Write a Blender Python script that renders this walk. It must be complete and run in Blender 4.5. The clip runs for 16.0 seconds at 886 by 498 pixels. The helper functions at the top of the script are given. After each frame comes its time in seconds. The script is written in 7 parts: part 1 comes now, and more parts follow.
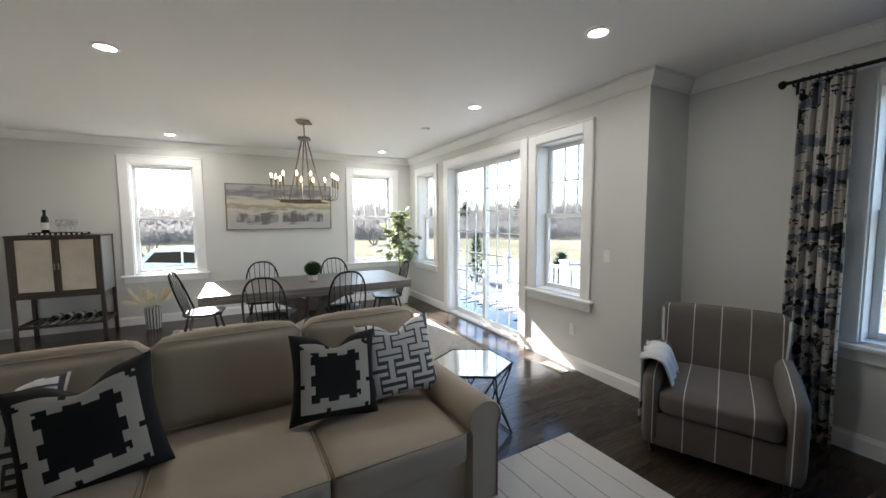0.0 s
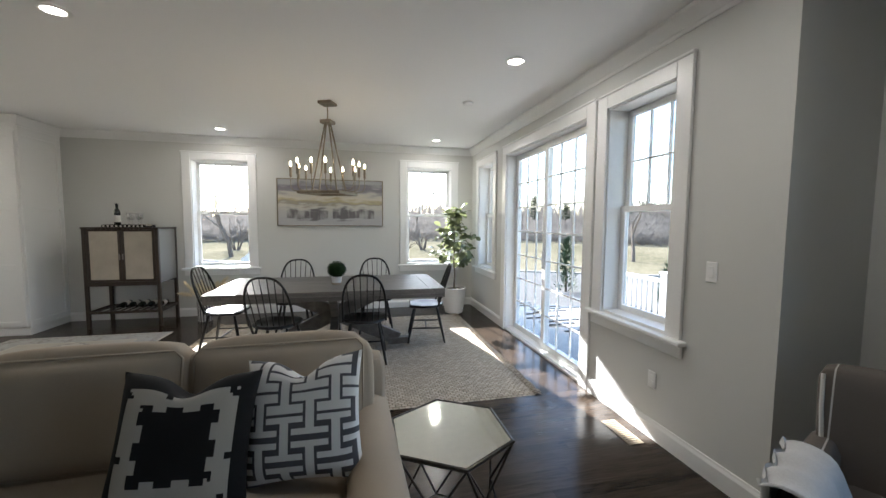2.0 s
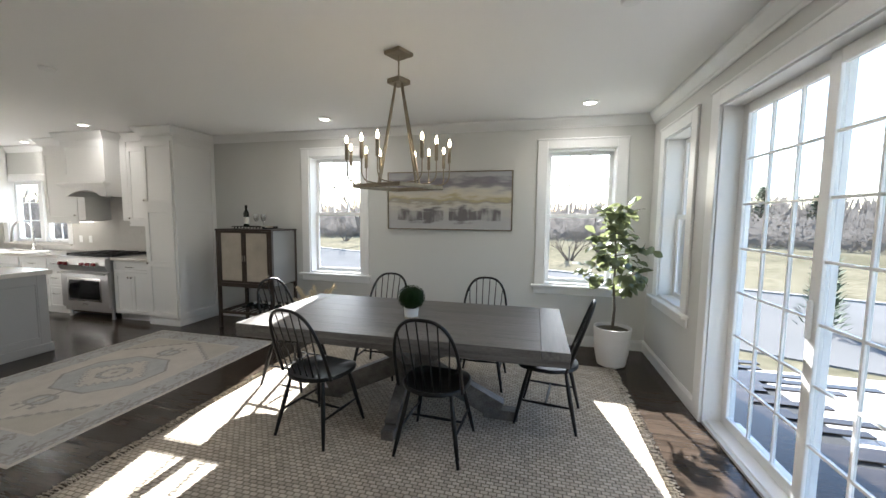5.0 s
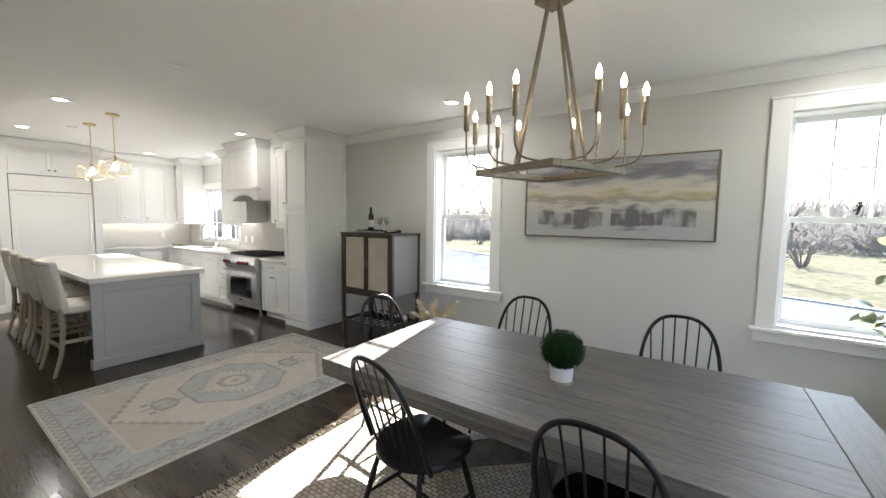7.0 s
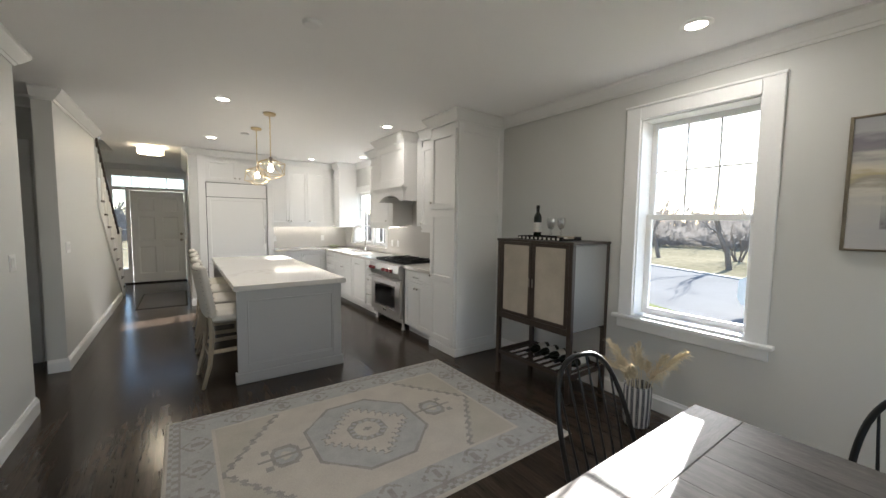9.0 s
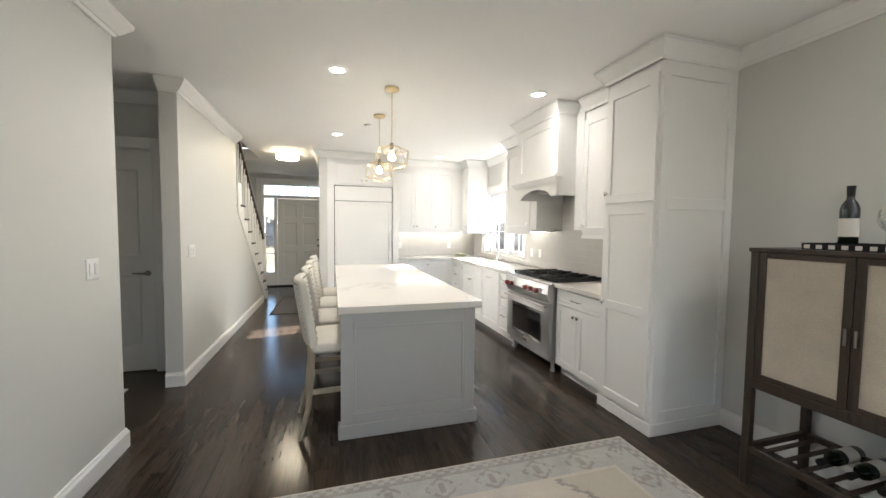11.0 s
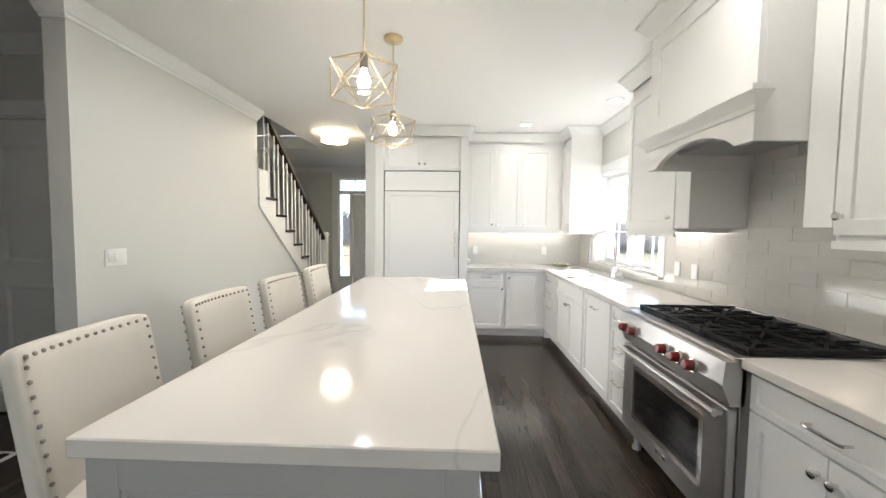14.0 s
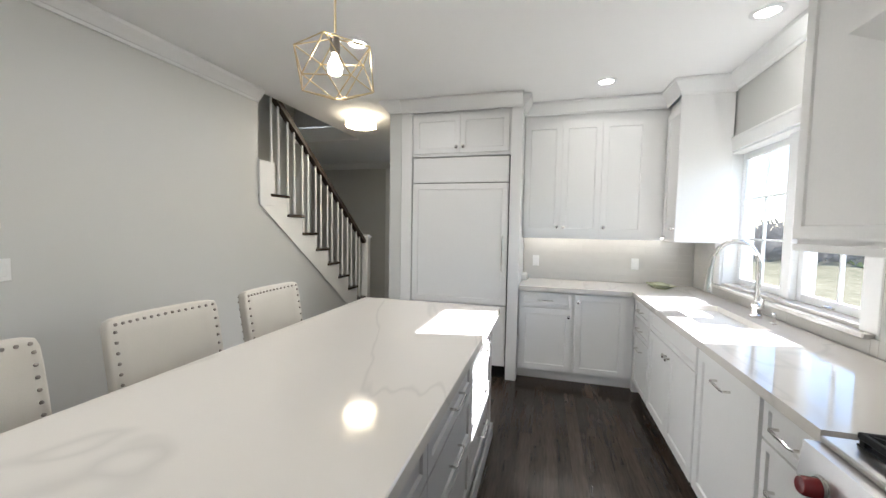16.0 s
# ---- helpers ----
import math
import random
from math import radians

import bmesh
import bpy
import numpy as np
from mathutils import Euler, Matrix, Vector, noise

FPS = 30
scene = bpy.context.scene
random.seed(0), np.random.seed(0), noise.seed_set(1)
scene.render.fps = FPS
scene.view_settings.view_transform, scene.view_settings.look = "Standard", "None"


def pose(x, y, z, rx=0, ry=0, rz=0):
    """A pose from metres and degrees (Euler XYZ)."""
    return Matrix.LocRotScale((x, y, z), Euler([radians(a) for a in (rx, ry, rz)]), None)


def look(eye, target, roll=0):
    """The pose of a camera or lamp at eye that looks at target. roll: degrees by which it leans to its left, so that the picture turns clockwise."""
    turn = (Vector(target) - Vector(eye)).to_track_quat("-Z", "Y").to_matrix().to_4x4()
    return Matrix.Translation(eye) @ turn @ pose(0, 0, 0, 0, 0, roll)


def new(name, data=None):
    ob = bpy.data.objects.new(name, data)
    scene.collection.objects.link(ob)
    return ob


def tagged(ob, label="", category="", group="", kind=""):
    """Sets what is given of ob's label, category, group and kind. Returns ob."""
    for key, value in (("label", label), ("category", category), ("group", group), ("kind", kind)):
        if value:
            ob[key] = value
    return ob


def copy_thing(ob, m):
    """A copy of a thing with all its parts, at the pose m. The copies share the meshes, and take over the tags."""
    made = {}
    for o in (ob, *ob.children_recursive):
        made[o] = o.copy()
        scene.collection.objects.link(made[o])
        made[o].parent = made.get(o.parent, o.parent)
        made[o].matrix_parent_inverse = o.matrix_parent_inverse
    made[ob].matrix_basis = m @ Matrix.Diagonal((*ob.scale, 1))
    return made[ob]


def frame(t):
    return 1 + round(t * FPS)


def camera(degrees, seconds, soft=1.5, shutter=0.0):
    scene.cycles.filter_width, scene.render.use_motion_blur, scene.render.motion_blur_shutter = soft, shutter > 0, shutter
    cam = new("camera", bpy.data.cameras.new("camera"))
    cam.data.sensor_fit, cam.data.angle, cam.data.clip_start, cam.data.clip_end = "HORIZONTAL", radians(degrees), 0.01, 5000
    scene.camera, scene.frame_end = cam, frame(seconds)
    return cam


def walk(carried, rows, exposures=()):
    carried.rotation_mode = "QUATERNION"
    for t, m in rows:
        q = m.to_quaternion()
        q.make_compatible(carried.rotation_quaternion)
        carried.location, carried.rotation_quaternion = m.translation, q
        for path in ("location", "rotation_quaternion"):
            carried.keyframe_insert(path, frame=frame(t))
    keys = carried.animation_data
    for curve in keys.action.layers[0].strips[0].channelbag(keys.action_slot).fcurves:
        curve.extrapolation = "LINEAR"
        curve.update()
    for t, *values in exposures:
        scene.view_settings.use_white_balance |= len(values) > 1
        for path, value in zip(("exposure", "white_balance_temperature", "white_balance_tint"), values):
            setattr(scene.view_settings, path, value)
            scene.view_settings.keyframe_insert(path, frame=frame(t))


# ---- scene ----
cam = camera(99.8, 16.0)
PATH = [
    (0, (1.465, 1.662, 1.537), (2.398, 3.424, 1.379), -0.3),
    (0.5, (1.727, 1.770, 1.520), (2.542, 3.589, 1.365), -0.2),
    (1, (2.003, 1.887, 1.492), (2.697, 3.757, 1.342), -0.1),
    (1.5, (2.252, 2.057, 1.452), (2.818, 3.970, 1.312), 0.2),
    (2, (2.456, 2.267, 1.460), (2.894, 4.213, 1.317), 0.4),
    (2.5, (2.683, 2.500, 1.488), (2.982, 4.472, 1.335), 0.4),
    (3, (2.853, 2.766, 1.476), (3.011, 4.754, 1.326), 0.6),
    (5.5, (3.130, 4.139, 1.553), (2.489, 6.026, 1.383), 0.6),
    (6, (3.052, 4.381, 1.555), (2.247, 6.204, 1.388), 0.7),
    (6.5, (2.906, 4.595, 1.554), (1.939, 6.338, 1.389), 0.7),
    (7, (2.716, 4.806, 1.543), (1.595, 6.455, 1.385), 0.8),
    (7.5, (2.498, 4.990, 1.567), (1.226, 6.524, 1.404), 0.7),
    (8, (2.217, 5.168, 1.576), (0.807, 6.576, 1.403), 0.7),
    (8.5, (1.933, 5.333, 1.557), (0.404, 6.612, 1.392), 0.7),
    (9, (1.652, 5.463, 1.523), (0.018, 6.607, 1.375), 0.7),
    (9.5, (1.329, 5.579, 1.521), (-0.403, 6.567, 1.369), 0.6),
    (10, (1.026, 5.646, 1.479), (-0.778, 6.501, 1.349), 0.6),
    (12.5, (-0.442, 6.190, 1.439), (-2.431, 6.369, 1.322), 0.4),
    (13, (-0.714, 6.381, 1.456), (-2.709, 6.479, 1.341), 0.4),
    (13.5, (-0.994, 6.595, 1.455), (-2.991, 6.611, 1.341), 0.6),
    (14, (-1.287, 6.748, 1.429), (-3.283, 6.685, 1.318), 0.7),
    (14.5, (-1.563, 6.864, 1.415), (-3.555, 6.721, 1.315), 0.9),
    (15, (-1.860, 6.991, 1.426), (-3.842, 6.747, 1.327), 0.8),
    (15.5, (-2.179, 7.030, 1.413), (-4.145, 6.671, 1.319), 0.9),
    (16, (-2.520, 7.154, 1.465), (-4.445, 6.622, 1.350), 1.0),
]
EXPOSURES = [(0.0, 3.53, 5950, 11), (3.0, 3.07, 5950, 11), (5.5, 3.12, 5950, 11), (7.0, 3.48, 5950, 11), (8.0, 3.68, 6000, 11), (8.5, 3.52, 6000, 11), (9.0, 3.12, 6050, 11), (9.5, 3.18, 6080, 11), (10.0, 3.5, 6100, 11), (12.5, 3.82, 5950, 11), (15.0, 3.3, 5850, 11), (16.0, 3.1, 5700, 11)]
walk(cam, [(t, look(eye, target, roll)) for t, eye, target, roll in PATH], EXPOSURES)

# ---- light ----
world = bpy.data.worlds.new("sky")
scene.world = world
world.use_nodes = True
wn = world.node_tree.nodes
sky = wn.new("ShaderNodeTexSky")
sky.sky_type, sky.sun_disc = "NISHITA", False
sky.dust_density, sky.ozone_density = 0.9, 1.2
sky.sun_elevation, sky.sun_rotation = radians(26.8), radians(-11.9)
wn["Background"].inputs["Strength"].default_value = 0.10
world.node_tree.links.new(sky.outputs["Color"], wn["Background"].inputs["Color"])
sun = new("sun", bpy.data.lights.new("sun", "SUN"))
sun.data.energy, sun.data.angle, sun.data.color = 5.0, radians(0.5), (1.0, 0.95, 0.86)
sun.matrix_world = look((-2.1, 10.0, 5.16), (0, 0, 0))

H = 2.72          # ceiling height
EAST, NORTH = 4.40, 8.60
JOG = 3.615        # living room recess
LIVE_E = 4.95      # living room east wall
HALL = 4.495       # hall and passage wall face
HALL_N = 5.585     # hall wall beside the fridge
FRONT = -9.40      # front door wall


# ---- building blocks ----
class B:
    """Collects faces for one mesh."""

    def __init__(self):
        self.v, self.f, self.m = [], [], []
        self.mi = 0
        self.weld = False

    def add(self, vs, fs):
        n = len(self.v)
        self.v += [tuple(p) for p in vs]
        self.f += [tuple(n + i for i in f) for f in fs]
        self.m += [self.mi] * len(fs)
        return self

    def box(self, a, b, c=0.0):
        lo = [min(p, q) for p, q in zip(a, b)]
        hi = [max(p, q) for p, q in zip(a, b)]
        if c <= 0:
            vs = [(x, y, z) for x in (lo[0], hi[0]) for y in (lo[1], hi[1]) for z in (lo[2], hi[2])]
            return self.add(vs, [(0, 1, 3, 2), (4, 6, 7, 5), (0, 4, 5, 1), (2, 3, 7, 6), (0, 2, 6, 4), (1, 5, 7, 3)])
        c = min([c] + [(h - l) * 0.45 for h, l in zip(hi, lo)])
        vs, idx = [], {}
        for i in (0, 1):
            for j in (0, 1):
                for k in (0, 1):
                    s = (i, j, k)
                    for ax in range(3):
                        idx[s, ax] = len(vs)
                        vs.append([(lo[d] if s[d] == 0 else hi[d]) if d == ax else (lo[d] + c if s[d] == 0 else hi[d] - c) for d in range(3)])
        fs = []
        for ax in range(3):
            u, w = [d for d in range(3) if d != ax]
            for side in (0, 1):
                ring = []
                for p, q in ((0, 0), (1, 0), (1, 1), (0, 1)):
                    s = [0, 0, 0]
                    s[ax], s[u], s[w] = side, p, q
                    ring.append(idx[tuple(s), ax])
                fs.append(ring)
            for p in (0, 1):
                for q in (0, 1):
                    s0, s1 = [0, 0, 0], [0, 0, 0]
                    s0[u] = s1[u] = p
                    s0[w] = s1[w] = q
                    s0[ax], s1[ax] = 0, 1
                    fs.append([idx[tuple(s0), u], idx[tuple(s1), u], idx[tuple(s1), w], idx[tuple(s0), w]])
        for i in (0, 1):
            for j in (0, 1):
                for k in (0, 1):
                    fs.append([idx[(i, j, k), 0], idx[(i, j, k), 1], idx[(i, j, k), 2]])
        return self.add(vs, fs)

    def prism(self, poly, z0, z1):
        n = len(poly)
        vs = [(x, y, z0) for x, y in poly] + [(x, y, z1) for x, y in poly]
        fs = [tuple(range(n - 1, -1, -1)), tuple(range(n, 2 * n))] + [(i, (i + 1) % n, n + (i + 1) % n, n + i) for i in range(n)]
        return self.add(vs, fs)

    def tube(self, pts, r, seg=8, closed=False, caps=True):
        pts = [Vector(p) for p in pts]
        n = len(pts)
        rs = r if isinstance(r, (list, tuple)) else [r] * n
        vs, side = [], None
        for i, p in enumerate(pts):
            a = pts[(i - 1) % n] if (i or closed) else p
            b = pts[(i + 1) % n] if (i < n - 1 or closed) else p
            t = (b - a).normalized()
            if side is None:
                side = t.orthogonal().normalized()
            side = (side - t * side.dot(t)).normalized()
            up = t.cross(side)
            for k in range(seg):
                an = 2 * math.pi * (k + 0.5) / seg
                vs.append(p + (side * math.cos(an) + up * math.sin(an)) * rs[i])
        fs = []
        for i in range(n if closed else n - 1):
            j = (i + 1) % n
            for k in range(seg):
                l = (k + 1) % seg
                fs.append((i * seg + k, i * seg + l, j * seg + l, j * seg + k))
        if caps and not closed:
            fs.append(tuple(range(seg - 1, -1, -1)))
            fs.append(tuple((n - 1) * seg + k for k in range(seg)))
        return self.add(vs, fs)

    def lathe(self, prof, seg=24, at=(0, 0, 0), caps=True):
        vs = [(at[0] + r * math.cos(2 * math.pi * k / seg), at[1] + r * math.sin(2 * math.pi * k / seg), at[2] + z) for r, z in prof for k in range(seg)]
        n = len(prof)
        fs = [(i * seg + k, i * seg + (k + 1) % seg, (i + 1) * seg + (k + 1) % seg, (i + 1) * seg + k) for i in range(n - 1) for k in range(seg)]
        if caps:
            fs += [tuple(range(seg - 1, -1, -1)), tuple((n - 1) * seg + k for k in range(seg))]
        return self.add(vs, fs)

    def grid(self, nu, nv, fn, pick=None):
        vs = [fn(i / nu, j / nv) for i in range(nu + 1) for j in range(nv + 1)]
        base = len(self.v)
        self.v += [tuple(p) for p in vs]
        for i in range(nu):
            for j in range(nv):
                a = base + i * (nv + 1) + j
                self.f.append((a, a + nv + 1, a + nv + 2, a + 1))
                self.m.append(pick((i + 0.5) / nu, (j + 0.5) / nv) if pick else self.mi)
        return self

    def xf(self, m, start=0):
        self.v[start:] = [tuple(m @ Vector(p)) for p in self.v[start:]]
        return self

    def mesh(self, name, mats, smooth=None, weld=False):
        me = bpy.data.meshes.new(name)
        me.from_pydata(self.v, [], self.f)
        for m in (mats if isinstance(mats, (list, tuple)) else [mats]):
            me.materials.append(m)
        if any(self.m):
            me.polygons.foreach_set("material_index", self.m)
        bm = bmesh.new()
        bm.from_mesh(me)
        if weld:
            bmesh.ops.remove_doubles(bm, verts=bm.verts, dist=2e-5)
        bmesh.ops.recalc_face_normals(bm, faces=bm.faces)
        bm.to_mesh(me)
        bm.free()
        if smooth:
            me.polygons.foreach_set("use_smooth", [True] * len(me.polygons))
            me.set_sharp_from_angle(angle=radians(smooth))
        me.update()
        return me


def part(name, b, material, parent=None, label="", smooth=None, at=None):
    ob = new(name, b.mesh(name, material, smooth, b.weld))
    if parent is not None:
        ob.parent = parent
    if at is not None:
        ob.matrix_basis = at
    if label:
        tagged(ob, label)
    return ob


def thing(name, label, category, at=None, group="", kind=""):
    ob = new(name)
    ob.empty_display_size = 0.1
    if at is not None:
        ob.matrix_basis = at
    return tagged(ob, label, category, group, kind)


def solo(name, b, material, label, category, at=None, group="", kind="", smooth=None):
    return tagged(part(name, b, material, None, "", smooth, at), label, category, group, kind)


# ---- materials ----
def mat(name, color, rough=0.5, metal=0.0, vary=0.08, fine=90.0, coarse=2.5, bump=0.05, stretch=(1, 1, 1), emit=None, power=0.0,
        transmission=0.0, second=None, coat=0.0, per_object=0.0, rough_vary=0.1, dist=0.002, space="Object"):
    m = bpy.data.materials.new(name)
    m.use_nodes = True
    nt = m.node_tree
    N, L = nt.nodes, nt.links
    p = N["Principled BSDF"]
    tc = N.new("ShaderNodeTexCoord")
    mp = N.new("ShaderNodeMapping")
    mp.inputs["Scale"].default_value = stretch
    L.new(tc.outputs[space], mp.inputs["Vector"])
    vec = mp.outputs["Vector"]
    if per_object:
        oi = N.new("ShaderNodeObjectInfo")
        ad = N.new("ShaderNodeVectorMath")
        ad.operation = "MULTIPLY_ADD"
        cb = N.new("ShaderNodeCombineXYZ")
        for k in range(3):
            L.new(oi.outputs["Random"], cb.inputs[k])
        L.new(cb.outputs[0], ad.inputs[0])
        ad.inputs[1].default_value = (37.0, 11.0, 5.0)
        L.new(vec, ad.inputs[2])
        vec = ad.outputs[0]
    n1 = N.new("ShaderNodeTexNoise")
    n1.inputs["Scale"].default_value = coarse
    n1.inputs["Detail"].default_value = 5
    n2 = N.new("ShaderNodeTexNoise")
    n2.inputs["Scale"].default_value = fine
    n2.inputs["Detail"].default_value = 3
    L.new(vec, n1.inputs["Vector"])
    L.new(vec, n2.inputs["Vector"])
    av = N.new("ShaderNodeMath")
    av.operation = "ADD"
    L.new(n1.outputs["Fac"], av.inputs[0])
    L.new(n2.outputs["Fac"], av.inputs[1])
    rm = N.new("ShaderNodeMapRange")
    rm.inputs["From Min"].default_value, rm.inputs["From Max"].default_value = 0.6, 1.4
    L.new(av.outputs[0], rm.inputs["Value"])
    mx = N.new("ShaderNodeMix")
    mx.data_type = "RGBA"
    lo = [c * (1 - vary) for c in color]
    hi = second if second else [min(1, c * (1 + vary)) for c in color]
    mx.inputs["A"].default_value = (*lo, 1)
    mx.inputs["B"].default_value = (*hi, 1)
    L.new(rm.outputs["Result"], mx.inputs["Factor"])
    out = mx.outputs["Result"]
    if per_object:
        hs = N.new("ShaderNodeHueSaturation")
        mr = N.new("ShaderNodeMapRange")
        mr.inputs["To Min"].default_value, mr.inputs["To Max"].default_value = 1 - per_object, 1 + per_object
        L.new(oi.outputs["Random"], mr.inputs["Value"])
        L.new(mr.outputs["Result"], hs.inputs["Value"])
        L.new(out, hs.inputs["Color"])
        out = hs.outputs["Color"]
    L.new(out, p.inputs["Base Color"])
    rr = N.new("ShaderNodeMapRange")
    rr.inputs["To Min"].default_value, rr.inputs["To Max"].default_value = max(0.02, rough - rough_vary), min(1, rough + rough_vary)
    L.new(n1.outputs["Fac"], rr.inputs["Value"])
    L.new(rr.outputs["Result"], p.inputs["Roughness"])
    p.inputs["Metallic"].default_value = metal
    p.inputs["Transmission Weight"].default_value = transmission
    p.inputs["Coat Weight"].default_value = coat
    if emit:
        p.inputs["Emission Color"].default_value = (*emit, 1)
        p.inputs["Emission Strength"].default_value = power
    if bump:
        bp = N.new("ShaderNodeBump")
        bp.inputs["Strength"].default_value = bump
        bp.inputs["Distance"].default_value = dist
        L.new(n2.outputs["Fac"], bp.inputs["Height"])
        L.new(bp.outputs["Normal"], p.inputs["Normal"])
    return m


def nodes_of(m):
    return m.node_tree.nodes, m.node_tree.links, m.node_tree.nodes["Principled BSDF"]


def math_node(m, op, a, b=None, c=None):
    n = m.node_tree.nodes.new("ShaderNodeMath")
    n.operation = op
    for i, x in enumerate((a, b, c)):
        if x is None:
            continue
        if isinstance(x, (int, float)):
            n.inputs[i].default_value = x
        else:
            m.node_tree.links.new(x, n.inputs[i])
    return n.outputs[0]


def mix_color(m, fac, a, b):
    n = m.node_tree.nodes.new("ShaderNodeMix")
    n.data_type = "RGBA"
    for key, x in (("Factor", fac), ("A", a), ("B", b)):
        if isinstance(x, (tuple, list)):
            n.inputs[key].default_value = (*x, 1)
        elif isinstance(x, (int, float)):
            n.inputs[key].default_value = x
        else:
            m.node_tree.links.new(x, n.inputs[key])
    return n.outputs["Result"]


WALL = mat("wall_paint", (0.635, 0.635, 0.61), 0.5, vary=0.02, fine=220, coarse=0.7, bump=0.12, dist=0.0006)
CEIL = mat("ceiling_paint", (0.90, 0.895, 0.885), 0.7, vary=0.015, fine=200, coarse=0.6, bump=0.08, dist=0.0006)
TRIM = mat("white_trim_paint", (0.84, 0.84, 0.83), 0.32, vary=0.02, fine=60, coarse=1.5, bump=0.03, dist=0.0006)
CABW = mat("white_cabinet_paint", (0.80, 0.795, 0.78), 0.34, vary=0.02, fine=80, coarse=1.2, bump=0.03, dist=0.0005)
GREY = mat("grey_cabinet_paint", (0.41, 0.405, 0.395), 0.38, vary=0.03, fine=80, coarse=1.2, bump=0.04, dist=0.0006)
WOOD = mat("dark_oak_boards", (0.027, 0.0195, 0.0145), 0.19, vary=0.4, fine=16, coarse=2.4, bump=0.05, stretch=(0.5, 5.5, 5.5), second=(0.064, 0.047, 0.035), per_object=0.22, rough_vary=0.05, dist=0.0006)
QUARTZ = mat("white_quartz", (0.69, 0.66, 0.615), 0.085, vary=0.015, fine=300, coarse=2, bump=0.0, rough_vary=0.01)
vN, vL, vP = nodes_of(QUARTZ)
v_tc = vN.new("ShaderNodeTexCoord")
v_n = vN.new("ShaderNodeTexNoise")
v_n.inputs["Scale"].default_value, v_n.inputs["Detail"].default_value, v_n.inputs["Distortion"].default_value = 0.75, 4.0, 0.6
v_map = vN.new("ShaderNodeMapping")
v_map.inputs["Rotation"].default_value = (0, 0, 0.9)
v_map.inputs["Scale"].default_value = (0.6, 1.7, 1.0)
vL.new(v_tc.outputs["Object"], v_map.inputs[0])
vL.new(v_map.outputs[0], v_n.inputs["Vector"])
v_r = vN.new("ShaderNodeValToRGB")
v_r.color_ramp.elements[0].position, v_r.color_ramp.elements[0].color = 0.487, (0, 0, 0, 1)
v_r.color_ramp.elements[1].position, v_r.color_ramp.elements[1].color = 0.513, (0, 0, 0, 1)
v_e = v_r.color_ramp.elements.new(0.5)
v_e.color = (0.5, 0.5, 0.5, 1)
vL.new(v_n.outputs["Fac"], v_r.inputs[0])
v_m = vN.new("ShaderNodeMix")
v_m.data_type = "RGBA"
v_m.inputs["B"].default_value = (0.52, 0.50, 0.47, 1)
vL.new(vP.inputs["Base Color"].links[0].from_socket, v_m.inputs["A"])
vL.new(v_r.outputs["Color"], v_m.inputs["Factor"])
vL.new(v_m.outputs["Result"], vP.inputs["Base Color"])
STEEL = mat("brushed_steel", (0.50, 0.49, 0.48), 0.31, 1.0, vary=0.02, fine=200, coarse=2, bump=0.015, stretch=(1, 6, 6), dist=0.0002, rough_vary=0.04)
CHROME = mat("polished_nickel", (0.72, 0.70, 0.67), 0.13, 1.0, vary=0.03, bump=0.0, rough_vary=0.04)
PEWTER = mat("antique_pewter", (0.30, 0.27, 0.24), 0.30, 1.0, vary=0.1, bump=0.05)
BRASS = mat("satin_brass", (0.68, 0.55, 0.33), 0.32, 1.0, vary=0.06, bump=0.04, dist=0.0005)
AGED = mat("aged_gold_leaf", (0.27, 0.232, 0.175), 0.40, 1.0, vary=0.22, fine=40, coarse=9, bump=0.10, dist=0.0008)
BLACK = mat("black_lacquered_wood", (0.004, 0.004, 0.0042), 0.33, vary=0.3, fine=50, coarse=6, bump=0.06, dist=0.0006)
IRON = mat("black_cast_iron", (0.009, 0.009, 0.0095), 0.60, vary=0.3, fine=150, coarse=8, bump=0.25, dist=0.001)
DARKGLASS = mat("dark_oven_glass", (0.006, 0.006, 0.007), 0.06, vary=0.1, bump=0.0, rough_vary=0.02)
RED = mat("red_enamel", (0.17, 0.012, 0.014), 0.25, vary=0.1, bump=0.0)
TABLEWOOD = mat("weathered_grey_wood", (0.078, 0.070, 0.063), 0.45, vary=0.4, fine=30, coarse=3, bump=0.35, stretch=(1.0, 14, 14), second=(0.225, 0.207, 0.19), per_object=0.12, dist=0.0012)
CABWOOD = mat("dark_walnut", (0.026, 0.017, 0.012), 0.40, vary=0.3, fine=30, coarse=4, bump=0.15, stretch=(12, 12, 1.2), second=(0.058, 0.039, 0.028), dist=0.0008)
SOFAC = mat("beige_linen", (0.385, 0.322, 0.25), 0.9, vary=0.10, fine=420, coarse=3, bump=0.35, dist=0.0010)
CREAM = mat("cream_linen", (0.62, 0.585, 0.52), 0.85, vary=0.07, fine=380, coarse=4, bump=0.3, dist=0.0008)
WHITEC = mat("white_cotton", (0.72, 0.71, 0.69), 0.9, vary=0.06, fine=350, coarse=5, bump=0.3, dist=0.0008)
INK = mat("black_cotton", (0.0035, 0.0035, 0.004), 0.85, vary=0.3, fine=350, coarse=5, bump=0.3, dist=0.0008)
TAPE = mat("charcoal_embroidery", (0.085, 0.085, 0.095), 0.85, vary=0.2, fine=350, coarse=5, bump=0.3, dist=0.0008)
OATMEAL = mat("oatmeal_tape", (0.47, 0.44, 0.385), 0.85, vary=0.08, fine=350, coarse=5, bump=0.3, dist=0.0008)
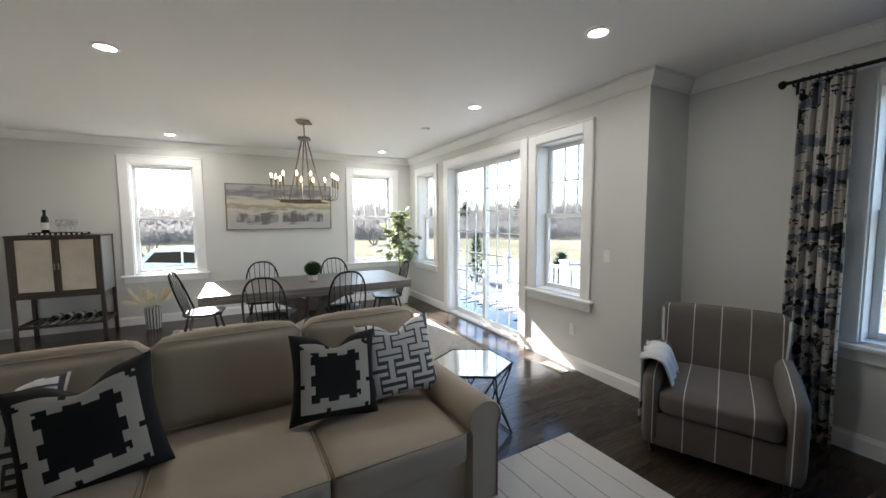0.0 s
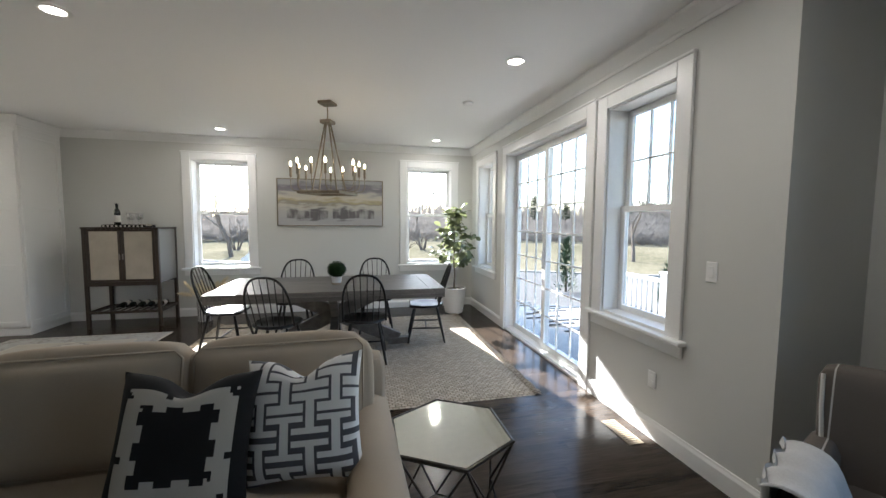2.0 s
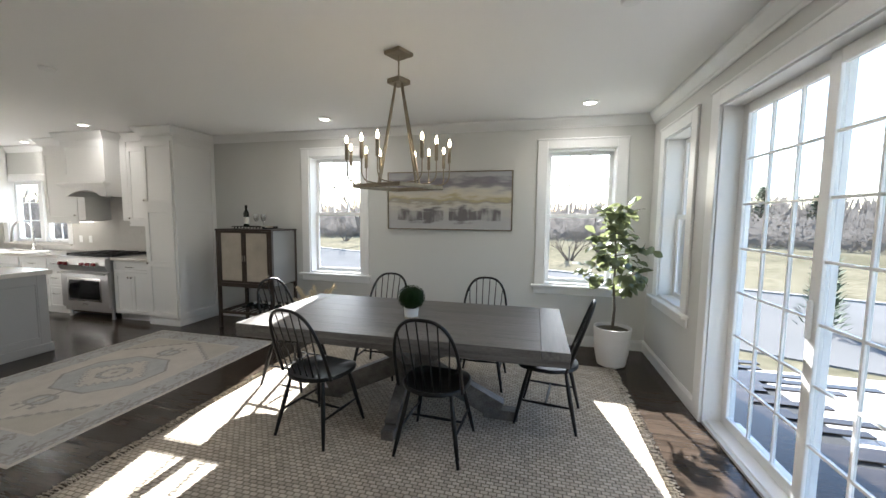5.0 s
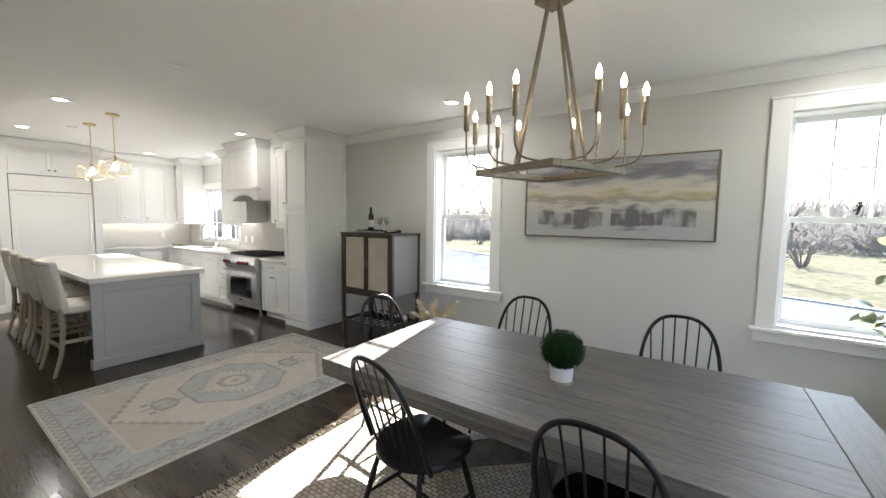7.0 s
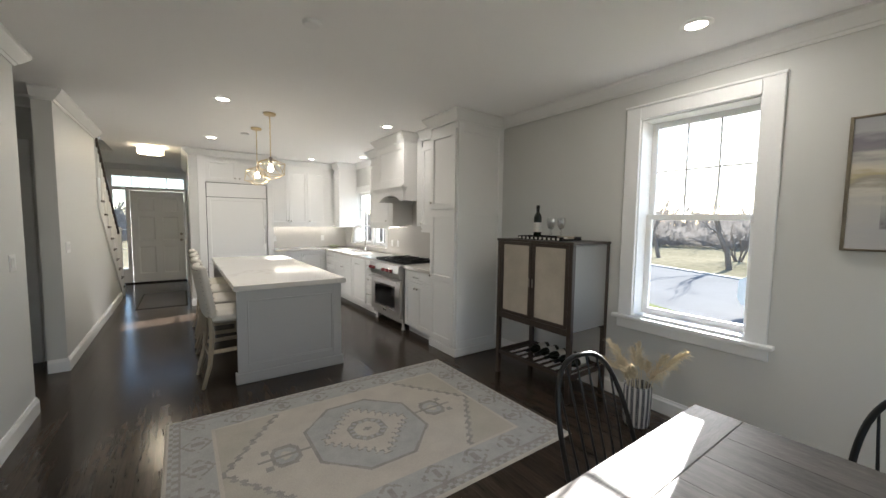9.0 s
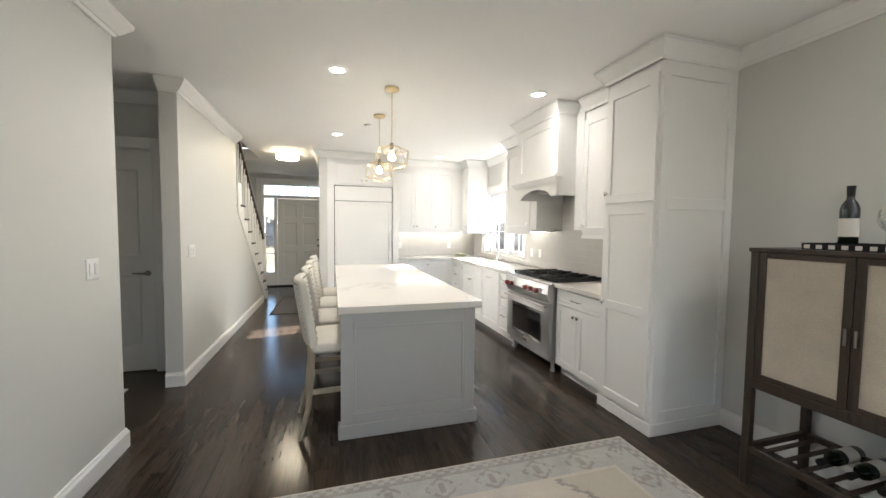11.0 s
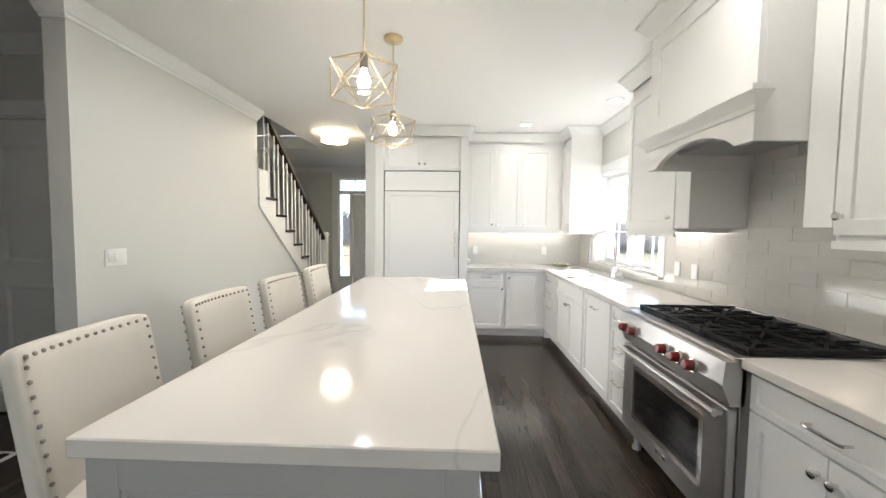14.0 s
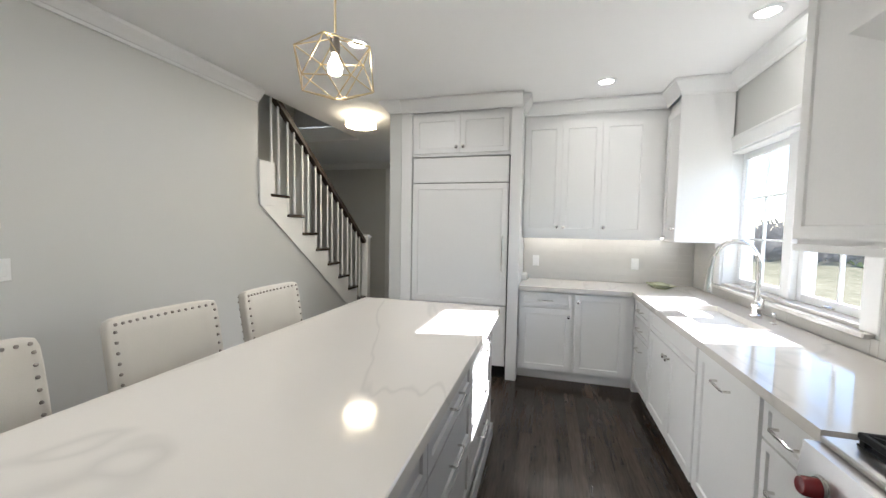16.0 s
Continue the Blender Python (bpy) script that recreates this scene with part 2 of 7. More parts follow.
OAK = mat("limed_oak", (0.36, 0.30, 0.22), 0.5, vary=0.2, fine=40, coarse=4, bump=0.12, stretch=(10, 10, 1.5), dist=0.0006)
CERAMIC = mat("white_ceramic", (0.74, 0.73, 0.71), 0.42, vary=0.04, fine=120, coarse=4, bump=0.08, dist=0.0008)
SOIL = mat("mossy_soil", (0.07, 0.06, 0.035), 0.95, vary=0.5, fine=90, coarse=14, bump=0.7, dist=0.006)
LEAF = mat("waxy_leaf", (0.105, 0.13, 0.085), 0.16, vary=0.35, fine=40, coarse=6, bump=0.15, per_object=0.35, dist=0.002)
lN, lL, lP = nodes_of(LEAF)
l_t, l_m = lN.new("ShaderNodeBsdfTranslucent"), lN.new("ShaderNodeMixShader")
l_t.inputs["Color"].default_value = (0.31, 0.35, 0.16, 1)
l_m.inputs[0].default_value = 0.22
lL.new(lP.outputs[0], l_m.inputs[1]), lL.new(l_t.outputs[0], l_m.inputs[2])
lL.new(l_m.outputs[0], lN["Material Output"].inputs["Surface"])
BARK = mat("bark", (0.10, 0.08, 0.06), 0.9, vary=0.4, fine=60, coarse=8, bump=0.6, dist=0.004)
GRASSY = mat("boxwood_leaf", (0.012, 0.030, 0.008), 0.6, vary=0.5, fine=90, coarse=20, bump=0.2)
BULB = mat("lit_candle_bulb", (1, 0.9, 0.7), 0.3, vary=0.0, bump=0.0, emit=(1.0, 0.78, 0.48), power=7.0)
GLOBE = mat("lit_globe_bulb", (1, 0.95, 0.85), 0.3, vary=0.0, bump=0.0, emit=(1.0, 0.88, 0.66), power=7.0)
LENS = mat("lit_downlight_lens", (1, 0.96, 0.9), 0.4, vary=0.0, bump=0.0, emit=(1.0, 0.90, 0.74), power=4.5)
STRIPL = mat("lit_strip_lens", (1, 0.96, 0.9), 0.4, vary=0.0, bump=0.0, emit=(1.0, 0.90, 0.74), power=1.2)
SHADE = mat("lit_fabric_shade", (0.8, 0.7, 0.5), 0.8, vary=0.05, bump=0.1, emit=(1.0, 0.80, 0.52), power=1.0)
RUBBER = mat("black_rubber", (0.012, 0.012, 0.012), 0.7, vary=0.1, bump=0.1)
SIDING = mat("porch_white_paint", (0.78, 0.78, 0.77), 0.5, vary=0.04, bump=0.05)
DECK = mat("weathered_deck", (0.60, 0.58, 0.55), 0.75, vary=0.2, fine=30, coarse=3, bump=0.2, stretch=(14, 1, 14))
LAWN = mat("spring_lawn", (0.135, 0.128, 0.08), 0.95, vary=0.4, fine=3.0, coarse=0.10, bump=0.6, second=(0.26, 0.23, 0.165), dist=0.03)
ASPHALT = mat("asphalt", (0.165, 0.163, 0.160), 0.85, vary=0.15, fine=40, coarse=0.5, bump=0.3, dist=0.004)
GRAVEL = mat("pale_drive", (0.30, 0.29, 0.27), 0.9, vary=0.2, fine=30, coarse=0.7, bump=0.4, dist=0.01)
TWIG = mat("bare_twigs", (0.22, 0.185, 0.155), 0.9, vary=0.35, fine=20, coarse=1.5, bump=0.2)
WOODS = mat("far_woods", (0.20, 0.18, 0.162), 0.95, vary=0.3, fine=2, coarse=0.2, bump=0.0, second=(0.28, 0.255, 0.232))
VERGE = mat("green_verge", (0.13, 0.16, 0.065), 0.95, vary=0.35, fine=5.0, coarse=0.4, bump=0.5, second=(0.20, 0.205, 0.11), dist=0.02)
for m_, fac_ in ((LAWN, 0), (ASPHALT, 0), (VERGE, 0), (WOODS, 0.3), (TWIG, 0.2)):
    tN, tL, tP = nodes_of(m_)
    tP.inputs["Specular IOR Level"].default_value = 0.0
    if fac_:
        t_t, t_m = tN.new("ShaderNodeBsdfTranslucent"), tN.new("ShaderNodeMixShader")
        tL.new(tP.inputs["Base Color"].links[0].from_socket, t_t.inputs["Color"])
        t_m.inputs[0].default_value = fac_
        tL.new(tP.outputs[0], t_m.inputs[1]), tL.new(t_t.outputs[0], t_m.inputs[2])
        tL.new(t_m.outputs[0], tN["Material Output"].inputs["Surface"])
WOOD.node_tree.nodes["Principled BSDF"].inputs["Specular IOR Level"].default_value = 0.24
BLACK.node_tree.nodes["Principled BSDF"].inputs["Specular IOR Level"].default_value = 0.35
IRON.node_tree.nodes["Principled BSDF"].inputs["Specular IOR Level"].default_value = 0.2
GRASSY.node_tree.nodes["Principled BSDF"].inputs["Specular IOR Level"].default_value = 0.1
EVERGREEN = mat("evergreen", (0.030, 0.060, 0.024), 0.8, vary=0.5, fine=30, coarse=4, bump=0.3)

GLASS = bpy.data.materials.new("window_glass")
GLASS.use_nodes = True
gn, gl = GLASS.node_tree.nodes, GLASS.node_tree.links
gn.remove(gn["Principled BSDF"])
g_t, g_g, g_f, g_m = gn.new("ShaderNodeBsdfTransparent"), gn.new("ShaderNodeBsdfGlossy"), gn.new("ShaderNodeFresnel"), gn.new("ShaderNodeMixShader")
g_g.inputs["Roughness"].default_value = 0.02
g_t.inputs["Color"].default_value = (0.62, 0.63, 0.63, 1)
g_f.inputs["IOR"].default_value = 1.07
gl.new(g_f.outputs[0], g_m.inputs[0]), gl.new(g_t.outputs[0], g_m.inputs[1]), gl.new(g_g.outputs[0], g_m.inputs[2])
gl.new(g_m.outputs[0], gn["Material Output"].inputs["Surface"])


# ---- shell: walls with openings ----
def wall(name, axis, at, thick, a0, a1, z1, holes=(), z0=0.0, material=None):
    """A wall along axis ('x' or 'y'), its room face at `at`, thick to the outside (signed), with holes (a, b, low, high)."""
    b = B()

    def slab(p, q, lo, hi):
        if q - p < 1e-4 or hi - lo < 1e-4:
            return
        if axis == "x":
            b.box((p, at, lo), (q, at + thick, hi))
        else:
            b.box((at, p, lo), (at + thick, q, hi))
    cuts = sorted(holes)
    pos = a0
    for p, q, lo, hi in cuts:
        slab(pos, p, z0, z1)
        slab(p, q, z0, lo)
        slab(p, q, hi, z1)
        pos = q
    slab(pos, a1, z0, z1)
    return solo(name, b, material or WALL, "smooth light greige painted plaster wall", "wall", kind="structure")


WA = (0.00, 0.80, 0.74, 2.38)      # north windows: from, to, sill, head
WB = (3.24, 4.03, 0.74, 2.38)
WK = (-6.20, -4.70, 1.02, 2.13)    # kitchen window
E_SMALL = (7.50, 8.20, 0.74, 2.37)
E_DOOR = (5.20, 7.02, 0.02, 2.37)
E_WIN = (4.26, 4.94, 0.74, 2.37)
L_WIN = (0.85, 2.50, 0.72, 2.36)
wall("wall_north", "x", NORTH, 0.22, -7.0, EAST + 0.22, H + 0.2, [WA, WB, WK])
wall("wall_east", "y", EAST, 0.22, JOG, NORTH, H + 0.2, [E_SMALL, E_DOOR, E_WIN])
wall("wall_jog", "x", JOG, 0.22, EAST + 0.22, LIVE_E + 0.22, H + 0.2)
wall("wall_living_east", "y", LIVE_E, 0.22, -1.2, JOG, H + 0.2, [L_WIN])
wall("wall_south", "x", -1.2, -0.2, -1.1, LIVE_E + 0.22, H + 0.2)
wall("wall_living_west", "y", -0.90, -0.2, -1.2, HALL - 0.14, H + 0.2)
wall("wall_passage", "x", HALL, -0.14, -2.42, -0.90, H + 0.2)
wall("wall_passage_side", "y", -2.42, 0.14, 1.2, HALL - 0.14, H + 0.2)
wall("wall_passage_end", "x", 1.2, -0.14, -4.02, -2.28, H + 0.2)
wall("wall_hall", "x", HALL, -0.14, -5.50, -3.425, H + 0.2)
wall("wall_closet", "y", -3.88, -0.14, 1.2, HALL - 0.14, H + 0.2, [(2.04, 2.88, 0.0, 2.19), (3.31, 4.13, 0.0, 2.19)])
wall("wall_closet_back", "y", -4.7, -0.1, 1.2, HALL - 0.14, H + 0.2)
wall("wall_kitchen_west", "y", -6.80, -0.2, HALL_N + 0.13, 8.60, H + 0.2)
wall("wall_hall_north", "x", HALL_N, 0.125, FRONT, -6.10, H + 0.2)
wall("wall_front", "y", FRONT, -0.2, 2.0, HALL_N + 0.13, H + 0.2, [(4.18, 5.55, 0.0, 2.50)])
wall("wall_foyer_south", "x", 2.0, -0.2, FRONT - 0.2, -7.8, H + 0.2)
wall("wall_stair_back", "x", 3.40, -0.14, -7.9, -4.02, 5.2)
wall("wall_stair_upper_east", "y", -4.01, 0.14, 3.40, HALL, 5.2, z0=H + 0.22)
wall("wall_stair_upper_north", "x", HALL + 0.02, 0.14, -7.60, -3.87, 5.2, z0=H + 0.22)
wall("wall_stair_upper_west", "y", -7.47, -0.14, 3.40, HALL + 0.02, 5.2, z0=H + 0.22)
wall("wall_foyer_return", "y", -7.9, 0.1, 2.0, 3.26, H + 0.2)
# skirt below the open stair
b = B()
b.add([(-5.50, HALL, 0), (-7.58, HALL, 0), (-7.58, HALL, 0.06), (-5.50, HALL, 1.68), (-5.50, HALL - 0.14, 0), (-7.58, HALL - 0.14, 0), (-7.58, HALL - 0.14, 0.06), (-5.50, HALL - 0.14, 1.68)],
      [(0, 1, 2, 3), (7, 6, 5, 4), (0, 4, 5, 1), (1, 5, 6, 2), (2, 6, 7, 3), (3, 7, 4, 0)])
solo("wall_under_stair", b, WALL, "greige painted wall below the open staircase", "wall", kind="structure")

b = B()
b.box((-9.9, HALL, H), (5.34, 8.84, H + 0.2)).box((-9.9, 1.8, H), (-7.48, HALL, H + 0.2)).box((-4.0, -1.4, H), (5.34, HALL, H + 0.2)).box((-7.47, 1.0, H), (-4.01, 3.39, H + 0.2))
solo("ceiling", b, CEIL, "smooth white painted ceiling", "ceiling", kind="structure")
b = B().box((-7.7, 3.2, 5.2), (-3.8, 4.75, 5.3))
solo("ceiling_stairwell", b, CEIL, "white ceiling above the stairwell", "ceiling", kind="structure")
b = B().box((-9.9, -1.4, -0.2), (5.34, 8.84, -0.016))
solo("subfloor", b, RUBBER, "dark subfloor under the boards", "floor", kind="structure")

CROWN = [(0, 0), (0.012, 0), (0.022, 0.018), (0.03, 0.02), (0.075, 0.072), (0.085, 0.085), (0.088, 0.108), (0, 0.108)]
BASE = [(0, 0), (0.018, 0), (0.018, 0.10), (0.010, 0.116), (0.008, 0.128), (0, 0.128)]


def run(name, prof, p, q, out, z, label, cat, material=None, lap=(0, 0)):
    """A moulding from p to q (plan), its profile (distance from wall, height) on the side `out`."""
    p, q, o = Vector((*p, 0)), Vector((*q, 0)), Vector((*out, 0))
    d = (q - p).normalized()
    n = len(prof)
    vs = [p - d * (lap[0] * u) + o * u + Vector((0, 0, z + v)) for u, v in prof] + [q + d * (lap[1] * u) + o * u + Vector((0, 0, z + v)) for u, v in prof]
    b = B().add(vs, [tuple(range(n)), tuple(range(2 * n - 1, n - 1, -1))] + [(i, (i + 1) % n, n + (i + 1) % n, n + i) for i in range(n)])
    return solo(name, b, material or TRIM, label, cat, kind="structure")


for p, q, o, lap in [((-1.60, NORTH), (EAST, NORTH), (0, -1), (0, -1)), ((EAST, NORTH), (EAST, JOG), (-1, 0), (-1, 1)), ((EAST, JOG), (LIVE_E, JOG), (0, -1), (1, -1)),
                     ((LIVE_E, JOG), (LIVE_E, -1.2), (-1, 0), (-1, -1)), ((-0.9, HALL), (-2.42, HALL), (0, 1), (0, 1)), ((-2.42, HALL), (-2.42, 1.3), (-1, 0), (1, 0)),
                     ((-3.425, HALL), (-5.50, HALL), (0, 1), (1, 0)), ((-3.425, HALL - 0.14), (-3.425, HALL), (1, 0), (0, 1)), ((-3.88, 1.3), (-3.88, HALL - 0.14), (1, 0), (0, 0)),
                     ((-6.10, HALL_N), (FRONT, HALL_N), (0, -1), (1, -1)), ((-6.10, HALL_N + 0.13), (-6.10, HALL_N), (1, 0), (0, 1)), ((FRONT, HALL_N), (FRONT, 2.0), (1, 0), (-1, -1)),
                     ((-6.13, NORTH), (-4.58, NORTH), (0, -1), (0, 0))]:
    run("crown_moulding", CROWN, p, q, o, H - 0.110, "white painted crown moulding under the ceiling", "moulding", lap=lap)
for p, q, o, lap in [((-1.60, NORTH), (EAST, NORTH), (0, -1), (0, -1)), ((EAST, NORTH), (EAST, 7.14), (-1, 0), (-1, 0)), ((EAST, 5.08), (EAST, JOG), (-1, 0), (0, 1)), ((EAST, JOG), (LIVE_E, JOG), (0, -1), (1, -1)),
                     ((LIVE_E, JOG), (LIVE_E, -1.2), (-1, 0), (-1, 0)), ((-0.9, HALL), (-2.42, HALL), (0, 1), (0, 1)), ((-2.42, HALL), (-2.42, 1.3), (-1, 0), (1, 0)),
                     ((-3.425, HALL), (-7.45, HALL), (0, 1), (1, 0)), ((-3.425, HALL - 0.14), (-3.425, HALL), (1, 0), (0, 1)), ((-6.10, HALL_N), (FRONT, HALL_N), (0, -1), (1, -1)), ((-6.10, HALL_N + 0.13), (-6.10, HALL_N), (1, 0), (0, 1)), ((-3.88, 2.99), (-3.88, 3.20), (1, 0), (0, 0)), ((-3.88, 1.2), (-3.88, 1.93), (1, 0), (0, 0))]:
    run("baseboard", BASE, p, q, o, 0.0, "tall white painted baseboard on dark floor", "baseboard", lap=lap)


# ---- windows and doors ----
def local(axis, at, out):
    """Plan frame of a wall: local x along the wall, local y to the outside, z up."""
    if axis == "x":
        return Matrix(((1, 0, 0, 0), (0, out, 0, at), (0, 0, 1, 0), (0, 0, 0, 1)))
    return Matrix(((0, out, 0, at), (1, 0, 0, 0), (0, 0, 1, 0), (0, 0, 0, 1)))


def sash(win, name, a, b_, lo, hi, y, cols, rows, rail=0.045):
    m = B()
    m.box((a, y, lo), (a + rail, y + 0.035, hi), 0.003).box((b_ - rail, y, lo), (b_, y + 0.035, hi), 0.003)
    m.box((a + rail, y, lo), (b_ - rail, y + 0.035, lo + rail), 0.003).box((a + rail, y, hi - rail), (b_ - rail, y + 0.035, hi), 0.003)
    s = part(name, m, TRIM, win)
    x0, x1, z0, z1 = a + rail, b_ - rail, lo + rail, hi - rail
    for i in range(1, cols):
        x = x0 + (x1 - x0) * i / cols
        part("muntin", B().box((x - 0.007, y + 0.008, z0), (x + 0.007, y + 0.027, z1)), TRIM, s)
    for j in range(1, rows):
        z = z0 + (z1 - z0) * j / rows
        part("muntin", B().box((x0, y + 0.009, z - 0.007), (x1, y + 0.026, z + 0.007)), TRIM, s)
    for i in range(cols):
        for j in range(rows):
            xa, xb = x0 + (x1 - x0) * i / cols, x0 + (x1 - x0) * (i + 1) / cols
            za, zb = z0 + (z1 - z0) * j / rows, z0 + (z1 - z0) * (j + 1) / rows
            g = part("pane", B().add([(xa, y + 0.018, za), (xb, y + 0.018, za), (xb, y + 0.018, zb), (xa, y + 0.018, zb)], [(0, 1, 2, 3)]), GLASS, s)
            g.visible_shadow = False


def lining(win, a, b_, lo, hi, depth=0.21, bottom=True):
    m = B()
    t = 0.018
    m.box((a, 0.002, lo), (a + t, depth, hi)).box((b_ - t, 0.002, lo), (b_, depth, hi)).box((a + t, 0.002, hi - t), (b_ - t, depth, hi))
    if bottom:
        m.box((a + t, 0.002, lo), (b_ - t, depth, lo + t))
    part("jamb", m, TRIM, win)


def casing(win, a, b_, lo, hi, w=0.11, left=True, right=True):
    for n, box_ in (("side_casing", ((a - w, -0.022, lo), (a + 0.008, 0.0, hi + w))), ("side_casing", ((b_ - 0.008, -0.022, lo), (b_ + w, 0.0, hi + w))), ("head_casing", ((a + 0.008, -0.022, hi - 0.008), (b_ - 0.008, 0.0, hi + w)))):
        part(n, B().box(*box_, 0.004), TRIM, win)
    part("head_cap", B().box((a - w - 0.008, -0.032, hi + w - 0.018), (b_ + w + 0.008, -0.001, hi + w + 0.002), 0.004), TRIM, win)


def stool(win, a, b_, lo, w=0.12, apron=0.085):
    part("window_sill", B().box((a - w - 0.03, -0.065, lo - 0.03), (b_ + w + 0.03, 0.0, lo), 0.006).box((a, 0.0, lo - 0.003), (b_, 0.19, lo + 0.02)), TRIM, win)
    part("apron", B().box((a - w, -0.02, lo - 0.03 - apron), (b_ + w, 0.0, lo - 0.031), 0.004), TRIM, win)


def double_hung(name, axis, at, out, o, label):
    a, b_, lo, hi = o
    win = thing(name, label, "window", local(axis, at, out), kind="structure")
    lining(win, a, b_, lo, hi)
    casing(win, a, b_, lo, hi)
    stool(win, a, b_, lo)
    mid = (lo + hi) / 2 + 0.02
    sash(win, "upper_sash", a + 0.018, b_ - 0.018, mid - 0.022, hi - 0.018, 0.170, 3, 2)
    sash(win, "lower_sash", a + 0.018, b_ - 0.018, lo + 0.02, mid + 0.022, 0.133, 1, 1)
    part("sash_lock", B().box(((a + b_) / 2 - 0.03, 0.125, mid + 0.022), ((a + b_) / 2 + 0.03, 0.155, mid + 0.035), 0.004), TRIM, win)
    return win


double_hung("window_1", "x", NORTH, 1, WA, "white double-hung window with a gridded upper sash")
double_hung("window_2", "x", NORTH, 1, WB, "white double-hung window beside the potted fig tree")
double_hung("window_3", "y", EAST, 1, E_SMALL, "narrow white double-hung window beside the patio door")
double_hung("window_4", "y", EAST, 1, E_WIN, "white double-hung window next to the patio door")
double_hung("window_5", "y", LIVE_E, 1, L_WIN, "white living room window behind patterned curtains")

win = thing("window_6", "white twin casement window above the kitchen sink", "window", local("x", NORTH, 1), kind="structure")
a, b_, lo, hi = WK
lining(win, a, b_, lo, hi)
casing(win, a, b_, lo, hi, w=0.10)
part("window_sill", B().box((a - 0.06, -0.05, lo - 0.03), (b_ + 0.06, 0.0, lo), 0.006).box((a, 0.0, lo - 0.003), (b_, 0.12, lo + 0.02)), QUARTZ, win, "white quartz window sill")
part("mullion", B().box(((a + b_) / 2 - 0.05, 0.06, lo + 0.02), ((a + b_) / 2 + 0.05, 0.2, hi - 0.018), 0.004), TRIM, win)
sash(win, "casement", a + 0.02, (a + b_) / 2 - 0.05, lo + 0.02, hi - 0.02, 0.10, 2, 3, 0.05)
sash(win, "casement", (a + b_) / 2 + 0.05, b_ - 0.02, lo + 0.02, hi - 0.02, 0.10, 2, 3, 0.05)
for x in (a + 0.35, b_ - 0.35):
    part("crank_handle", B().tube([(x, 0.09, lo + 0.035), (x, 0.04, lo + 0.045), (x + 0.07, 0.035, lo + 0.04)], 0.007, 6), CHROME, win, "nickel crank handle", smooth=40)

door = thing("door_1", "white sliding patio door with gridded glass panels", "door", local("y", EAST, 1), kind="structure")
a, b_, lo, hi = E_DOOR
lining(door, a, b_, 0.0, hi, 0.21, False)
casing(door, a, b_, 0.0, hi, 0.12)
part("threshold", B().box((a, 0.03, 0.001), (b_, 0.26, 0.03), 0.006), TRIM, door)
mid = (a + b_) / 2
sash(door, "sliding_panel", a + 0.018, mid + 0.03, 0.03, hi - 0.02, 0.085, 3, 7, 0.07)
sash(door, "fixed_panel", mid - 0.03, b_ - 0.018, 0.03, hi - 0.02, 0.125, 3, 7, 0.07)
part("pull_handle", B().box((mid - 0.02, 0.06, 0.95), (mid + 0.005, 0.085, 1.15), 0.008), TRIM, door)


def relief(x0, x1, z0, z1, y, thick, wells, sink, slope=0.004):
    """One framed leaf with sunk wells (low, high, from, to), its face at y."""
    m = B()
    m.weld = True
    xs = sorted({x0, x1, *[w[2] for w in wells], *[w[3] for w in wells]})
    zs = sorted({z0, z1, *[w[0] for w in wells], *[w[1] for w in wells]})
    for i in range(len(xs) - 1):
        for j in range(len(zs) - 1):
            xa, xb, za, zb = xs[i], xs[i + 1], zs[j], zs[j + 1]
            inside = any(w[0] <= za and zb <= w[1] and w[2] <= xa and xb <= w[3] for w in wells)
            if inside:
                s_ = slope
                o = [(xa, y, za), (xb, y, za), (xb, y, zb), (xa, y, zb)]
                n_ = [(xa + s_, y + sink, za + s_), (xb - s_, y + sink, za + s_), (xb - s_, y + sink, zb - s_), (xa + s_, y + sink, zb - s_)]
                m.add(o + n_, [(0, 1, 5, 4), (1, 2, 6, 5), (2, 3, 7, 6), (3, 0, 4, 7), (4, 5, 6, 7)])
            else:
                m.add([(xa, y, za), (xb, y, za), (xb, y, zb), (xa, y, zb)], [(0, 1, 2, 3)])
            m.add([(xa, y + thick, za), (xb, y + thick, za), (xb, y + thick, zb), (xa, y + thick, zb)], [(3, 2, 1, 0)])
    for xa, xb in zip(xs, xs[1:]):
        for z in (z0, z1):
            m.add([(xa, y, z), (xb, y, z), (xb, y + thick, z), (xa, y + thick, z)], [(0, 1, 2, 3)])
    for za, zb in zip(zs, zs[1:]):
        for x in (x0, x1):
            m.add([(x, y, za), (x, y, zb), (x, y + thick, zb), (x, y + thick, za)], [(0, 1, 2, 3)])
    return m


def panel_door(thing_, x0, x1, z0, z1, y, panels, material, thick=0.04, stile=0.11):
    """A leaf with sunk panels; panels: list of (low, high, from, to)."""
    m = relief(x0, x1, z0, z1, y, thick, panels, 0.012, 0.022)
    return part("leaf", m, material, thing_)


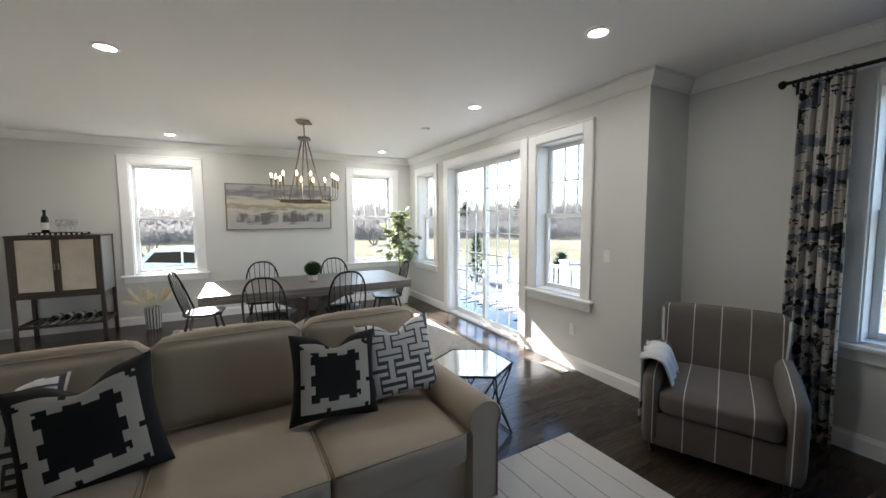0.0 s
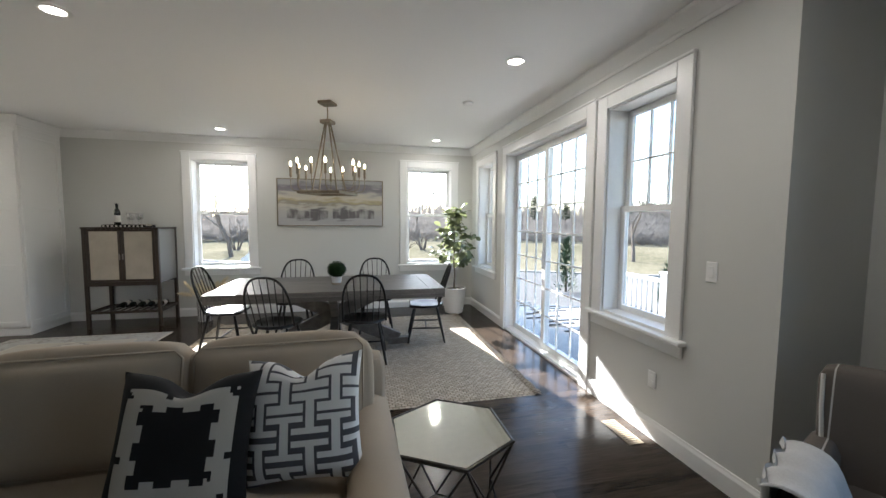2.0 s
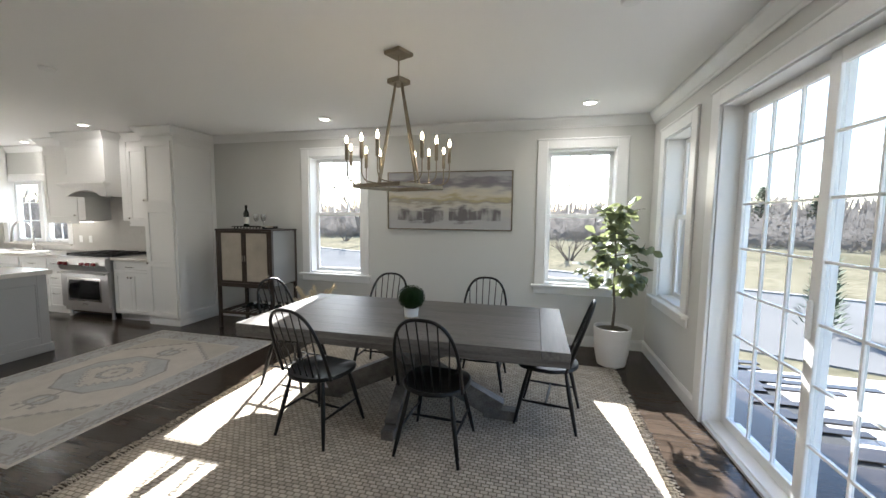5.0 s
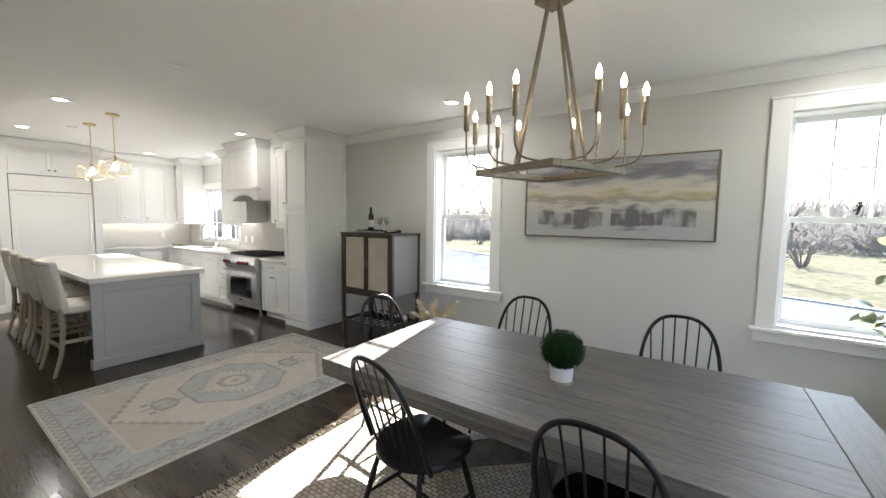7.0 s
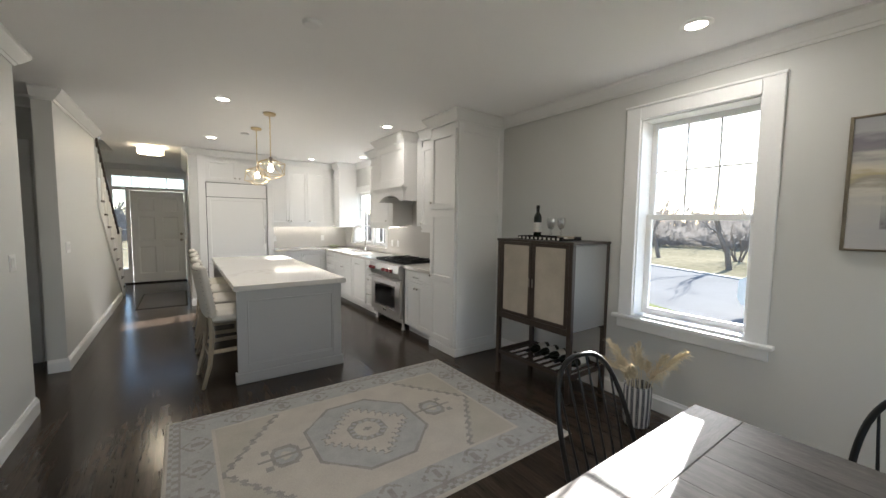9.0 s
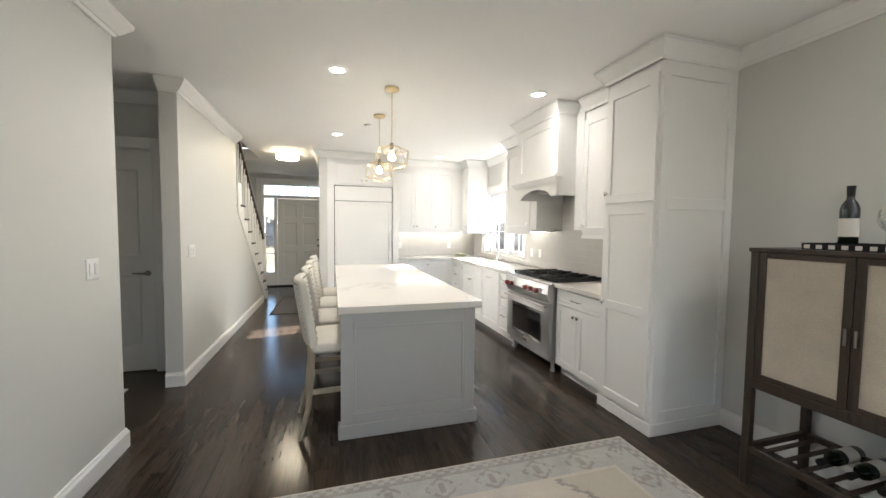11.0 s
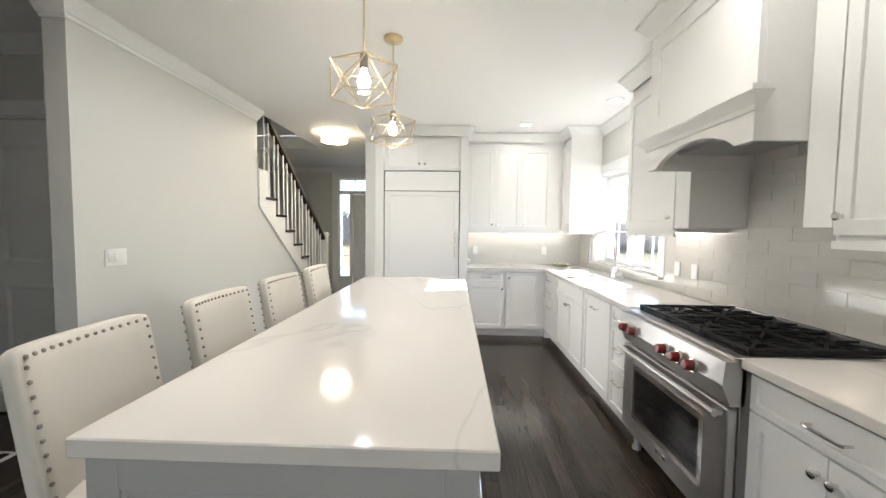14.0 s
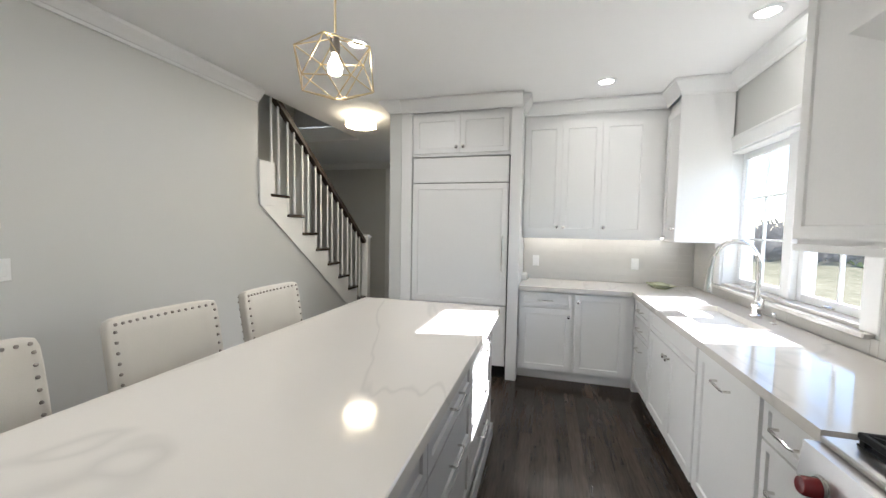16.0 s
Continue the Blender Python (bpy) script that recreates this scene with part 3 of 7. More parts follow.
def closet_door(name, a, b_, label):
    door = thing(name, label, "door", local("y", -3.88, -1), kind="structure")
    lining(door, a, b_, 0.0, 2.19, 0.14, False)
    for s0, s1 in ((a - 0.10, a + 0.006), (b_ - 0.006, b_ + 0.10)):
        part("side_casing", B().box((s0, -0.022, 0), (s1, 0, 2.29), 0.004), TRIM, door)
    part("head_casing", B().box((a + 0.006, -0.022, 2.184), (b_ - 0.006, 0, 2.29), 0.004), TRIM, door)
    leaf = panel_door(door, a + 0.02, b_ - 0.02, 0.012, 2.17, 0.03, [(0.26, 0.96, a + 0.14, b_ - 0.14), (1.15, 1.99, a + 0.14, b_ - 0.14)], TRIM)
    part("lever_handle", B().lathe([(0.026, 0), (0.026, 0.008), (0.012, 0.012), (0.012, 0.05)], 16).xf(Matrix.Translation((b_ - 0.08, 0.03, 0.98)) @ Matrix.Rotation(radians(90), 4, "X")).tube([(b_ - 0.08, -0.018, 0.98), (b_ - 0.19, -0.02, 0.985)], [0.011, 0.008], 8), PEWTER, leaf, "dark pewter lever handle", smooth=40)
    for z in (0.27, 1.05, 1.86):
        part("hinge", B().tube([(a + 0.018, 0.02, z), (a + 0.018, 0.02, z + 0.09)], 0.008, 8), PEWTER, door, "pewter hinge")


closet_door("door_2", 3.31, 4.13, "closed white two-panel interior door")
closet_door("door_4", 2.04, 2.88, "closed white two-panel door further down the passage")

door = thing("door_3", "wide white front door with a sidelight and a transom", "door", Matrix.Translation((0, 0.25, 0)) @ local("y", FRONT, -1), kind="structure")
part("frame", B().box((3.93, 0, 0), (3.97, 0.2, 2.5)).box((5.28, 0, 0), (5.30, 0.2, 2.5)).box((3.97, 0, 2.46), (5.28, 0.2, 2.5)).box((3.97, 0, 2.15), (5.28, 0.2, 2.22)).box((4.19, 0.0, 0), (4.26, 0.2, 2.15)).box((3.97, 0.01, 0), (4.19, 0.19, 0.35)), TRIM, door)
leaf = panel_door(door, 4.265, 5.275, 0.02, 2.14, 0.05, [(z0_, z1_, y0_, y0_ + 0.31) for z0_, z1_ in ((0.22, 0.85), (1.0, 1.55), (1.68, 2.0)) for y0_ in (4.39, 4.84)], TRIM, 0.045)
part("door_knob", B().lathe([(0.028, 0), (0.028, 0.01), (0.012, 0.014), (0.012, 0.035), (0.028, 0.045), (0.03, 0.06), (0.02, 0.075), (0.001, 0.077)], 16).xf(Matrix.Translation((5.20, 0.05, 1.0)) @ Matrix.Rotation(radians(90), 4, "X")), PEWTER, leaf, "dark metal knob", smooth=40)
part("deadbolt", B().lathe([(0.028, 0), (0.028, 0.015), (0.001, 0.018)], 16).xf(Matrix.Translation((5.20, 0.05, 1.14)) @ Matrix.Rotation(radians(90), 4, "X")), PEWTER, leaf)
part("threshold", B().box((3.97, -0.03, 0.001), (5.28, 0.2, 0.03), 0.005), BLACK, door, "black door sill")
for n, (xa, xb, za, zb) in (("sidelight_pane", (3.97, 4.19, 0.35, 2.15)), ("transom_pane", (3.97, 5.28, 2.22, 2.46))):
    g = part(n, B().add([(xa, 0.1, za), (xb, 0.1, za), (xb, 0.1, zb), (xa, 0.1, zb)], [(0, 1, 2, 3)]), GLASS, door)
    g.visible_shadow = False
for x in (4.30, 4.62, 4.95):
    part("muntin", B().box((x - 0.008, 0.09, 2.22), (x + 0.008, 0.11, 2.46)), TRIM, door)
for z in (0.8, 1.25, 1.7):
    part("muntin", B().box((3.97, 0.09, z - 0.008), (4.19, 0.11, z + 0.008)), TRIM, door)
for s0, s1 in ((3.81, 3.94), (5.29, 5.33)):
    part("side_casing", B().box((s0, -0.022, 0), (s1, 0, 2.6), 0.004), TRIM, door)
part("head_casing", B().box((3.94, -0.022, 2.49), (5.29, 0, 2.6), 0.004), TRIM, door)


# ---- kitchen ----
def knob(parent, x, y, z, material=None):
    part("knob", B().lathe([(0.009, 0), (0.007, 0.012), (0.015, 0.018), (0.016, 0.026), (0.010, 0.031), (0.001, 0.032)], 14).xf(Matrix.Translation((x, y, z)) @ Matrix.Rotation(radians(90), 4, "X")), material or CHROME, parent, "nickel knob", smooth=40)


def pull(parent, x, y, z, w=0.13):
    part("pull", B().tube([(x - w / 2, y, z), (x - w / 2, y - 0.028, z), (x - w / 2 + 0.012, y - 0.032, z), (x + w / 2 - 0.012, y - 0.032, z), (x + w / 2, y - 0.028, z), (x + w / 2, y, z)], 0.0055, 8), CHROME, parent, "nickel bar pull", smooth=40)


def shaker(parent, name, x0, x1, z0, z1, y, material, rail=0.055, thick=0.02, mids=()):
    """A framed front whose face is at y (towards -y)."""
    g = 0.0022
    x0, x1, z0, z1 = x0 + g, x1 - g, z0 + g, z1 - g
    rail = min(rail, (z1 - z0) * 0.28)
    zs = sorted([z0 + rail, z1 - rail] + [c + d for c in mids for d in (-rail / 2, rail / 2)])
    wells = [(zs[k], zs[k + 1], x0 + rail, x1 - rail) for k in range(0, len(zs), 2)]
    return part(name, relief(x0, x1, z0, z1, y, thick, wells, 0.010), material, parent)


def body(parent, x0, x1, y0, y1, z0, z1, material, toe=0.10):
    m = B().box((x0, y0, z0 + toe), (x1, y1, z1))
    part("body", m, material, parent)
    if toe:
        part("toe_kick", B().box((x0, y0 + 0.06, z0), (x1, y1, z0 + toe)), material, parent)


def base_unit(name, label, x0, x1, fronts, front=7.94, back=8.585, at=None, material=None, feet=True):
    """fronts: (kind, from 0..1, to 0..1, low, high, hardware)"""
    t = thing(name, label, "cabinet", at)
    material = material or CABW
    body(t, x0, x1, front + 0.021, back, 0.0, 0.879, material)
    for kind, p, q, lo_, hi_, hw in fronts:
        xa, xb = x0 + 0.012 + (x1 - x0 - 0.024) * p, x0 + 0.012 + (x1 - x0 - 0.024) * q
        d = shaker(t, kind, xa, xb, lo_, hi_, front, material, 0.055 if kind == "door" else 0.03)
        if hw == "pull":
            pull(d, (xa + xb) / 2, front, (lo_ + hi_) / 2 if hi_ - lo_ < 0.3 else hi_ - 0.09)
        elif hw == "knob_l":
            knob(d, xa + 0.03, front, hi_ - 0.07)
        elif hw == "knob_r":
            knob(d, xb - 0.03, front, hi_ - 0.07)
    return t


base_unit("base_cabinet", "white shaker drawer base beside the corner", -6.18, -5.68, [("drawer", 0, 1, 0.72, 0.865, "pull"), ("drawer", 0, 1, 0.56, 0.715, "pull"), ("drawer", 0, 1, 0.11, 0.555, "pull")])
base_unit("sink_cabinet", "white shaker two-door cabinet under the sink", -5.68, -4.74, [("drawer", 0, 1, 0.72, 0.865, ""), ("door", 0, 0.5, 0.11, 0.715, "knob_r"), ("door", 0.5, 1, 0.11, 0.715, "knob_l")])
base_unit("dishwasher", "dishwasher behind a white panelled front", -4.74, -4.13, [("door", 0, 1, 0.11, 0.865, "pull")])
base_unit("base_cabinet", "narrow white shaker drawer cabinet beside the range", -4.13, -3.785, [("drawer", 0, 1, 0.72, 0.865, "pull"), ("drawer", 0, 1, 0.42, 0.715, "pull"), ("drawer", 0, 1, 0.11, 0.415, "pull")])
base_unit("base_cabinet", "white shaker cabinet with one drawer and two doors", -2.80, -2.135, [("drawer", 0, 1, 0.72, 0.865, "pull"), ("door", 0, 0.5, 0.11, 0.715, "knob_r"), ("door", 0.5, 1, 0.11, 0.715, "knob_l")])
WEST = Matrix(((0, -1, 0, 0), (1, 0, 0, 0), (0, 0, 1, 0), (0, 0, 0, 1)))   # local x -> y, local -y -> +x
base_unit("base_cabinet", "white shaker cabinet with drawer and door beside the fridge", 6.915, 7.42, [("drawer", 0, 1, 0.72, 0.865, "pull"), ("door", 0, 1, 0.11, 0.715, "knob_r")], front=6.18, back=6.79, at=WEST)
base_unit("base_cabinet", "white shaker single-door cabinet beside the corner", 7.42, 7.94, [("door", 0, 0.9, 0.11, 0.865, "knob_l")], front=6.18, back=6.79, at=WEST)
solo("corner_filler", B().box((-6.79, 7.945, 0.0), (-6.185, 8.585, 0.878)), CABW, "white blind corner cabinet carcass", "cabinet")

# worktops
SX0, SX1, SY0, SY1 = -5.70, -5.00, 8.05, 8.39
m = B()
m.weld = True
for quad in (((-6.795, 6.912), (-6.15, 7.91)), ((-6.795, 7.91), (-6.15, SY0)), ((-6.795, SY0), (-6.15, SY1)), ((-6.795, SY1), (-6.15, 8.585)), ((-6.15, 7.91), (SX0, SY0)), ((-6.15, SY0), (SX0, SY1)), ((-6.15, SY1), (SX0, 8.585)),
             ((SX0, 7.91), (SX1, SY0)), ((SX0, SY1), (SX1, 8.585)), ((SX1, 7.91), (-3.78, SY0)), ((SX1, SY0), (-3.78, SY1)), ((SX1, SY1), (-3.78, 8.585))):
    (xa, ya), (xb, yb) = quad
    for z in (0.88, 0.92):
        m.add([(xa, ya, z), (xb, ya, z), (xb, yb, z), (xa, yb, z)], [(0, 1, 2, 3)])
for p, q in (((-6.795, 6.912), (-6.15, 6.912)), ((-6.15, 6.912), (-6.15, 7.91)), ((-6.15, 7.91), (SX0, 7.91)), ((SX0, 7.91), (SX1, 7.91)), ((SX1, 7.91), (-3.78, 7.91)), ((-3.78, 7.91), (-3.78, SY0)), ((-3.78, SY0), (-3.78, SY1)), ((-3.78, SY1), (-3.78, 8.585)),
             ((SX0, SY0), (SX1, SY0)), ((SX1, SY0), (SX1, SY1)), ((SX1, SY1), (SX0, SY1)), ((SX0, SY1), (SX0, SY0))):
    m.add([(*p, 0.88), (*q, 0.88), (*q, 0.92), (*p, 0.92)], [(0, 1, 2, 3)])
solo("worktop", m, QUARTZ, "glossy white quartz worktop with an undermount sink", "countertop")
solo("worktop", B().box((-2.805, 7.91, 0.88), (-2.133, 8.585, 0.92), 0.003), QUARTZ, "short white quartz worktop between range and pantry", "countertop")
m = B()
m.box((SX0 - 0.01, SY0 - 0.01, 0.68), (SX1 + 0.01, SY1 + 0.01, 0.69)).box((SX0 - 0.012, SY0 - 0.012, 0.69), (SX0, SY1 + 0.012, 0.879)).box((SX1, SY0 - 0.012, 0.69), (SX1 + 0.012, SY1 + 0.012, 0.879)).box((SX0, SY0 - 0.012, 0.69), (SX1, SY0, 0.879)).box((SX0, SY1, 0.69), (SX1, SY1 + 0.012, 0.879))
solo("sink", m, mat("satin_sink_steel", (0.30, 0.295, 0.285), 0.42, 1.0, vary=0.05, bump=0.0), "stainless steel undermount sink basin", "sink")
f = thing("faucet", "polished nickel gooseneck faucet with pull-down spray", "faucet", pose(-5.36, 8.475, 0.92) @ Matrix.Diagonal((1.3, 1.2, 1.4, 1)))
arch = [(0, 0, 0.05), (0, 0, 0.24)] + [(0, -0.11 + 0.11 * math.cos(a), 0.24 + 0.11 * math.sin(a)) for a in [math.pi * k / 12 for k in range(1, 12)]] + [(0, -0.22, 0.235), (0, -0.225, 0.21)]
part("base", B().lathe([(0.028, 0), (0.028, 0.012), (0.019, 0.02), (0.019, 0.045), (0.024, 0.05), (0.024, 0.062), (0.012, 0.075)], 18), CHROME, f, smooth=40)
part("neck", B().tube(arch, 0.0115, 10), CHROME, f, smooth=50)
part("spray_head", B().tube([(0, -0.225, 0.215), (0, -0.23, 0.16), (0, -0.232, 0.11)], [0.014, 0.017, 0.021], 12), CHROME, f, smooth=50)
part("lever", B().tube([(0.02, 0, 0.05), (0.05, 0, 0.055), (0.075, -0.01, 0.10)], [0.012, 0.008, 0.006], 8), CHROME, f, smooth=50)
solo("soap_dispenser", B().lathe([(0.018, 0), (0.018, 0.006), (0.008, 0.01), (0.008, 0.05), (0.012, 0.055), (0.012, 0.065), (0.001, 0.066)], 14), CHROME, "small nickel soap dispenser beside the faucet", "dispenser", pose(-5.18, 8.485, 0.92), smooth=40)

# pantry
p_ = thing("pantry_cabinet", "tall white shaker pantry cabinet with panelled side", "cabinet")
part("body", B().box((-2.13, 7.931, 0.10), (-1.63, 8.597, 2.60)), CABW, p_)
part("plinth", B().box((-2.13, 7.94, 0.0), (-1.61, 8.597, 0.10), 0.003).box((-2.135, 7.915, 0.0), (-1.595, 7.94, 0.09), 0.004).box((-1.61, 7.94, 0), (-1.595, 8.597, 0.09), 0.004), CABW, p_)
d = shaker(p_, "door", -2.12, -1.63, 1.66, 2.53, 7.91, CABW, 0.065)
knob(d, -2.085, 7.91, 1.74)
d = shaker(p_, "door", -2.12, -1.63, 0.11, 1.64, 7.91, CABW, 0.065, mids=(0.86,))
knob(d, -2.085, 7.91, 0.875)
for y0_, y1_ in ((7.932, 7.99), (8.53, 8.597)):
    part("stile", B().box((-1.63, y0_, 0.10), (-1.601, y1_, 2.60), 0.002), CABW, p_)
for z0_, z1_ in ((0.10, 0.17), (1.60, 1.68), (2.50, 2.60)):
    part("rail", B().box((-1.63, 7.99, z0_), (-1.602, 8.53, z1_), 0.002), CABW, p_)
part("side_panel", B().box((-1.63, 7.99, 0.17), (-1.618, 8.53, 2.5)), CABW, p_)
def cornice(parent, pts, z, h=0.12, d=0.075):
    """Crown on a cabinet run: a stepped, sloping band along plan points, outside on the right hand."""
    n = len(pts)
    prof = [(0, 0), (0.010, 0), (0.014, 0.02), (d * 0.9, h - 0.025), (d, h - 0.022), (d, h), (0, h)]
    vs, k = [], len(prof)
    for i, p in enumerate(pts):
        P = Vector((*p, 0))
        d0 = (Vector((*pts[i], 0)) - Vector((*pts[i - 1], 0))).normalized() if i else None
        d1 = (Vector((*pts[i + 1], 0)) - P).normalized() if i < n - 1 else None
        n0 = Vector((d0.y, -d0.x, 0)) if d0 else None
        n1 = Vector((d1.y, -d1.x, 0)) if d1 else None
        o = (n0 + n1) / (1 + n0.dot(n1)) if (n0 and n1) else (n0 or n1)
        vs += [P + o * u + Vector((0, 0, z + v)) for u, v in prof]
    fs = [(i * k + j, i * k + (j + 1) % k, (i + 1) * k + (j + 1) % k, (i + 1) * k + j) for i in range(n - 1) for j in range(k)] + [tuple(range(k - 1, -1, -1)), tuple((n - 1) * k + j for j in range(k))]
    return part("cornice", B().add(vs, fs), CABW, parent)


cornice(p_, [(-2.13, 8.59), (-2.13, 7.91), (-1.601, 7.91), (-1.601, 8.59)], H - 0.124)

# fridge
fr = thing("refrigerator", "built-in refrigerator behind white panels", "refrigerator", Matrix.Translation((0, 0.09, 0)) @ WEST)
part("body", B().box((5.735, 6.16, 0.0), (6.715, 6.79, 2.165)), BLACK, fr)
part("grille_panel", B().box((5.745, 6.12, 1.91), (6.705, 6.16, 2.155), 0.003), CABW, fr)
d = part("door", relief(5.745, 6.705, 0.72, 1.90, 6.112, 0.045, [(0.775, 1.845, 5.80, 6.65)], 0.009), CABW, fr)
part("handle", B().tube([(6.66, 6.11, 1.05), (6.66, 6.075, 1.06), (6.66, 6.07, 1.10), (6.66, 6.07, 1.34), (6.66, 6.075, 1.38), (6.66, 6.11, 1.39)], 0.008, 8), CHROME, d, "long nickel handle", smooth=40)
part("freezer_drawer", B().box((5.745, 6.12, 0.12), (6.705, 6.16, 0.71), 0.003), CABW, fr)
part("kick_plate", B().box((5.745, 6.15, 0.0), (6.705, 6.159, 0.11)), BLACK, fr)
su = thing("fridge_surround", "white panelled surround with a two-door cabinet over the fridge", "cabinet", Matrix.Translation((0, 0.09, 0)) @ WEST)
part("side_panel", B().box((5.622, 6.10, 0), (5.733, 6.79, 2.60), 0.002), CABW, su)
part("side_panel", B().box((6.718, 6.10, 0), (6.82, 6.79, 2.60), 0.002), CABW, su)
part("body", B().box((5.733, 6.13, 2.17), (6.718, 6.79, 2.60)), CABW, su)
for xa, xb, side_ in ((5.75, 6.225, -1), (6.225, 6.70, 1)):
    d = shaker(su, "door", xa, xb, 2.195, 2.56, 6.11, CABW, 0.05)
    knob(d, 6.225 + side_ * 0.035, 6.11, 2.25)
cornice(su, [(5.622, 6.10), (6.82, 6.10)], H - 0.124)
cornice(su, [(6.82, 6.10), (6.82, 6.42)], H - 0.124)

# wall cabinets
up = thing("wall_cabinet", "row of white shaker wall cabinets beside the fridge", "cabinet", WEST)
part("body", B().box((6.912, 6.471, 1.40), (8.585, 6.79, 2.60)), CABW, up)
for xa, xb, k in ((6.92, 7.28, 1), (7.28, 7.65, 0), (7.65, 8.05, 0)):
    d = shaker(up, "door", xa, xb, 1.42, 2.52, 6.45, CABW, 0.055)
    knob(d, (xb - 0.03) if k else (xa + 0.03), 6.45, 1.49)
part("light_rail", B().box((6.912, 6.455, 1.375), (8.19, 6.475, 1.40)), CABW, up)
cornice(up, [(6.912, 6.45), (8.2, 6.45)], H - 0.124)
up = thing("wall_cabinet", "white shaker corner wall cabinet beside the kitchen window", "cabinet")
part("body", B().box((-6.44, 8.221, 1.40), (-6.10, 8.585, 2.60)), CABW, up)
d = shaker(up, "door", -6.44, -6.10, 1.42, 2.52, 8.20, CABW)
knob(d, -6.135, 8.20, 1.49)
part("side_panel", B().box((-6.10, 8.20, 1.375), (-6.09, 8.585, 2.60), 0.001), CABW, up)
part("light_rail", B().box((-6.44, 8.205, 1.375), (-6.10, 8.22, 1.40)), CABW, up)
cornice(up, [(-6.44, 8.20), (-6.09, 8.20), (-6.09, 8.59)], H - 0.124)
up = thing("wall_cabinet", "white shaker wall cabinet between window and range hood", "cabinet")
part("body", B().box((-4.56, 8.241, 1.42), (-3.86, 8.585, 2.60), 0.001), CABW, up)
d = shaker(up, "door", -4.56, -3.86, 1.44, 2.52, 8.22, CABW)
knob(d, -3.90, 8.22, 1.52)
part("light_rail", B().box((-4.56, 8.225, 1.39), (-3.86, 8.24, 1.42)), CABW, up)
cornice(up, [(-4.56, 8.59), (-4.56, 8.22), (-3.78, 8.22)], H - 0.124)
up = thing("wall_cabinet", "white shaker wall cabinet between range hood and pantry", "cabinet")
part("body", B().box((-2.738, 8.181, 1.40), (-2.132, 8.585, 2.60), 0.001), CABW, up)
d = shaker(up, "door", -2.73, -2.14, 1.42, 2.52, 8.16, CABW)
knob(d, -2.70, 8.16, 1.49)
part("light_rail", B().box((-2.738, 8.165, 1.37), (-2.132, 8.18, 1.40)), CABW, up)
cornice(up, [(-2.74, 8.16), (-2.13, 8.16)], H - 0.124)

# hood
hd = thing("range_hood", "white painted mantel range hood with an arched apron", "range hood")
HX0, HX1, HY = -3.70, -2.86, 7.95
m = B()
n = 24
front_lo = []
for i in range(n + 1):
    u = i / n
    x = HX0 + (HX1 - HX0) * u
    e = 0.14
    z = 1.80 if (u < e or u > 1 - e) else 1.80 + 0.09 * math.sin(math.pi * (u - e) / (1 - 2 * e)) ** 0.6
    front_lo.append((x, z))
vs = [(x, HY, z) for x, z in front_lo] + [(x, HY, 2.02) for x, z in front_lo] + [(x, HY + 0.03, z) for x, z in front_lo] + [(x, HY + 0.03, 2.02) for x, z in front_lo]
k = n + 1
fs = [(i, i + 1, k + i + 1, k + i) for i in range(n)] + [(2 * k + i + 1, 2 * k + i, 3 * k + i, 3 * k + i + 1) for i in range(n)] + [(i + 1, i, 2 * k + i, 2 * k + i + 1) for i in range(n)] + [(k + i, k + i + 1, 3 * k + i + 1, 3 * k + i) for i in range(n)] + [(0, k, 3 * k, 2 * k), (n, 2 * k + n, 3 * k + n, k + n)]
part("apron", m.add(vs, fs), CABW, hd)
for xa, xb in ((HX0, HX0 + 0.02), (HX1 - 0.02, HX1)):
    part("cheek", B().box((xa, HY + 0.03, 1.80), (xb, 8.585, 2.60), 0.002), CABW, hd)
cornice(hd, [(HX0 - 0.002, HY + 0.03), (HX0 - 0.002, HY), (HX1 + 0.002, HY), (HX1 + 0.002, HY + 0.03)], 1.92, 0.085, 0.06)
part("liner", B().box((HX0 + 0.02, HY + 0.03, 1.905), (HX1 - 0.02, 8.58, 1.915)).box((HX0 + 0.12, HY + 0.12, 1.88), (HX1 - 0.12, 8.45, 1.905)), STEEL, hd, "brushed steel liner")
part("chimney", B().box((HX0 + 0.021, HY + 0.03, 2.02), (HX1 - 0.021, 8.585, 2.60), 0.002), CABW, hd)
shaker(hd, "front_panel", HX0 - 0.001, HX1 + 0.001, 2.02, 2.60, HY + 0.004, CABW, 0.09, 0.026)
cornice(hd, [(HX0, 8.2), (HX0, HY + 0.004), (HX1, HY + 0.004), (HX1, 8.16)], H - 0.124)
for xa, xb, ya in ((-3.858, HX0 - 0.002, 8.225), (HX1 + 0.002, -2.74, 8.165)):
    part("filler", B().box((xa, ya, 1.45), (xb, 8.585, H - 0.005), 0.001), CABW, hd)

# range
rg = thing("range", "stainless steel gas range with red knobs", "stove", pose(-3.28, 7.89, 0))
RW = 0.47
part("body", B().box((-RW, 0.03, 0.10), (RW, 0.69, 0.895), 0.003), STEEL, rg)
part("kick_plate", B().box((-RW + 0.03, 0.08, 0.06), (RW - 0.03, 0.1, 0.16)), BLACK, rg, "black kick plate")
for x in (-RW + 0.05, RW - 0.05):
    for y in (0.07, 0.66):
        part("leg", B().lathe([(0.028, 0), (0.028, 0.02), (0.02, 0.03), (0.02, 0.11)], 14, (x, y, 0)), STEEL, rg, smooth=40)
d = part("oven_door", B().box((-RW + 0.006, -0.015, 0.165), (RW - 0.006, 0.03, 0.70), 0.006), STEEL, rg)
part("oven_window", B().box((-0.30, -0.020, 0.29), (0.30, -0.015, 0.575), 0.002), DARKGLASS, d, "dark oven glass")
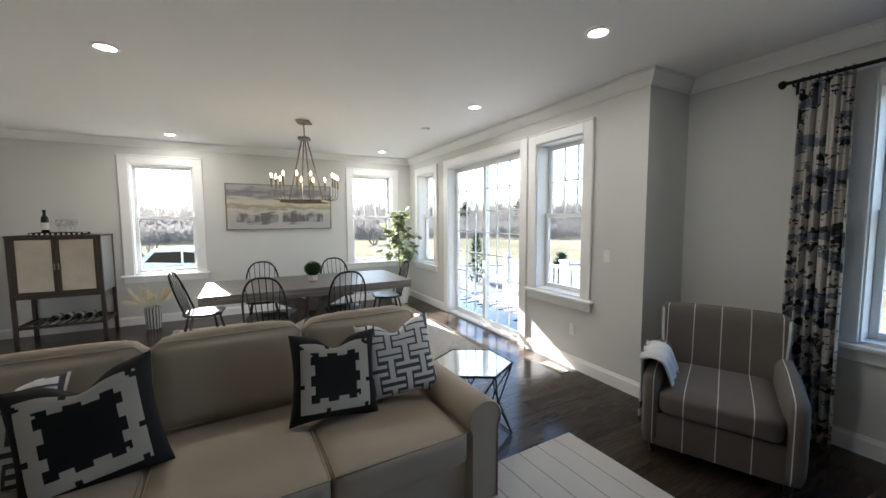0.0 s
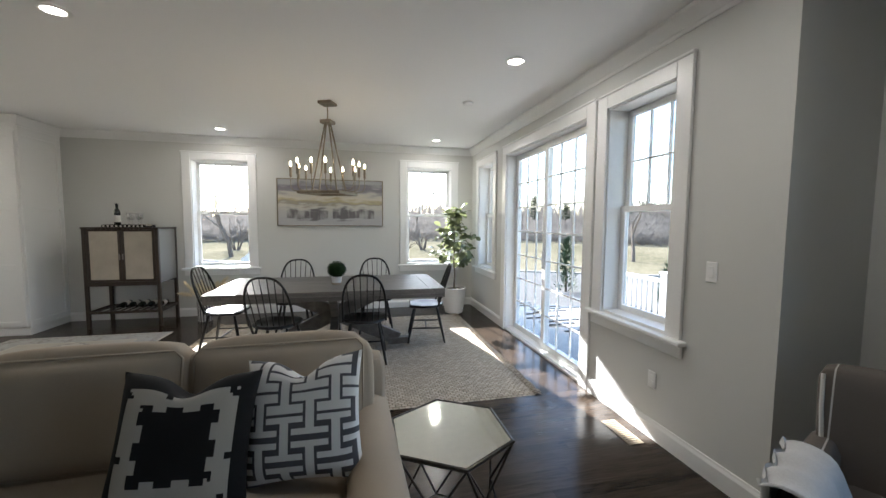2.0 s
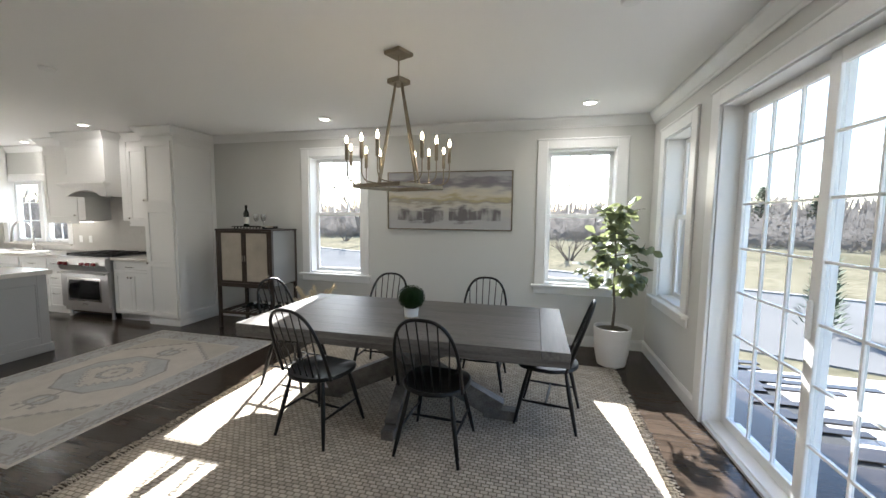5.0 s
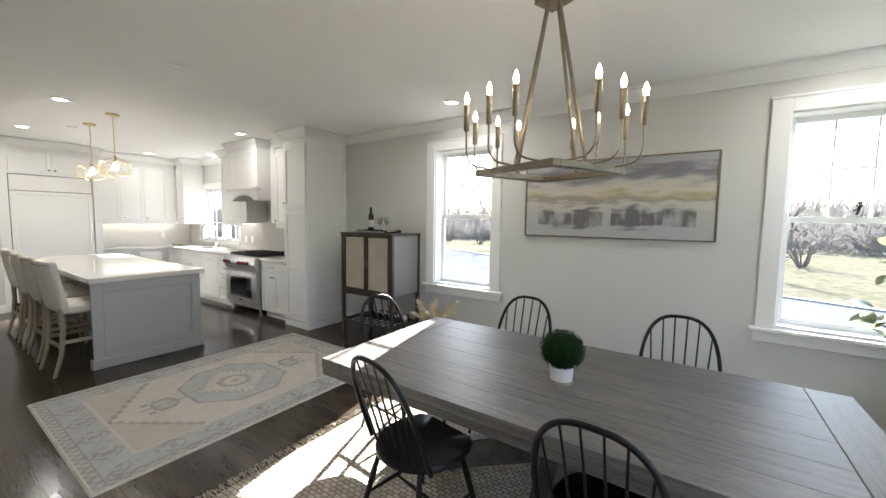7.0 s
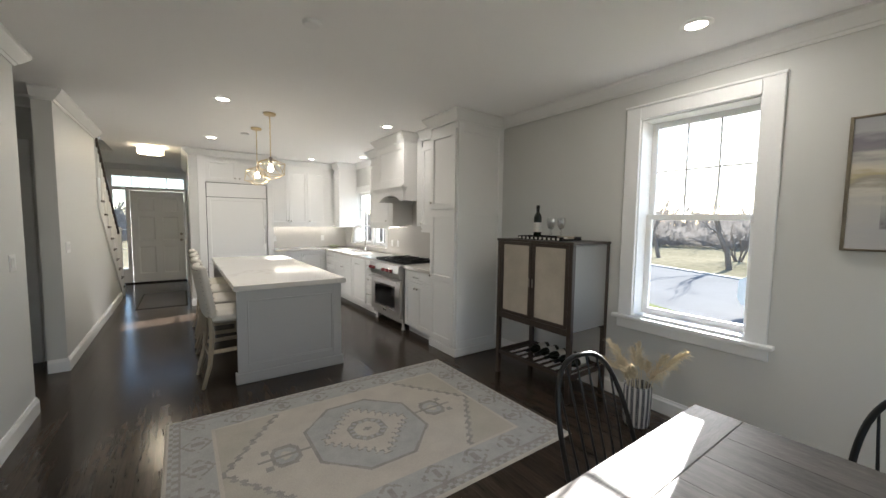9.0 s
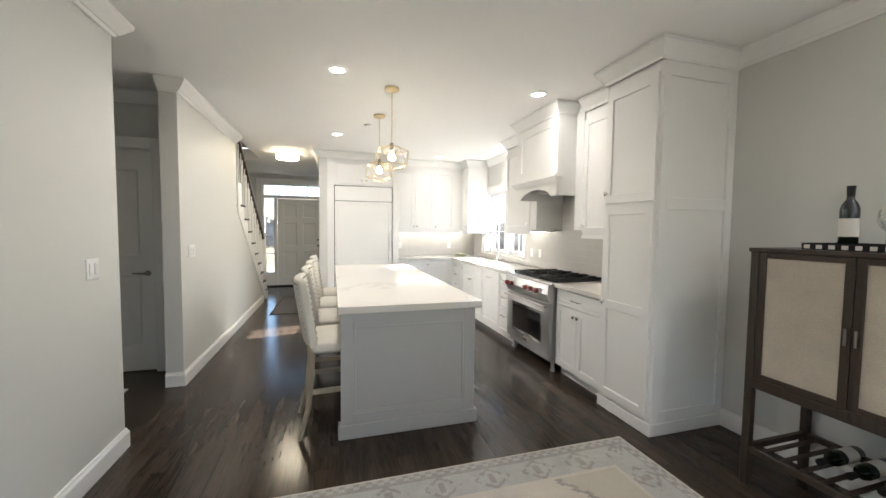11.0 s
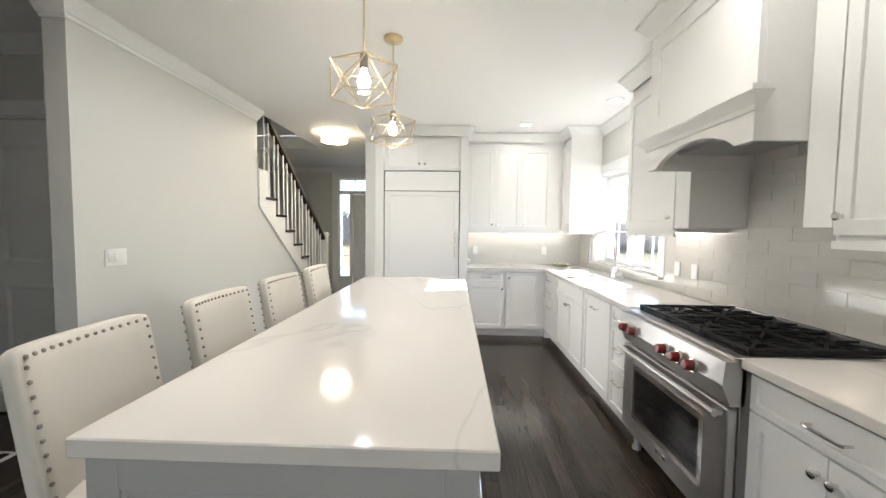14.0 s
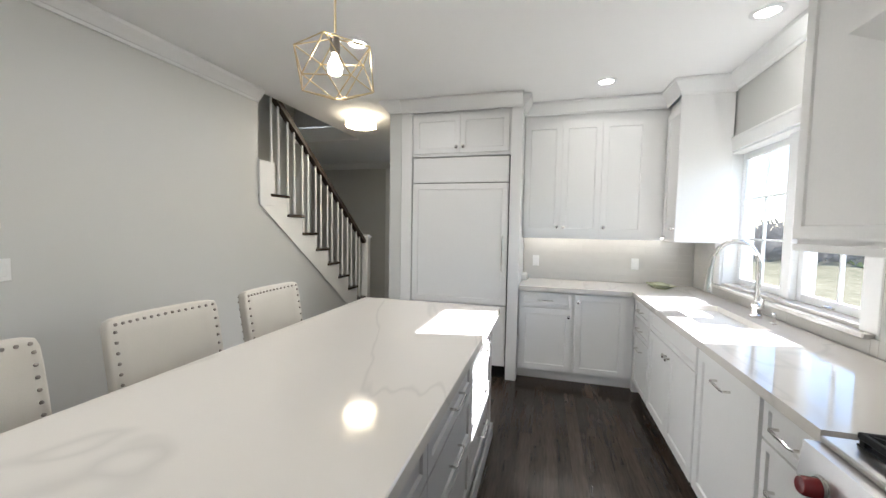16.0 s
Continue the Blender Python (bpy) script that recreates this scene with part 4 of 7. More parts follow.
part("window_trim", B().box((-0.33, -0.018, 0.26), (-0.30, -0.014, 0.605)).box((0.30, -0.018, 0.26), (0.33, -0.014, 0.605)).box((-0.30, -0.018, 0.575), (0.30, -0.014, 0.605)).box((-0.30, -0.018, 0.26), (0.30, -0.014, 0.29)), CHROME, d)
part("handle", B().tube([(-RW + 0.02, -0.055, 0.675), (RW - 0.02, -0.055, 0.675)], 0.014, 12).box((-RW + 0.03, -0.055, 0.662), (-RW + 0.055, -0.014, 0.688), 0.003).box((RW - 0.055, -0.055, 0.662), (RW - 0.03, -0.014, 0.688), 0.003), STEEL, d, "tubular steel handle", smooth=40)
part("badge", B().box((-0.05, -0.019, 0.205), (0.05, -0.015, 0.235), 0.002), CHROME, d)
pan = B().add([(-RW, -0.01, 0.715), (RW, -0.01, 0.715), (RW, 0.03, 0.715), (-RW, 0.03, 0.715), (-RW, -0.045, 0.80), (RW, -0.045, 0.80), (RW, -0.035, 0.90), (-RW, -0.035, 0.90), (RW, 0.05, 0.90), (-RW, 0.05, 0.90), (RW, 0.05, 0.715), (-RW, 0.05, 0.715)],
              [(0, 1, 5, 4), (4, 5, 6, 7), (7, 6, 8, 9), (0, 11, 10, 1), (1, 10, 8, 6, 5), (0, 4, 7, 9, 11), (11, 9, 8, 10)])
cp = part("control_panel", pan, STEEL, rg)
for x in (-0.38, -0.28, 0.05, 0.165, 0.28):
    kn = part("knob", B().lathe([(0.034, 0), (0.034, 0.006), (0.029, 0.008), (0.029, 0.014)], 20).xf(Matrix.Translation((x, -0.038, 0.815)) @ Matrix.Rotation(radians(84), 4, "X")), CHROME, cp, "steel bezel", smooth=40)
    part("dial", B().lathe([(0.026, 0.012), (0.024, 0.045), (0.020, 0.050), (0.001, 0.051)], 16).xf(Matrix.Translation((x, -0.038, 0.815)) @ Matrix.Rotation(radians(84), 4, "X")), RED, kn, "dark red knob", smooth=40)
part("cooktop", B().box((-RW, 0.0, 0.90), (RW, 0.69, 0.918), 0.004), STEEL, rg)
part("burner_tray", B().box((-RW + 0.03, 0.06, 0.918), (RW - 0.03, 0.645, 0.923), 0.002), IRON, rg, "black burner tray")
part("island_trim", B().box((-RW, 0.645, 0.918), (RW, 0.69, 0.955), 0.004), STEEL, rg)
for i in range(3):
    x0 = -RW + 0.035 + i * 0.3
    gt = B()
    for yy in (0.065, 0.362, 0.66):
        gt.box((x0, yy - 0.008, 0.938), (x0 + 0.297, yy + 0.008, 0.956), 0.003)
    for xx in (x0 + 0.008, x0 + 0.289):
        gt.box((xx - 0.008, 0.065, 0.938), (xx + 0.008, 0.66, 0.956), 0.003)
    for yc in (0.213, 0.511):
        xc = x0 + 0.148
        for k in range(4):
            a_ = math.pi / 4 + k * math.pi / 2
            gt.tube([(xc + 0.035 * math.cos(a_), yc + 0.035 * math.sin(a_), 0.950), (xc + 0.19 * math.cos(a_), yc + 0.19 * math.sin(a_), 0.948)], 0.007, 6)
        for dx, dy in ((1, 0), (-1, 0), (0, 1), (0, -1)):
            gt.tube([(xc + 0.04 * dx, yc + 0.04 * dy, 0.950), (xc + 0.145 * dx, yc + 0.145 * dy, 0.948)], 0.006, 6)
    for xx in (x0 + 0.01, x0 + 0.287):
        for yy in (0.07, 0.655):
            gt.box((xx - 0.008, yy - 0.008, 0.922), (xx + 0.008, yy + 0.008, 0.94))
    part("grate", gt, IRON, rg, "black cast iron grate")
    for yc in (0.213, 0.511):
        part("burner", B().lathe([(0.055, 0.923), (0.055, 0.931), (0.042, 0.933), (0.042, 0.942), (0.001, 0.943)], 18, (x0 + 0.148, yc, 0)), IRON, rg, smooth=40)

# island
isl = thing("kitchen_island", "grey panelled kitchen island on a moulded plinth", "island")
IX0, IX1, IY0, IY1 = -5.07, -2.145, 5.845, 6.815
part("body", B().box((IX0 + 0.02, 6.13, 0.0), (IX1 - 0.03, IY1 - 0.022, 0.868)), GREY, isl)
for xa, xb, f_ in ((IX1 - 0.03, IX1, 1), (IX0, IX0 + 0.03, -1)):
    for y0_, y1_ in ((IY0, IY0 + 0.085), (IY1 - 0.085, IY1)):
        part("stile", B().box((xa, y0_, 0), (xb, y1_, 0.868), 0.002), GREY, isl)
    for z0_, z1_ in ((0.775, 0.868), (0.0, 0.17)):
        part("rail", B().box((xa, IY0 + 0.085, z0_), (xb, IY1 - 0.085, z1_), 0.002), GREY, isl)
    part("end_panel", B().box((xa + 0.006, IY0 + 0.084, 0.169), (xb - 0.012, IY1 - 0.084, 0.776)), GREY, isl)
    fx = xb - 0.012 if f_ > 0 else xa - 0.003
    for yy0, yy1, z0_, z1_ in ((IY0 + 0.085, IY0 + 0.10, 0.17, 0.775), (IY1 - 0.10, IY1 - 0.085, 0.17, 0.775), (IY0 + 0.10, IY1 - 0.10, 0.17, 0.185), (IY0 + 0.10, IY1 - 0.10, 0.76, 0.775)):
        part("bead", B().box((fx, yy0, z0_), (fx + 0.009, yy1, z1_), 0.003), GREY, isl)
pl = B()
for a0, a1 in (((IX1, IY0 - 0.018, 0), (IX1 + 0.018, IY1 + 0.018, 0.10)), ((IX0 - 0.018, IY0 - 0.018, 0), (IX0, IY1 + 0.018, 0.10)), ((IX1 - 0.06, IY0 - 0.018, 0), (IX1, IY0, 0.10)), ((IX0, IY0 - 0.018, 0), (IX0 + 0.06, IY0, 0.10)), ((IX0, IY1, 0), (IX1, IY1 + 0.018, 0.10))):
    pl.box(a0, a1, 0.005)
part("plinth", pl, GREY, isl)
EASTWARD = Matrix(((-1, 0, 0, 0), (0, -1, 0, 0), (0, 0, 1, 0), (0, 0, 0, 1)))
for i in range(4):
    xa, xb = IX0 + 0.04 + i * 0.711, IX0 + 0.04 + (i + 1) * 0.711
    for z0_, z1_ in ((0.12, 0.40), (0.405, 0.66), (0.665, 0.86)):
        d = shaker(isl, "drawer", -xb, -xa, z0_, z1_, -IY1, GREY, 0.045)
        d.matrix_basis = EASTWARD
        pull(d, -(xa + xb) / 2, -IY1, (z0_ + z1_) / 2, 0.15)
solo("island_worktop", B().box((-5.11, 5.825, 0.869), (-2.118, 6.86, 0.92), 0.004), QUARTZ, "long white veined quartz island worktop", "countertop")

# ---- lamps ----
CANS = [(0.676, 5.064), (3.50, 3.38), (3.66, 5.076), (0.605, 8.03), (3.63, 8.00), (-2.74, 7.65), (-2.76, 5.84), (-4.90, 5.86), (-5.98, 7.60), (-5.11, 8.32)]


def downlight(x, y, watts):
    t = thing("downlight", "lit round recessed downlight in the white ceiling", "ceiling light", pose(x, y, H), group="recessed ceiling lights")
    part("trim_ring", B().lathe([(0.058, -0.002), (0.085, -0.002), (0.088, -0.006), (0.060, -0.012)], 28, caps=False), TRIM, t, smooth=40)
    part("lens", B().lathe([(0.058, -0.0035), (0.001, -0.0045)], 24), LENS, t, "glowing lens")
    lamp = bpy.data.lights.new("downlight_glow", "AREA")
    lamp.shape, lamp.size, lamp.energy, lamp.color, lamp.spread = "DISK", 0.11, watts, (1.0, 0.92, 0.80), radians(180)
    new("downlight_glow", lamp).matrix_world = pose(x, y, H - 0.016)


for i, c in enumerate(CANS):
    downlight(*c, (0.9, 0.6, 0.9, 0.8, 0.8, 0.45, 1.4, 1.4, 0.18, 0.3)[i])


# ---- dining ----
def dining_chair():
    t = thing("dining_chair", "black bow-back spindle dining chair with a saddle seat", "chair", group="chairs round the dining table")
    prof = []
    for k in range(28):
        a = 2 * math.pi * k / 28
        x, y = 0.225 * math.cos(a), 0.215 * math.sin(a)
        if y > 0:
            x *= 1.0 + 0.10 * (y / 0.215)
            y = 0.215 * min(1, (y / 0.215) * 1.35) * (0.97 + 0.03 * math.cos(a * 2))
        prof.append((x, y))
    s = B()
    n = len(prof)
    rings = [(0.90, 0.415), (1.0, 0.425), (1.0, 0.440), (0.96, 0.449), (0.5, 0.436)]
    vs = [(x * f, y * f, z) for f, z in rings for x, y in prof] + [(0, 0, 0.432)]
    fs = [(i * n + k, i * n + (k + 1) % n, (i + 1) * n + (k + 1) % n, (i + 1) * n + k) for i in range(len(rings) - 1) for k in range(n)]
    fs += [tuple(range(n - 1, -1, -1))] + [((len(rings) - 1) * n + k, (len(rings) - 1) * n + (k + 1) % n, len(vs) - 1) for k in range(n)]
    part("seat", s.add(vs, fs), BLACK, t, smooth=50)
    feet = {}
    for sx in (-1, 1):
        for sy in (-1, 1):
            top, bot = Vector((sx * 0.14, sy * 0.13, 0.42)), Vector((sx * 0.215, sy * 0.22, 0.0))
            feet[sx, sy] = (top, bot)
            part("leg", B().tube([top, top.lerp(bot, 0.35), top.lerp(bot, 0.7), bot], [0.011, 0.0165, 0.0145, 0.010], 8), BLACK, t, smooth=50)
    mids = []
    for sx in (-1, 1):
        p, q = (feet[sx, sy][0].lerp(feet[sx, sy][1], 0.58) for sy in (-1, 1))
        mids.append((p + q) / 2)
        part("stretcher", B().tube([p, (p + q) / 2, q], [0.007, 0.011, 0.007], 6), BLACK, t, smooth=50)
    part("stretcher", B().tube([mids[0], (mids[0] + mids[1]) / 2, mids[1]], [0.007, 0.011, 0.007], 6), BLACK, t, smooth=50)

    def hoop(a):
        c, s_ = math.cos(a), math.sin(a)
        z = 0.44 + 0.49 * max(0.0, s_) ** 0.62
        return Vector((0.215 * (abs(c) ** 0.72) * (1 if c > 0 else -1), -0.135 - 0.17 * (z - 0.44) / 0.49, z))
    part("bow", B().tube([hoop(math.pi * k / 32) for k in range(33)], 0.0115, 8), BLACK, t, smooth=50)
    for i in range(6):
        x = -0.135 + i * 0.054
        best = min((hoop(math.pi * k / 200) for k in range(20, 181)), key=lambda p: abs(p.x - x * 1.22))
        part("spindle", B().tube([(x, -0.155, 0.44), best], [0.0062, 0.0045], 6), BLACK, t, smooth=50)
    return t


chair = dining_chair()
chair.matrix_basis = pose(1.65, 6.20, 0.014, 0, 0, -10)
for m_ in (pose(2.51, 6.22, 0.014, 0, 0, -3), pose(1.655, 7.27, 0.014, 0, 0, 180), pose(2.665, 7.30, 0.014, 0, 0, 180), pose(0.99, 6.86, 0.014, 0, 0, -95), pose(3.26, 6.79, 0.014, 0, 0, 82)):
    copy_thing(chair, m_)

tb = thing("dining_table", "weathered grey wood trestle dining table with breadboard ends", "table", pose(2.18, 6.675, 0.012))
TX, TY, TZ = 1.17, 0.56, 0.745
pw = 2 * TY / 6
for i in range(6):
    part("plank", B().box((-TX + 0.171, -TY + i * pw + 0.0003, TZ - 0.05), (TX - 0.171, -TY + (i + 1) * pw - 0.0003, TZ), 0.0012), TABLEWOOD, tb)
ENDW = TABLEWOOD.copy()
for nd in ENDW.node_tree.nodes:
    if nd.bl_idname == "ShaderNodeMapping":
        nd.inputs["Scale"].default_value = (14, 1.0, 14)
for sx in (-1, 1):
    part("breadboard_end", B().box((sx * (TX - 0.17), -TY, TZ - 0.051), (sx * TX, TY, TZ + 0.0008), 0.003), ENDW, tb)
ap = B()
for sy in (-1, 1):
    ap.box((-TX + 0.002, sy * (TY - 0.004), TZ - 0.095), (TX - 0.002, sy * (TY - 0.05), TZ - 0.052), 0.003)
for sx in (-1, 1):
    ap.box((sx * (TX - 0.002), -TY + 0.052, TZ - 0.095), (sx * (TX - 0.05), TY - 0.052, TZ - 0.052), 0.003)
part("apron", ap, TABLEWOOD, tb)


def beam(p, q, w, d, side):
    p, q = Vector(p), Vector(q)
    u = (q - p).normalized()
    s_ = Vector(side)
    v = u.cross(s_).normalized()
    vs = [c + s_ * (i * d / 2) + v * (j * w / 2) for c in (p, q) for i, j in ((-1, -1), (1, -1), (1, 1), (-1, 1))]
    return B().add(vs, [(0, 1, 2, 3), (7, 6, 5, 4), (0, 4, 5, 1), (1, 5, 6, 2), (2, 6, 7, 3), (3, 7, 4, 0)])


LEGW = TABLEWOOD.copy()
for nd in LEGW.node_tree.nodes:
    if nd.bl_idname == "ShaderNodeMapping":
        nd.inputs["Scale"].default_value = (4, 10, 4)
for sx in (-1, 1):
    part("leg", beam((sx * -0.55, sx * 0.003, 0.655), (sx * 0.72, sx * 0.003, 0.055), 0.15, 0.085, (0, 1, 0)), LEGW, tb)
    part("foot", B().box((sx * 0.60, -0.045, 0.0), (sx * 0.86, 0.045, 0.075), 0.004), LEGW, tb)
for sy in (-1, 1):
    part("leg", beam((sy * 0.003, sy * -0.36, 0.655), (sy * 0.003, sy * 0.42, 0.05), 0.11, 0.085, (1, 0, 0)), LEGW, tb)
    part("foot", B().box((-0.045, sy * 0.34, 0.0), (0.045, sy * 0.52, 0.07), 0.004), LEGW, tb)
part("top_rail", B().box((-0.75, -0.07, 0.645), (0.75, 0.07, 0.692), 0.003).box((-0.07, -0.45, 0.646), (0.07, -0.07, 0.6915), 0.003).box((-0.07, 0.07, 0.646), (0.07, 0.45, 0.6915), 0.003), LEGW, tb)

# topiary
tp = thing("topiary", "clipped boxwood ball in a small whitewashed pot", "plant", pose(2.205, 6.60, 0.758))
part("pot", B().lathe([(0.048, 0), (0.052, 0.004), (0.056, 0.07), (0.058, 0.085), (0.052, 0.085), (0.05, 0.07)], 24), CERAMIC, tp, "whitewashed pot with a bare wooden foot", smooth=40)
part("pot_base", B().lathe([(0.053, 0.0), (0.0545, 0.018), (0.050, 0.019)], 24), OAK, tp)
rg_ = random.Random(3)
lf = B()
part("core", B().lathe([(0.02 + 0.075 * math.sin(math.pi * k / 10), 0.085 + 0.155 * (1 - math.cos(math.pi * k / 10)) / 2) for k in range(11)], 16), GRASSY, tp)
for _ in range(1500):
    z = rg_.uniform(-1, 1)
    a = rg_.uniform(0, 2 * math.pi)
    r = math.sqrt(1 - z * z)
    n = Vector((r * math.cos(a), r * math.sin(a), z))
    c = Vector((0, 0, 0.165)) + Vector((n.x * 0.104, n.y * 0.104, n.z * 0.092)) * rg_.uniform(0.90, 1.04)
    d1 = n.orthogonal().normalized()
    d1 = (d1 * math.cos(a * 7) + n.cross(d1) * math.sin(a * 7) + n * rg_.uniform(-0.3, 0.9)).normalized()
    d2 = d1.cross(n).normalized()
    l, w = rg_.uniform(0.010, 0.016), rg_.uniform(0.005, 0.008)
    lf.add([c - d1 * l * 0.5, c + d2 * w * 0.5 + n * 0.002, c + d1 * l * 0.5, c - d2 * w * 0.5 + n * 0.002], [(0, 1, 2, 3)])
tagged(part("leaves", lf, GRASSY, tp), kind="stuff")

# chandelier
ch = thing("chandelier", "aged gold square chandelier with twelve lit candle bulbs", "chandelier", pose(2.14, 6.49, 0, 0, 0, -23))
part("canopy", B().box((-0.075, -0.075, H - 0.028), (0.075, 0.075, H - 0.001), 0.004), AGED, ch)
part("stem", B().tube([(0, 0, H - 0.028), (0, 0, 2.53)], 0.006, 8), AGED, ch)
part("hub", B().box((-0.06, -0.06, 2.495), (0.06, 0.06, 2.53), 0.004), AGED, ch)
q = 0.215
for sx, sy in ((-1, 0), (1, 0), (0, -1), (0, 1)):
    part("rod", B().tube([(sx * 0.030, sy * 0.030, 2.50), (sx * (q - 0.015), sy * (q - 0.015), 1.775)], 0.0085, 8), AGED, ch, smooth=50)
fm = B()
for s_ in (-1, 1):
    fm.box((-q - 0.02, s_ * q - 0.02, 1.748), (q + 0.02, s_ * q + 0.02, 1.776), 0.003)
    fm.box((s_ * q - 0.02, -q + 0.02, 1.748), (s_ * q + 0.02, q - 0.02, 1.776), 0.003)
part("frame", fm, AGED, ch)
for side_ in range(4):
    R = Matrix.Rotation(side_ * math.pi / 2, 4, "Z")
    for k in (-1, 0, 1):
        x = k * 0.15
        pts = [(x, q - 0.01, 1.774), (x, q + 0.07, 1.779)] + [(x, q + 0.07 + 0.065 * math.sin(a), 1.844 - 0.065 * math.cos(a)) for a in [0.26 * j for j in range(1, 7)]] + [(x, q + 0.135, 1.94)]
        arm = part("arm", B().tube([R @ Vector(p) for p in pts], 0.0045, 6), AGED, ch, smooth=60)
        c = R @ Vector((x, q + 0.135, 0))
        part("candle_sleeve", B().lathe([(0.0105, 1.925), (0.0125, 1.93), (0.0125, 2.035), (0.008, 2.038)], 12, (c.x, c.y, 0)), AGED, arm, smooth=40)
        part("bulb", B().lathe([(0.006, 2.038), (0.0105, 2.053), (0.0105, 2.063), (0.005, 2.080), (0.001, 2.090)], 12, (c.x, c.y, 0)), BULB, arm, "lit flame-shaped bulb", smooth=60)

# painting
PAINT = mat("abstract_landscape_canvas", (0.5, 0.5, 0.5), 0.7, bump=0.3, fine=60, dist=0.002)
N_, L_, P_ = nodes_of(PAINT)
tc = N_.new("ShaderNodeTexCoord")
sp = N_.new("ShaderNodeSeparateXYZ")
L_.new(tc.outputs["Object"], sp.inputs[0])
mp = N_.new("ShaderNodeMapping")
mp.inputs["Scale"].default_value = (2.2, 1, 9)
L_.new(tc.outputs["Object"], mp.inputs[0])
ns = N_.new("ShaderNodeTexNoise")
ns.inputs["Scale"].default_value, ns.inputs["Detail"].default_value = 1.6, 6
L_.new(mp.outputs[0], ns.inputs["Vector"])
hgt = math_node(PAINT, "ADD", math_node(PAINT, "MULTIPLY", sp.outputs["Z"], 1 / 0.746), math_node(PAINT, "MULTIPLY", math_node(PAINT, "SUBTRACT", ns.outputs["Fac"], 0.5), 0.42))
ramp = N_.new("ShaderNodeValToRGB")
L_.new(hgt, ramp.inputs[0])
el = ramp.color_ramp.elements
el[0].position, el[0].color = 0.0, (0.46, 0.46, 0.45, 1)
el[1].position, el[1].color = 1.0, (0.40, 0.40, 0.42, 1)
for pos_, c in ((0.12, (0.45, 0.45, 0.46)), (0.36, (0.50, 0.49, 0.46)), (0.42, (0.58, 0.56, 0.50)), (0.48, (0.34, 0.31, 0.26)), (0.53, (0.46, 0.40, 0.24)), (0.60, (0.62, 0.58, 0.48)), (0.68, (0.52, 0.50, 0.46)), (0.76, (0.26, 0.25, 0.27)), (0.84, (0.22, 0.21, 0.24)), (0.93, (0.42, 0.42, 0.43))):
    e = el.new(pos_)
    e.color = (*c, 1)
n3 = N_.new("ShaderNodeTexNoise")
n3.inputs["Scale"].default_value, n3.inputs["Detail"].default_value = 4.5, 4
mp3 = N_.new("ShaderNodeMapping")
mp3.inputs["Scale"].default_value = (2.2, 1, 0.7)
L_.new(tc.outputs["Object"], mp3.inputs[0])
L_.new(mp3.outputs[0], n3.inputs["Vector"])
band = math_node(PAINT, "MINIMUM", math_node(PAINT, "MAXIMUM", math_node(PAINT, "MULTIPLY", math_node(PAINT, "SUBTRACT", 0.135, math_node(PAINT, "ABSOLUTE", math_node(PAINT, "SUBTRACT", hgt, 0.25))), 18.0), 0.0), 1.0)
gap = math_node(PAINT, "GREATER_THAN", math_node(PAINT, "ABSOLUTE", math_node(PAINT, "ADD", sp.outputs["X"], 0.02)), 0.035)
inner = math_node(PAINT, "LESS_THAN", math_node(PAINT, "ABSOLUTE", sp.outputs["X"]), 0.68)
rough_edge = math_node(PAINT, "MINIMUM", math_node(PAINT, "MAXIMUM", math_node(PAINT, "MULTIPLY", math_node(PAINT, "SUBTRACT", n3.outputs["Fac"], 0.36), 6.0), 0.0), 1.0)
fac = math_node(PAINT, "MULTIPLY", math_node(PAINT, "MULTIPLY", band, gap), math_node(PAINT, "MULTIPLY", inner, math_node(PAINT, "MULTIPLY_ADD", rough_edge, 0.72, 0.18)))
dark_n = N_.new("ShaderNodeMix")
dark_n.data_type = "RGBA"
dark_n.inputs["A"].default_value, dark_n.inputs["B"].default_value = (0.06, 0.055, 0.07, 1), (0.17, 0.15, 0.15, 1)
L_.new(n3.outputs["Fac"], dark_n.inputs["Factor"])
L_.new(mix_color(PAINT, fac, ramp.outputs["Color"], dark_n.outputs["Result"]), P_.inputs["Base Color"])
pt = thing("painting", "framed abstract landscape painting in grey and ochre", "painting", pose(2.025, NORTH, 1.386))
part("canvas", B().box((-0.805, -0.032, 0.012), (0.805, -0.012, 0.734)), PAINT, pt)
for a0, a1 in (((-0.822, -0.038, 0), (-0.806, -0.002, 0.746)), ((0.806, -0.038, 0), (0.822, -0.002, 0.746)), ((-0.806, -0.038, 0), (0.806, -0.002, 0.011)), ((-0.806, -0.038, 0.735), (0.806, -0.002, 0.746))):
    part("frame_rail", B().box(a0, a1, 0.0015), AGED, pt, "thin champagne frame rail")

# bar cabinet
CX0, CX1, CY0, CY1 = -1.09, -0.21, 8.055, 8.585
CANE = mat("woven_cane", (0.42, 0.375, 0.31), 0.7, vary=0.22, fine=260, coarse=5, bump=0.5, dist=0.001, stretch=(1, 1, 1))
bc = thing("bar_cabinet", "dark walnut bar cabinet with two cane doors and a wine shelf", "cabinet")
for x in (CX0, CX1 - 0.04):
    for y in (CY0, CY1 - 0.04):
        part("leg", B().box((x, y, 0), (x + 0.04, y + 0.04, 1.352), 0.003), CABWOOD, bc)
SIDEG = mat("silvery_stained_veneer", (0.20, 0.19, 0.178), 0.40, vary=0.06, fine=60, coarse=2, bump=0.02)
part("carcass", B().box((CX0 + 0.012, CY0 + 0.03, 0.61), (CX1 - 0.006, CY1 - 0.005, 1.335)), SIDEG, bc, "grey stained cabinet sides")
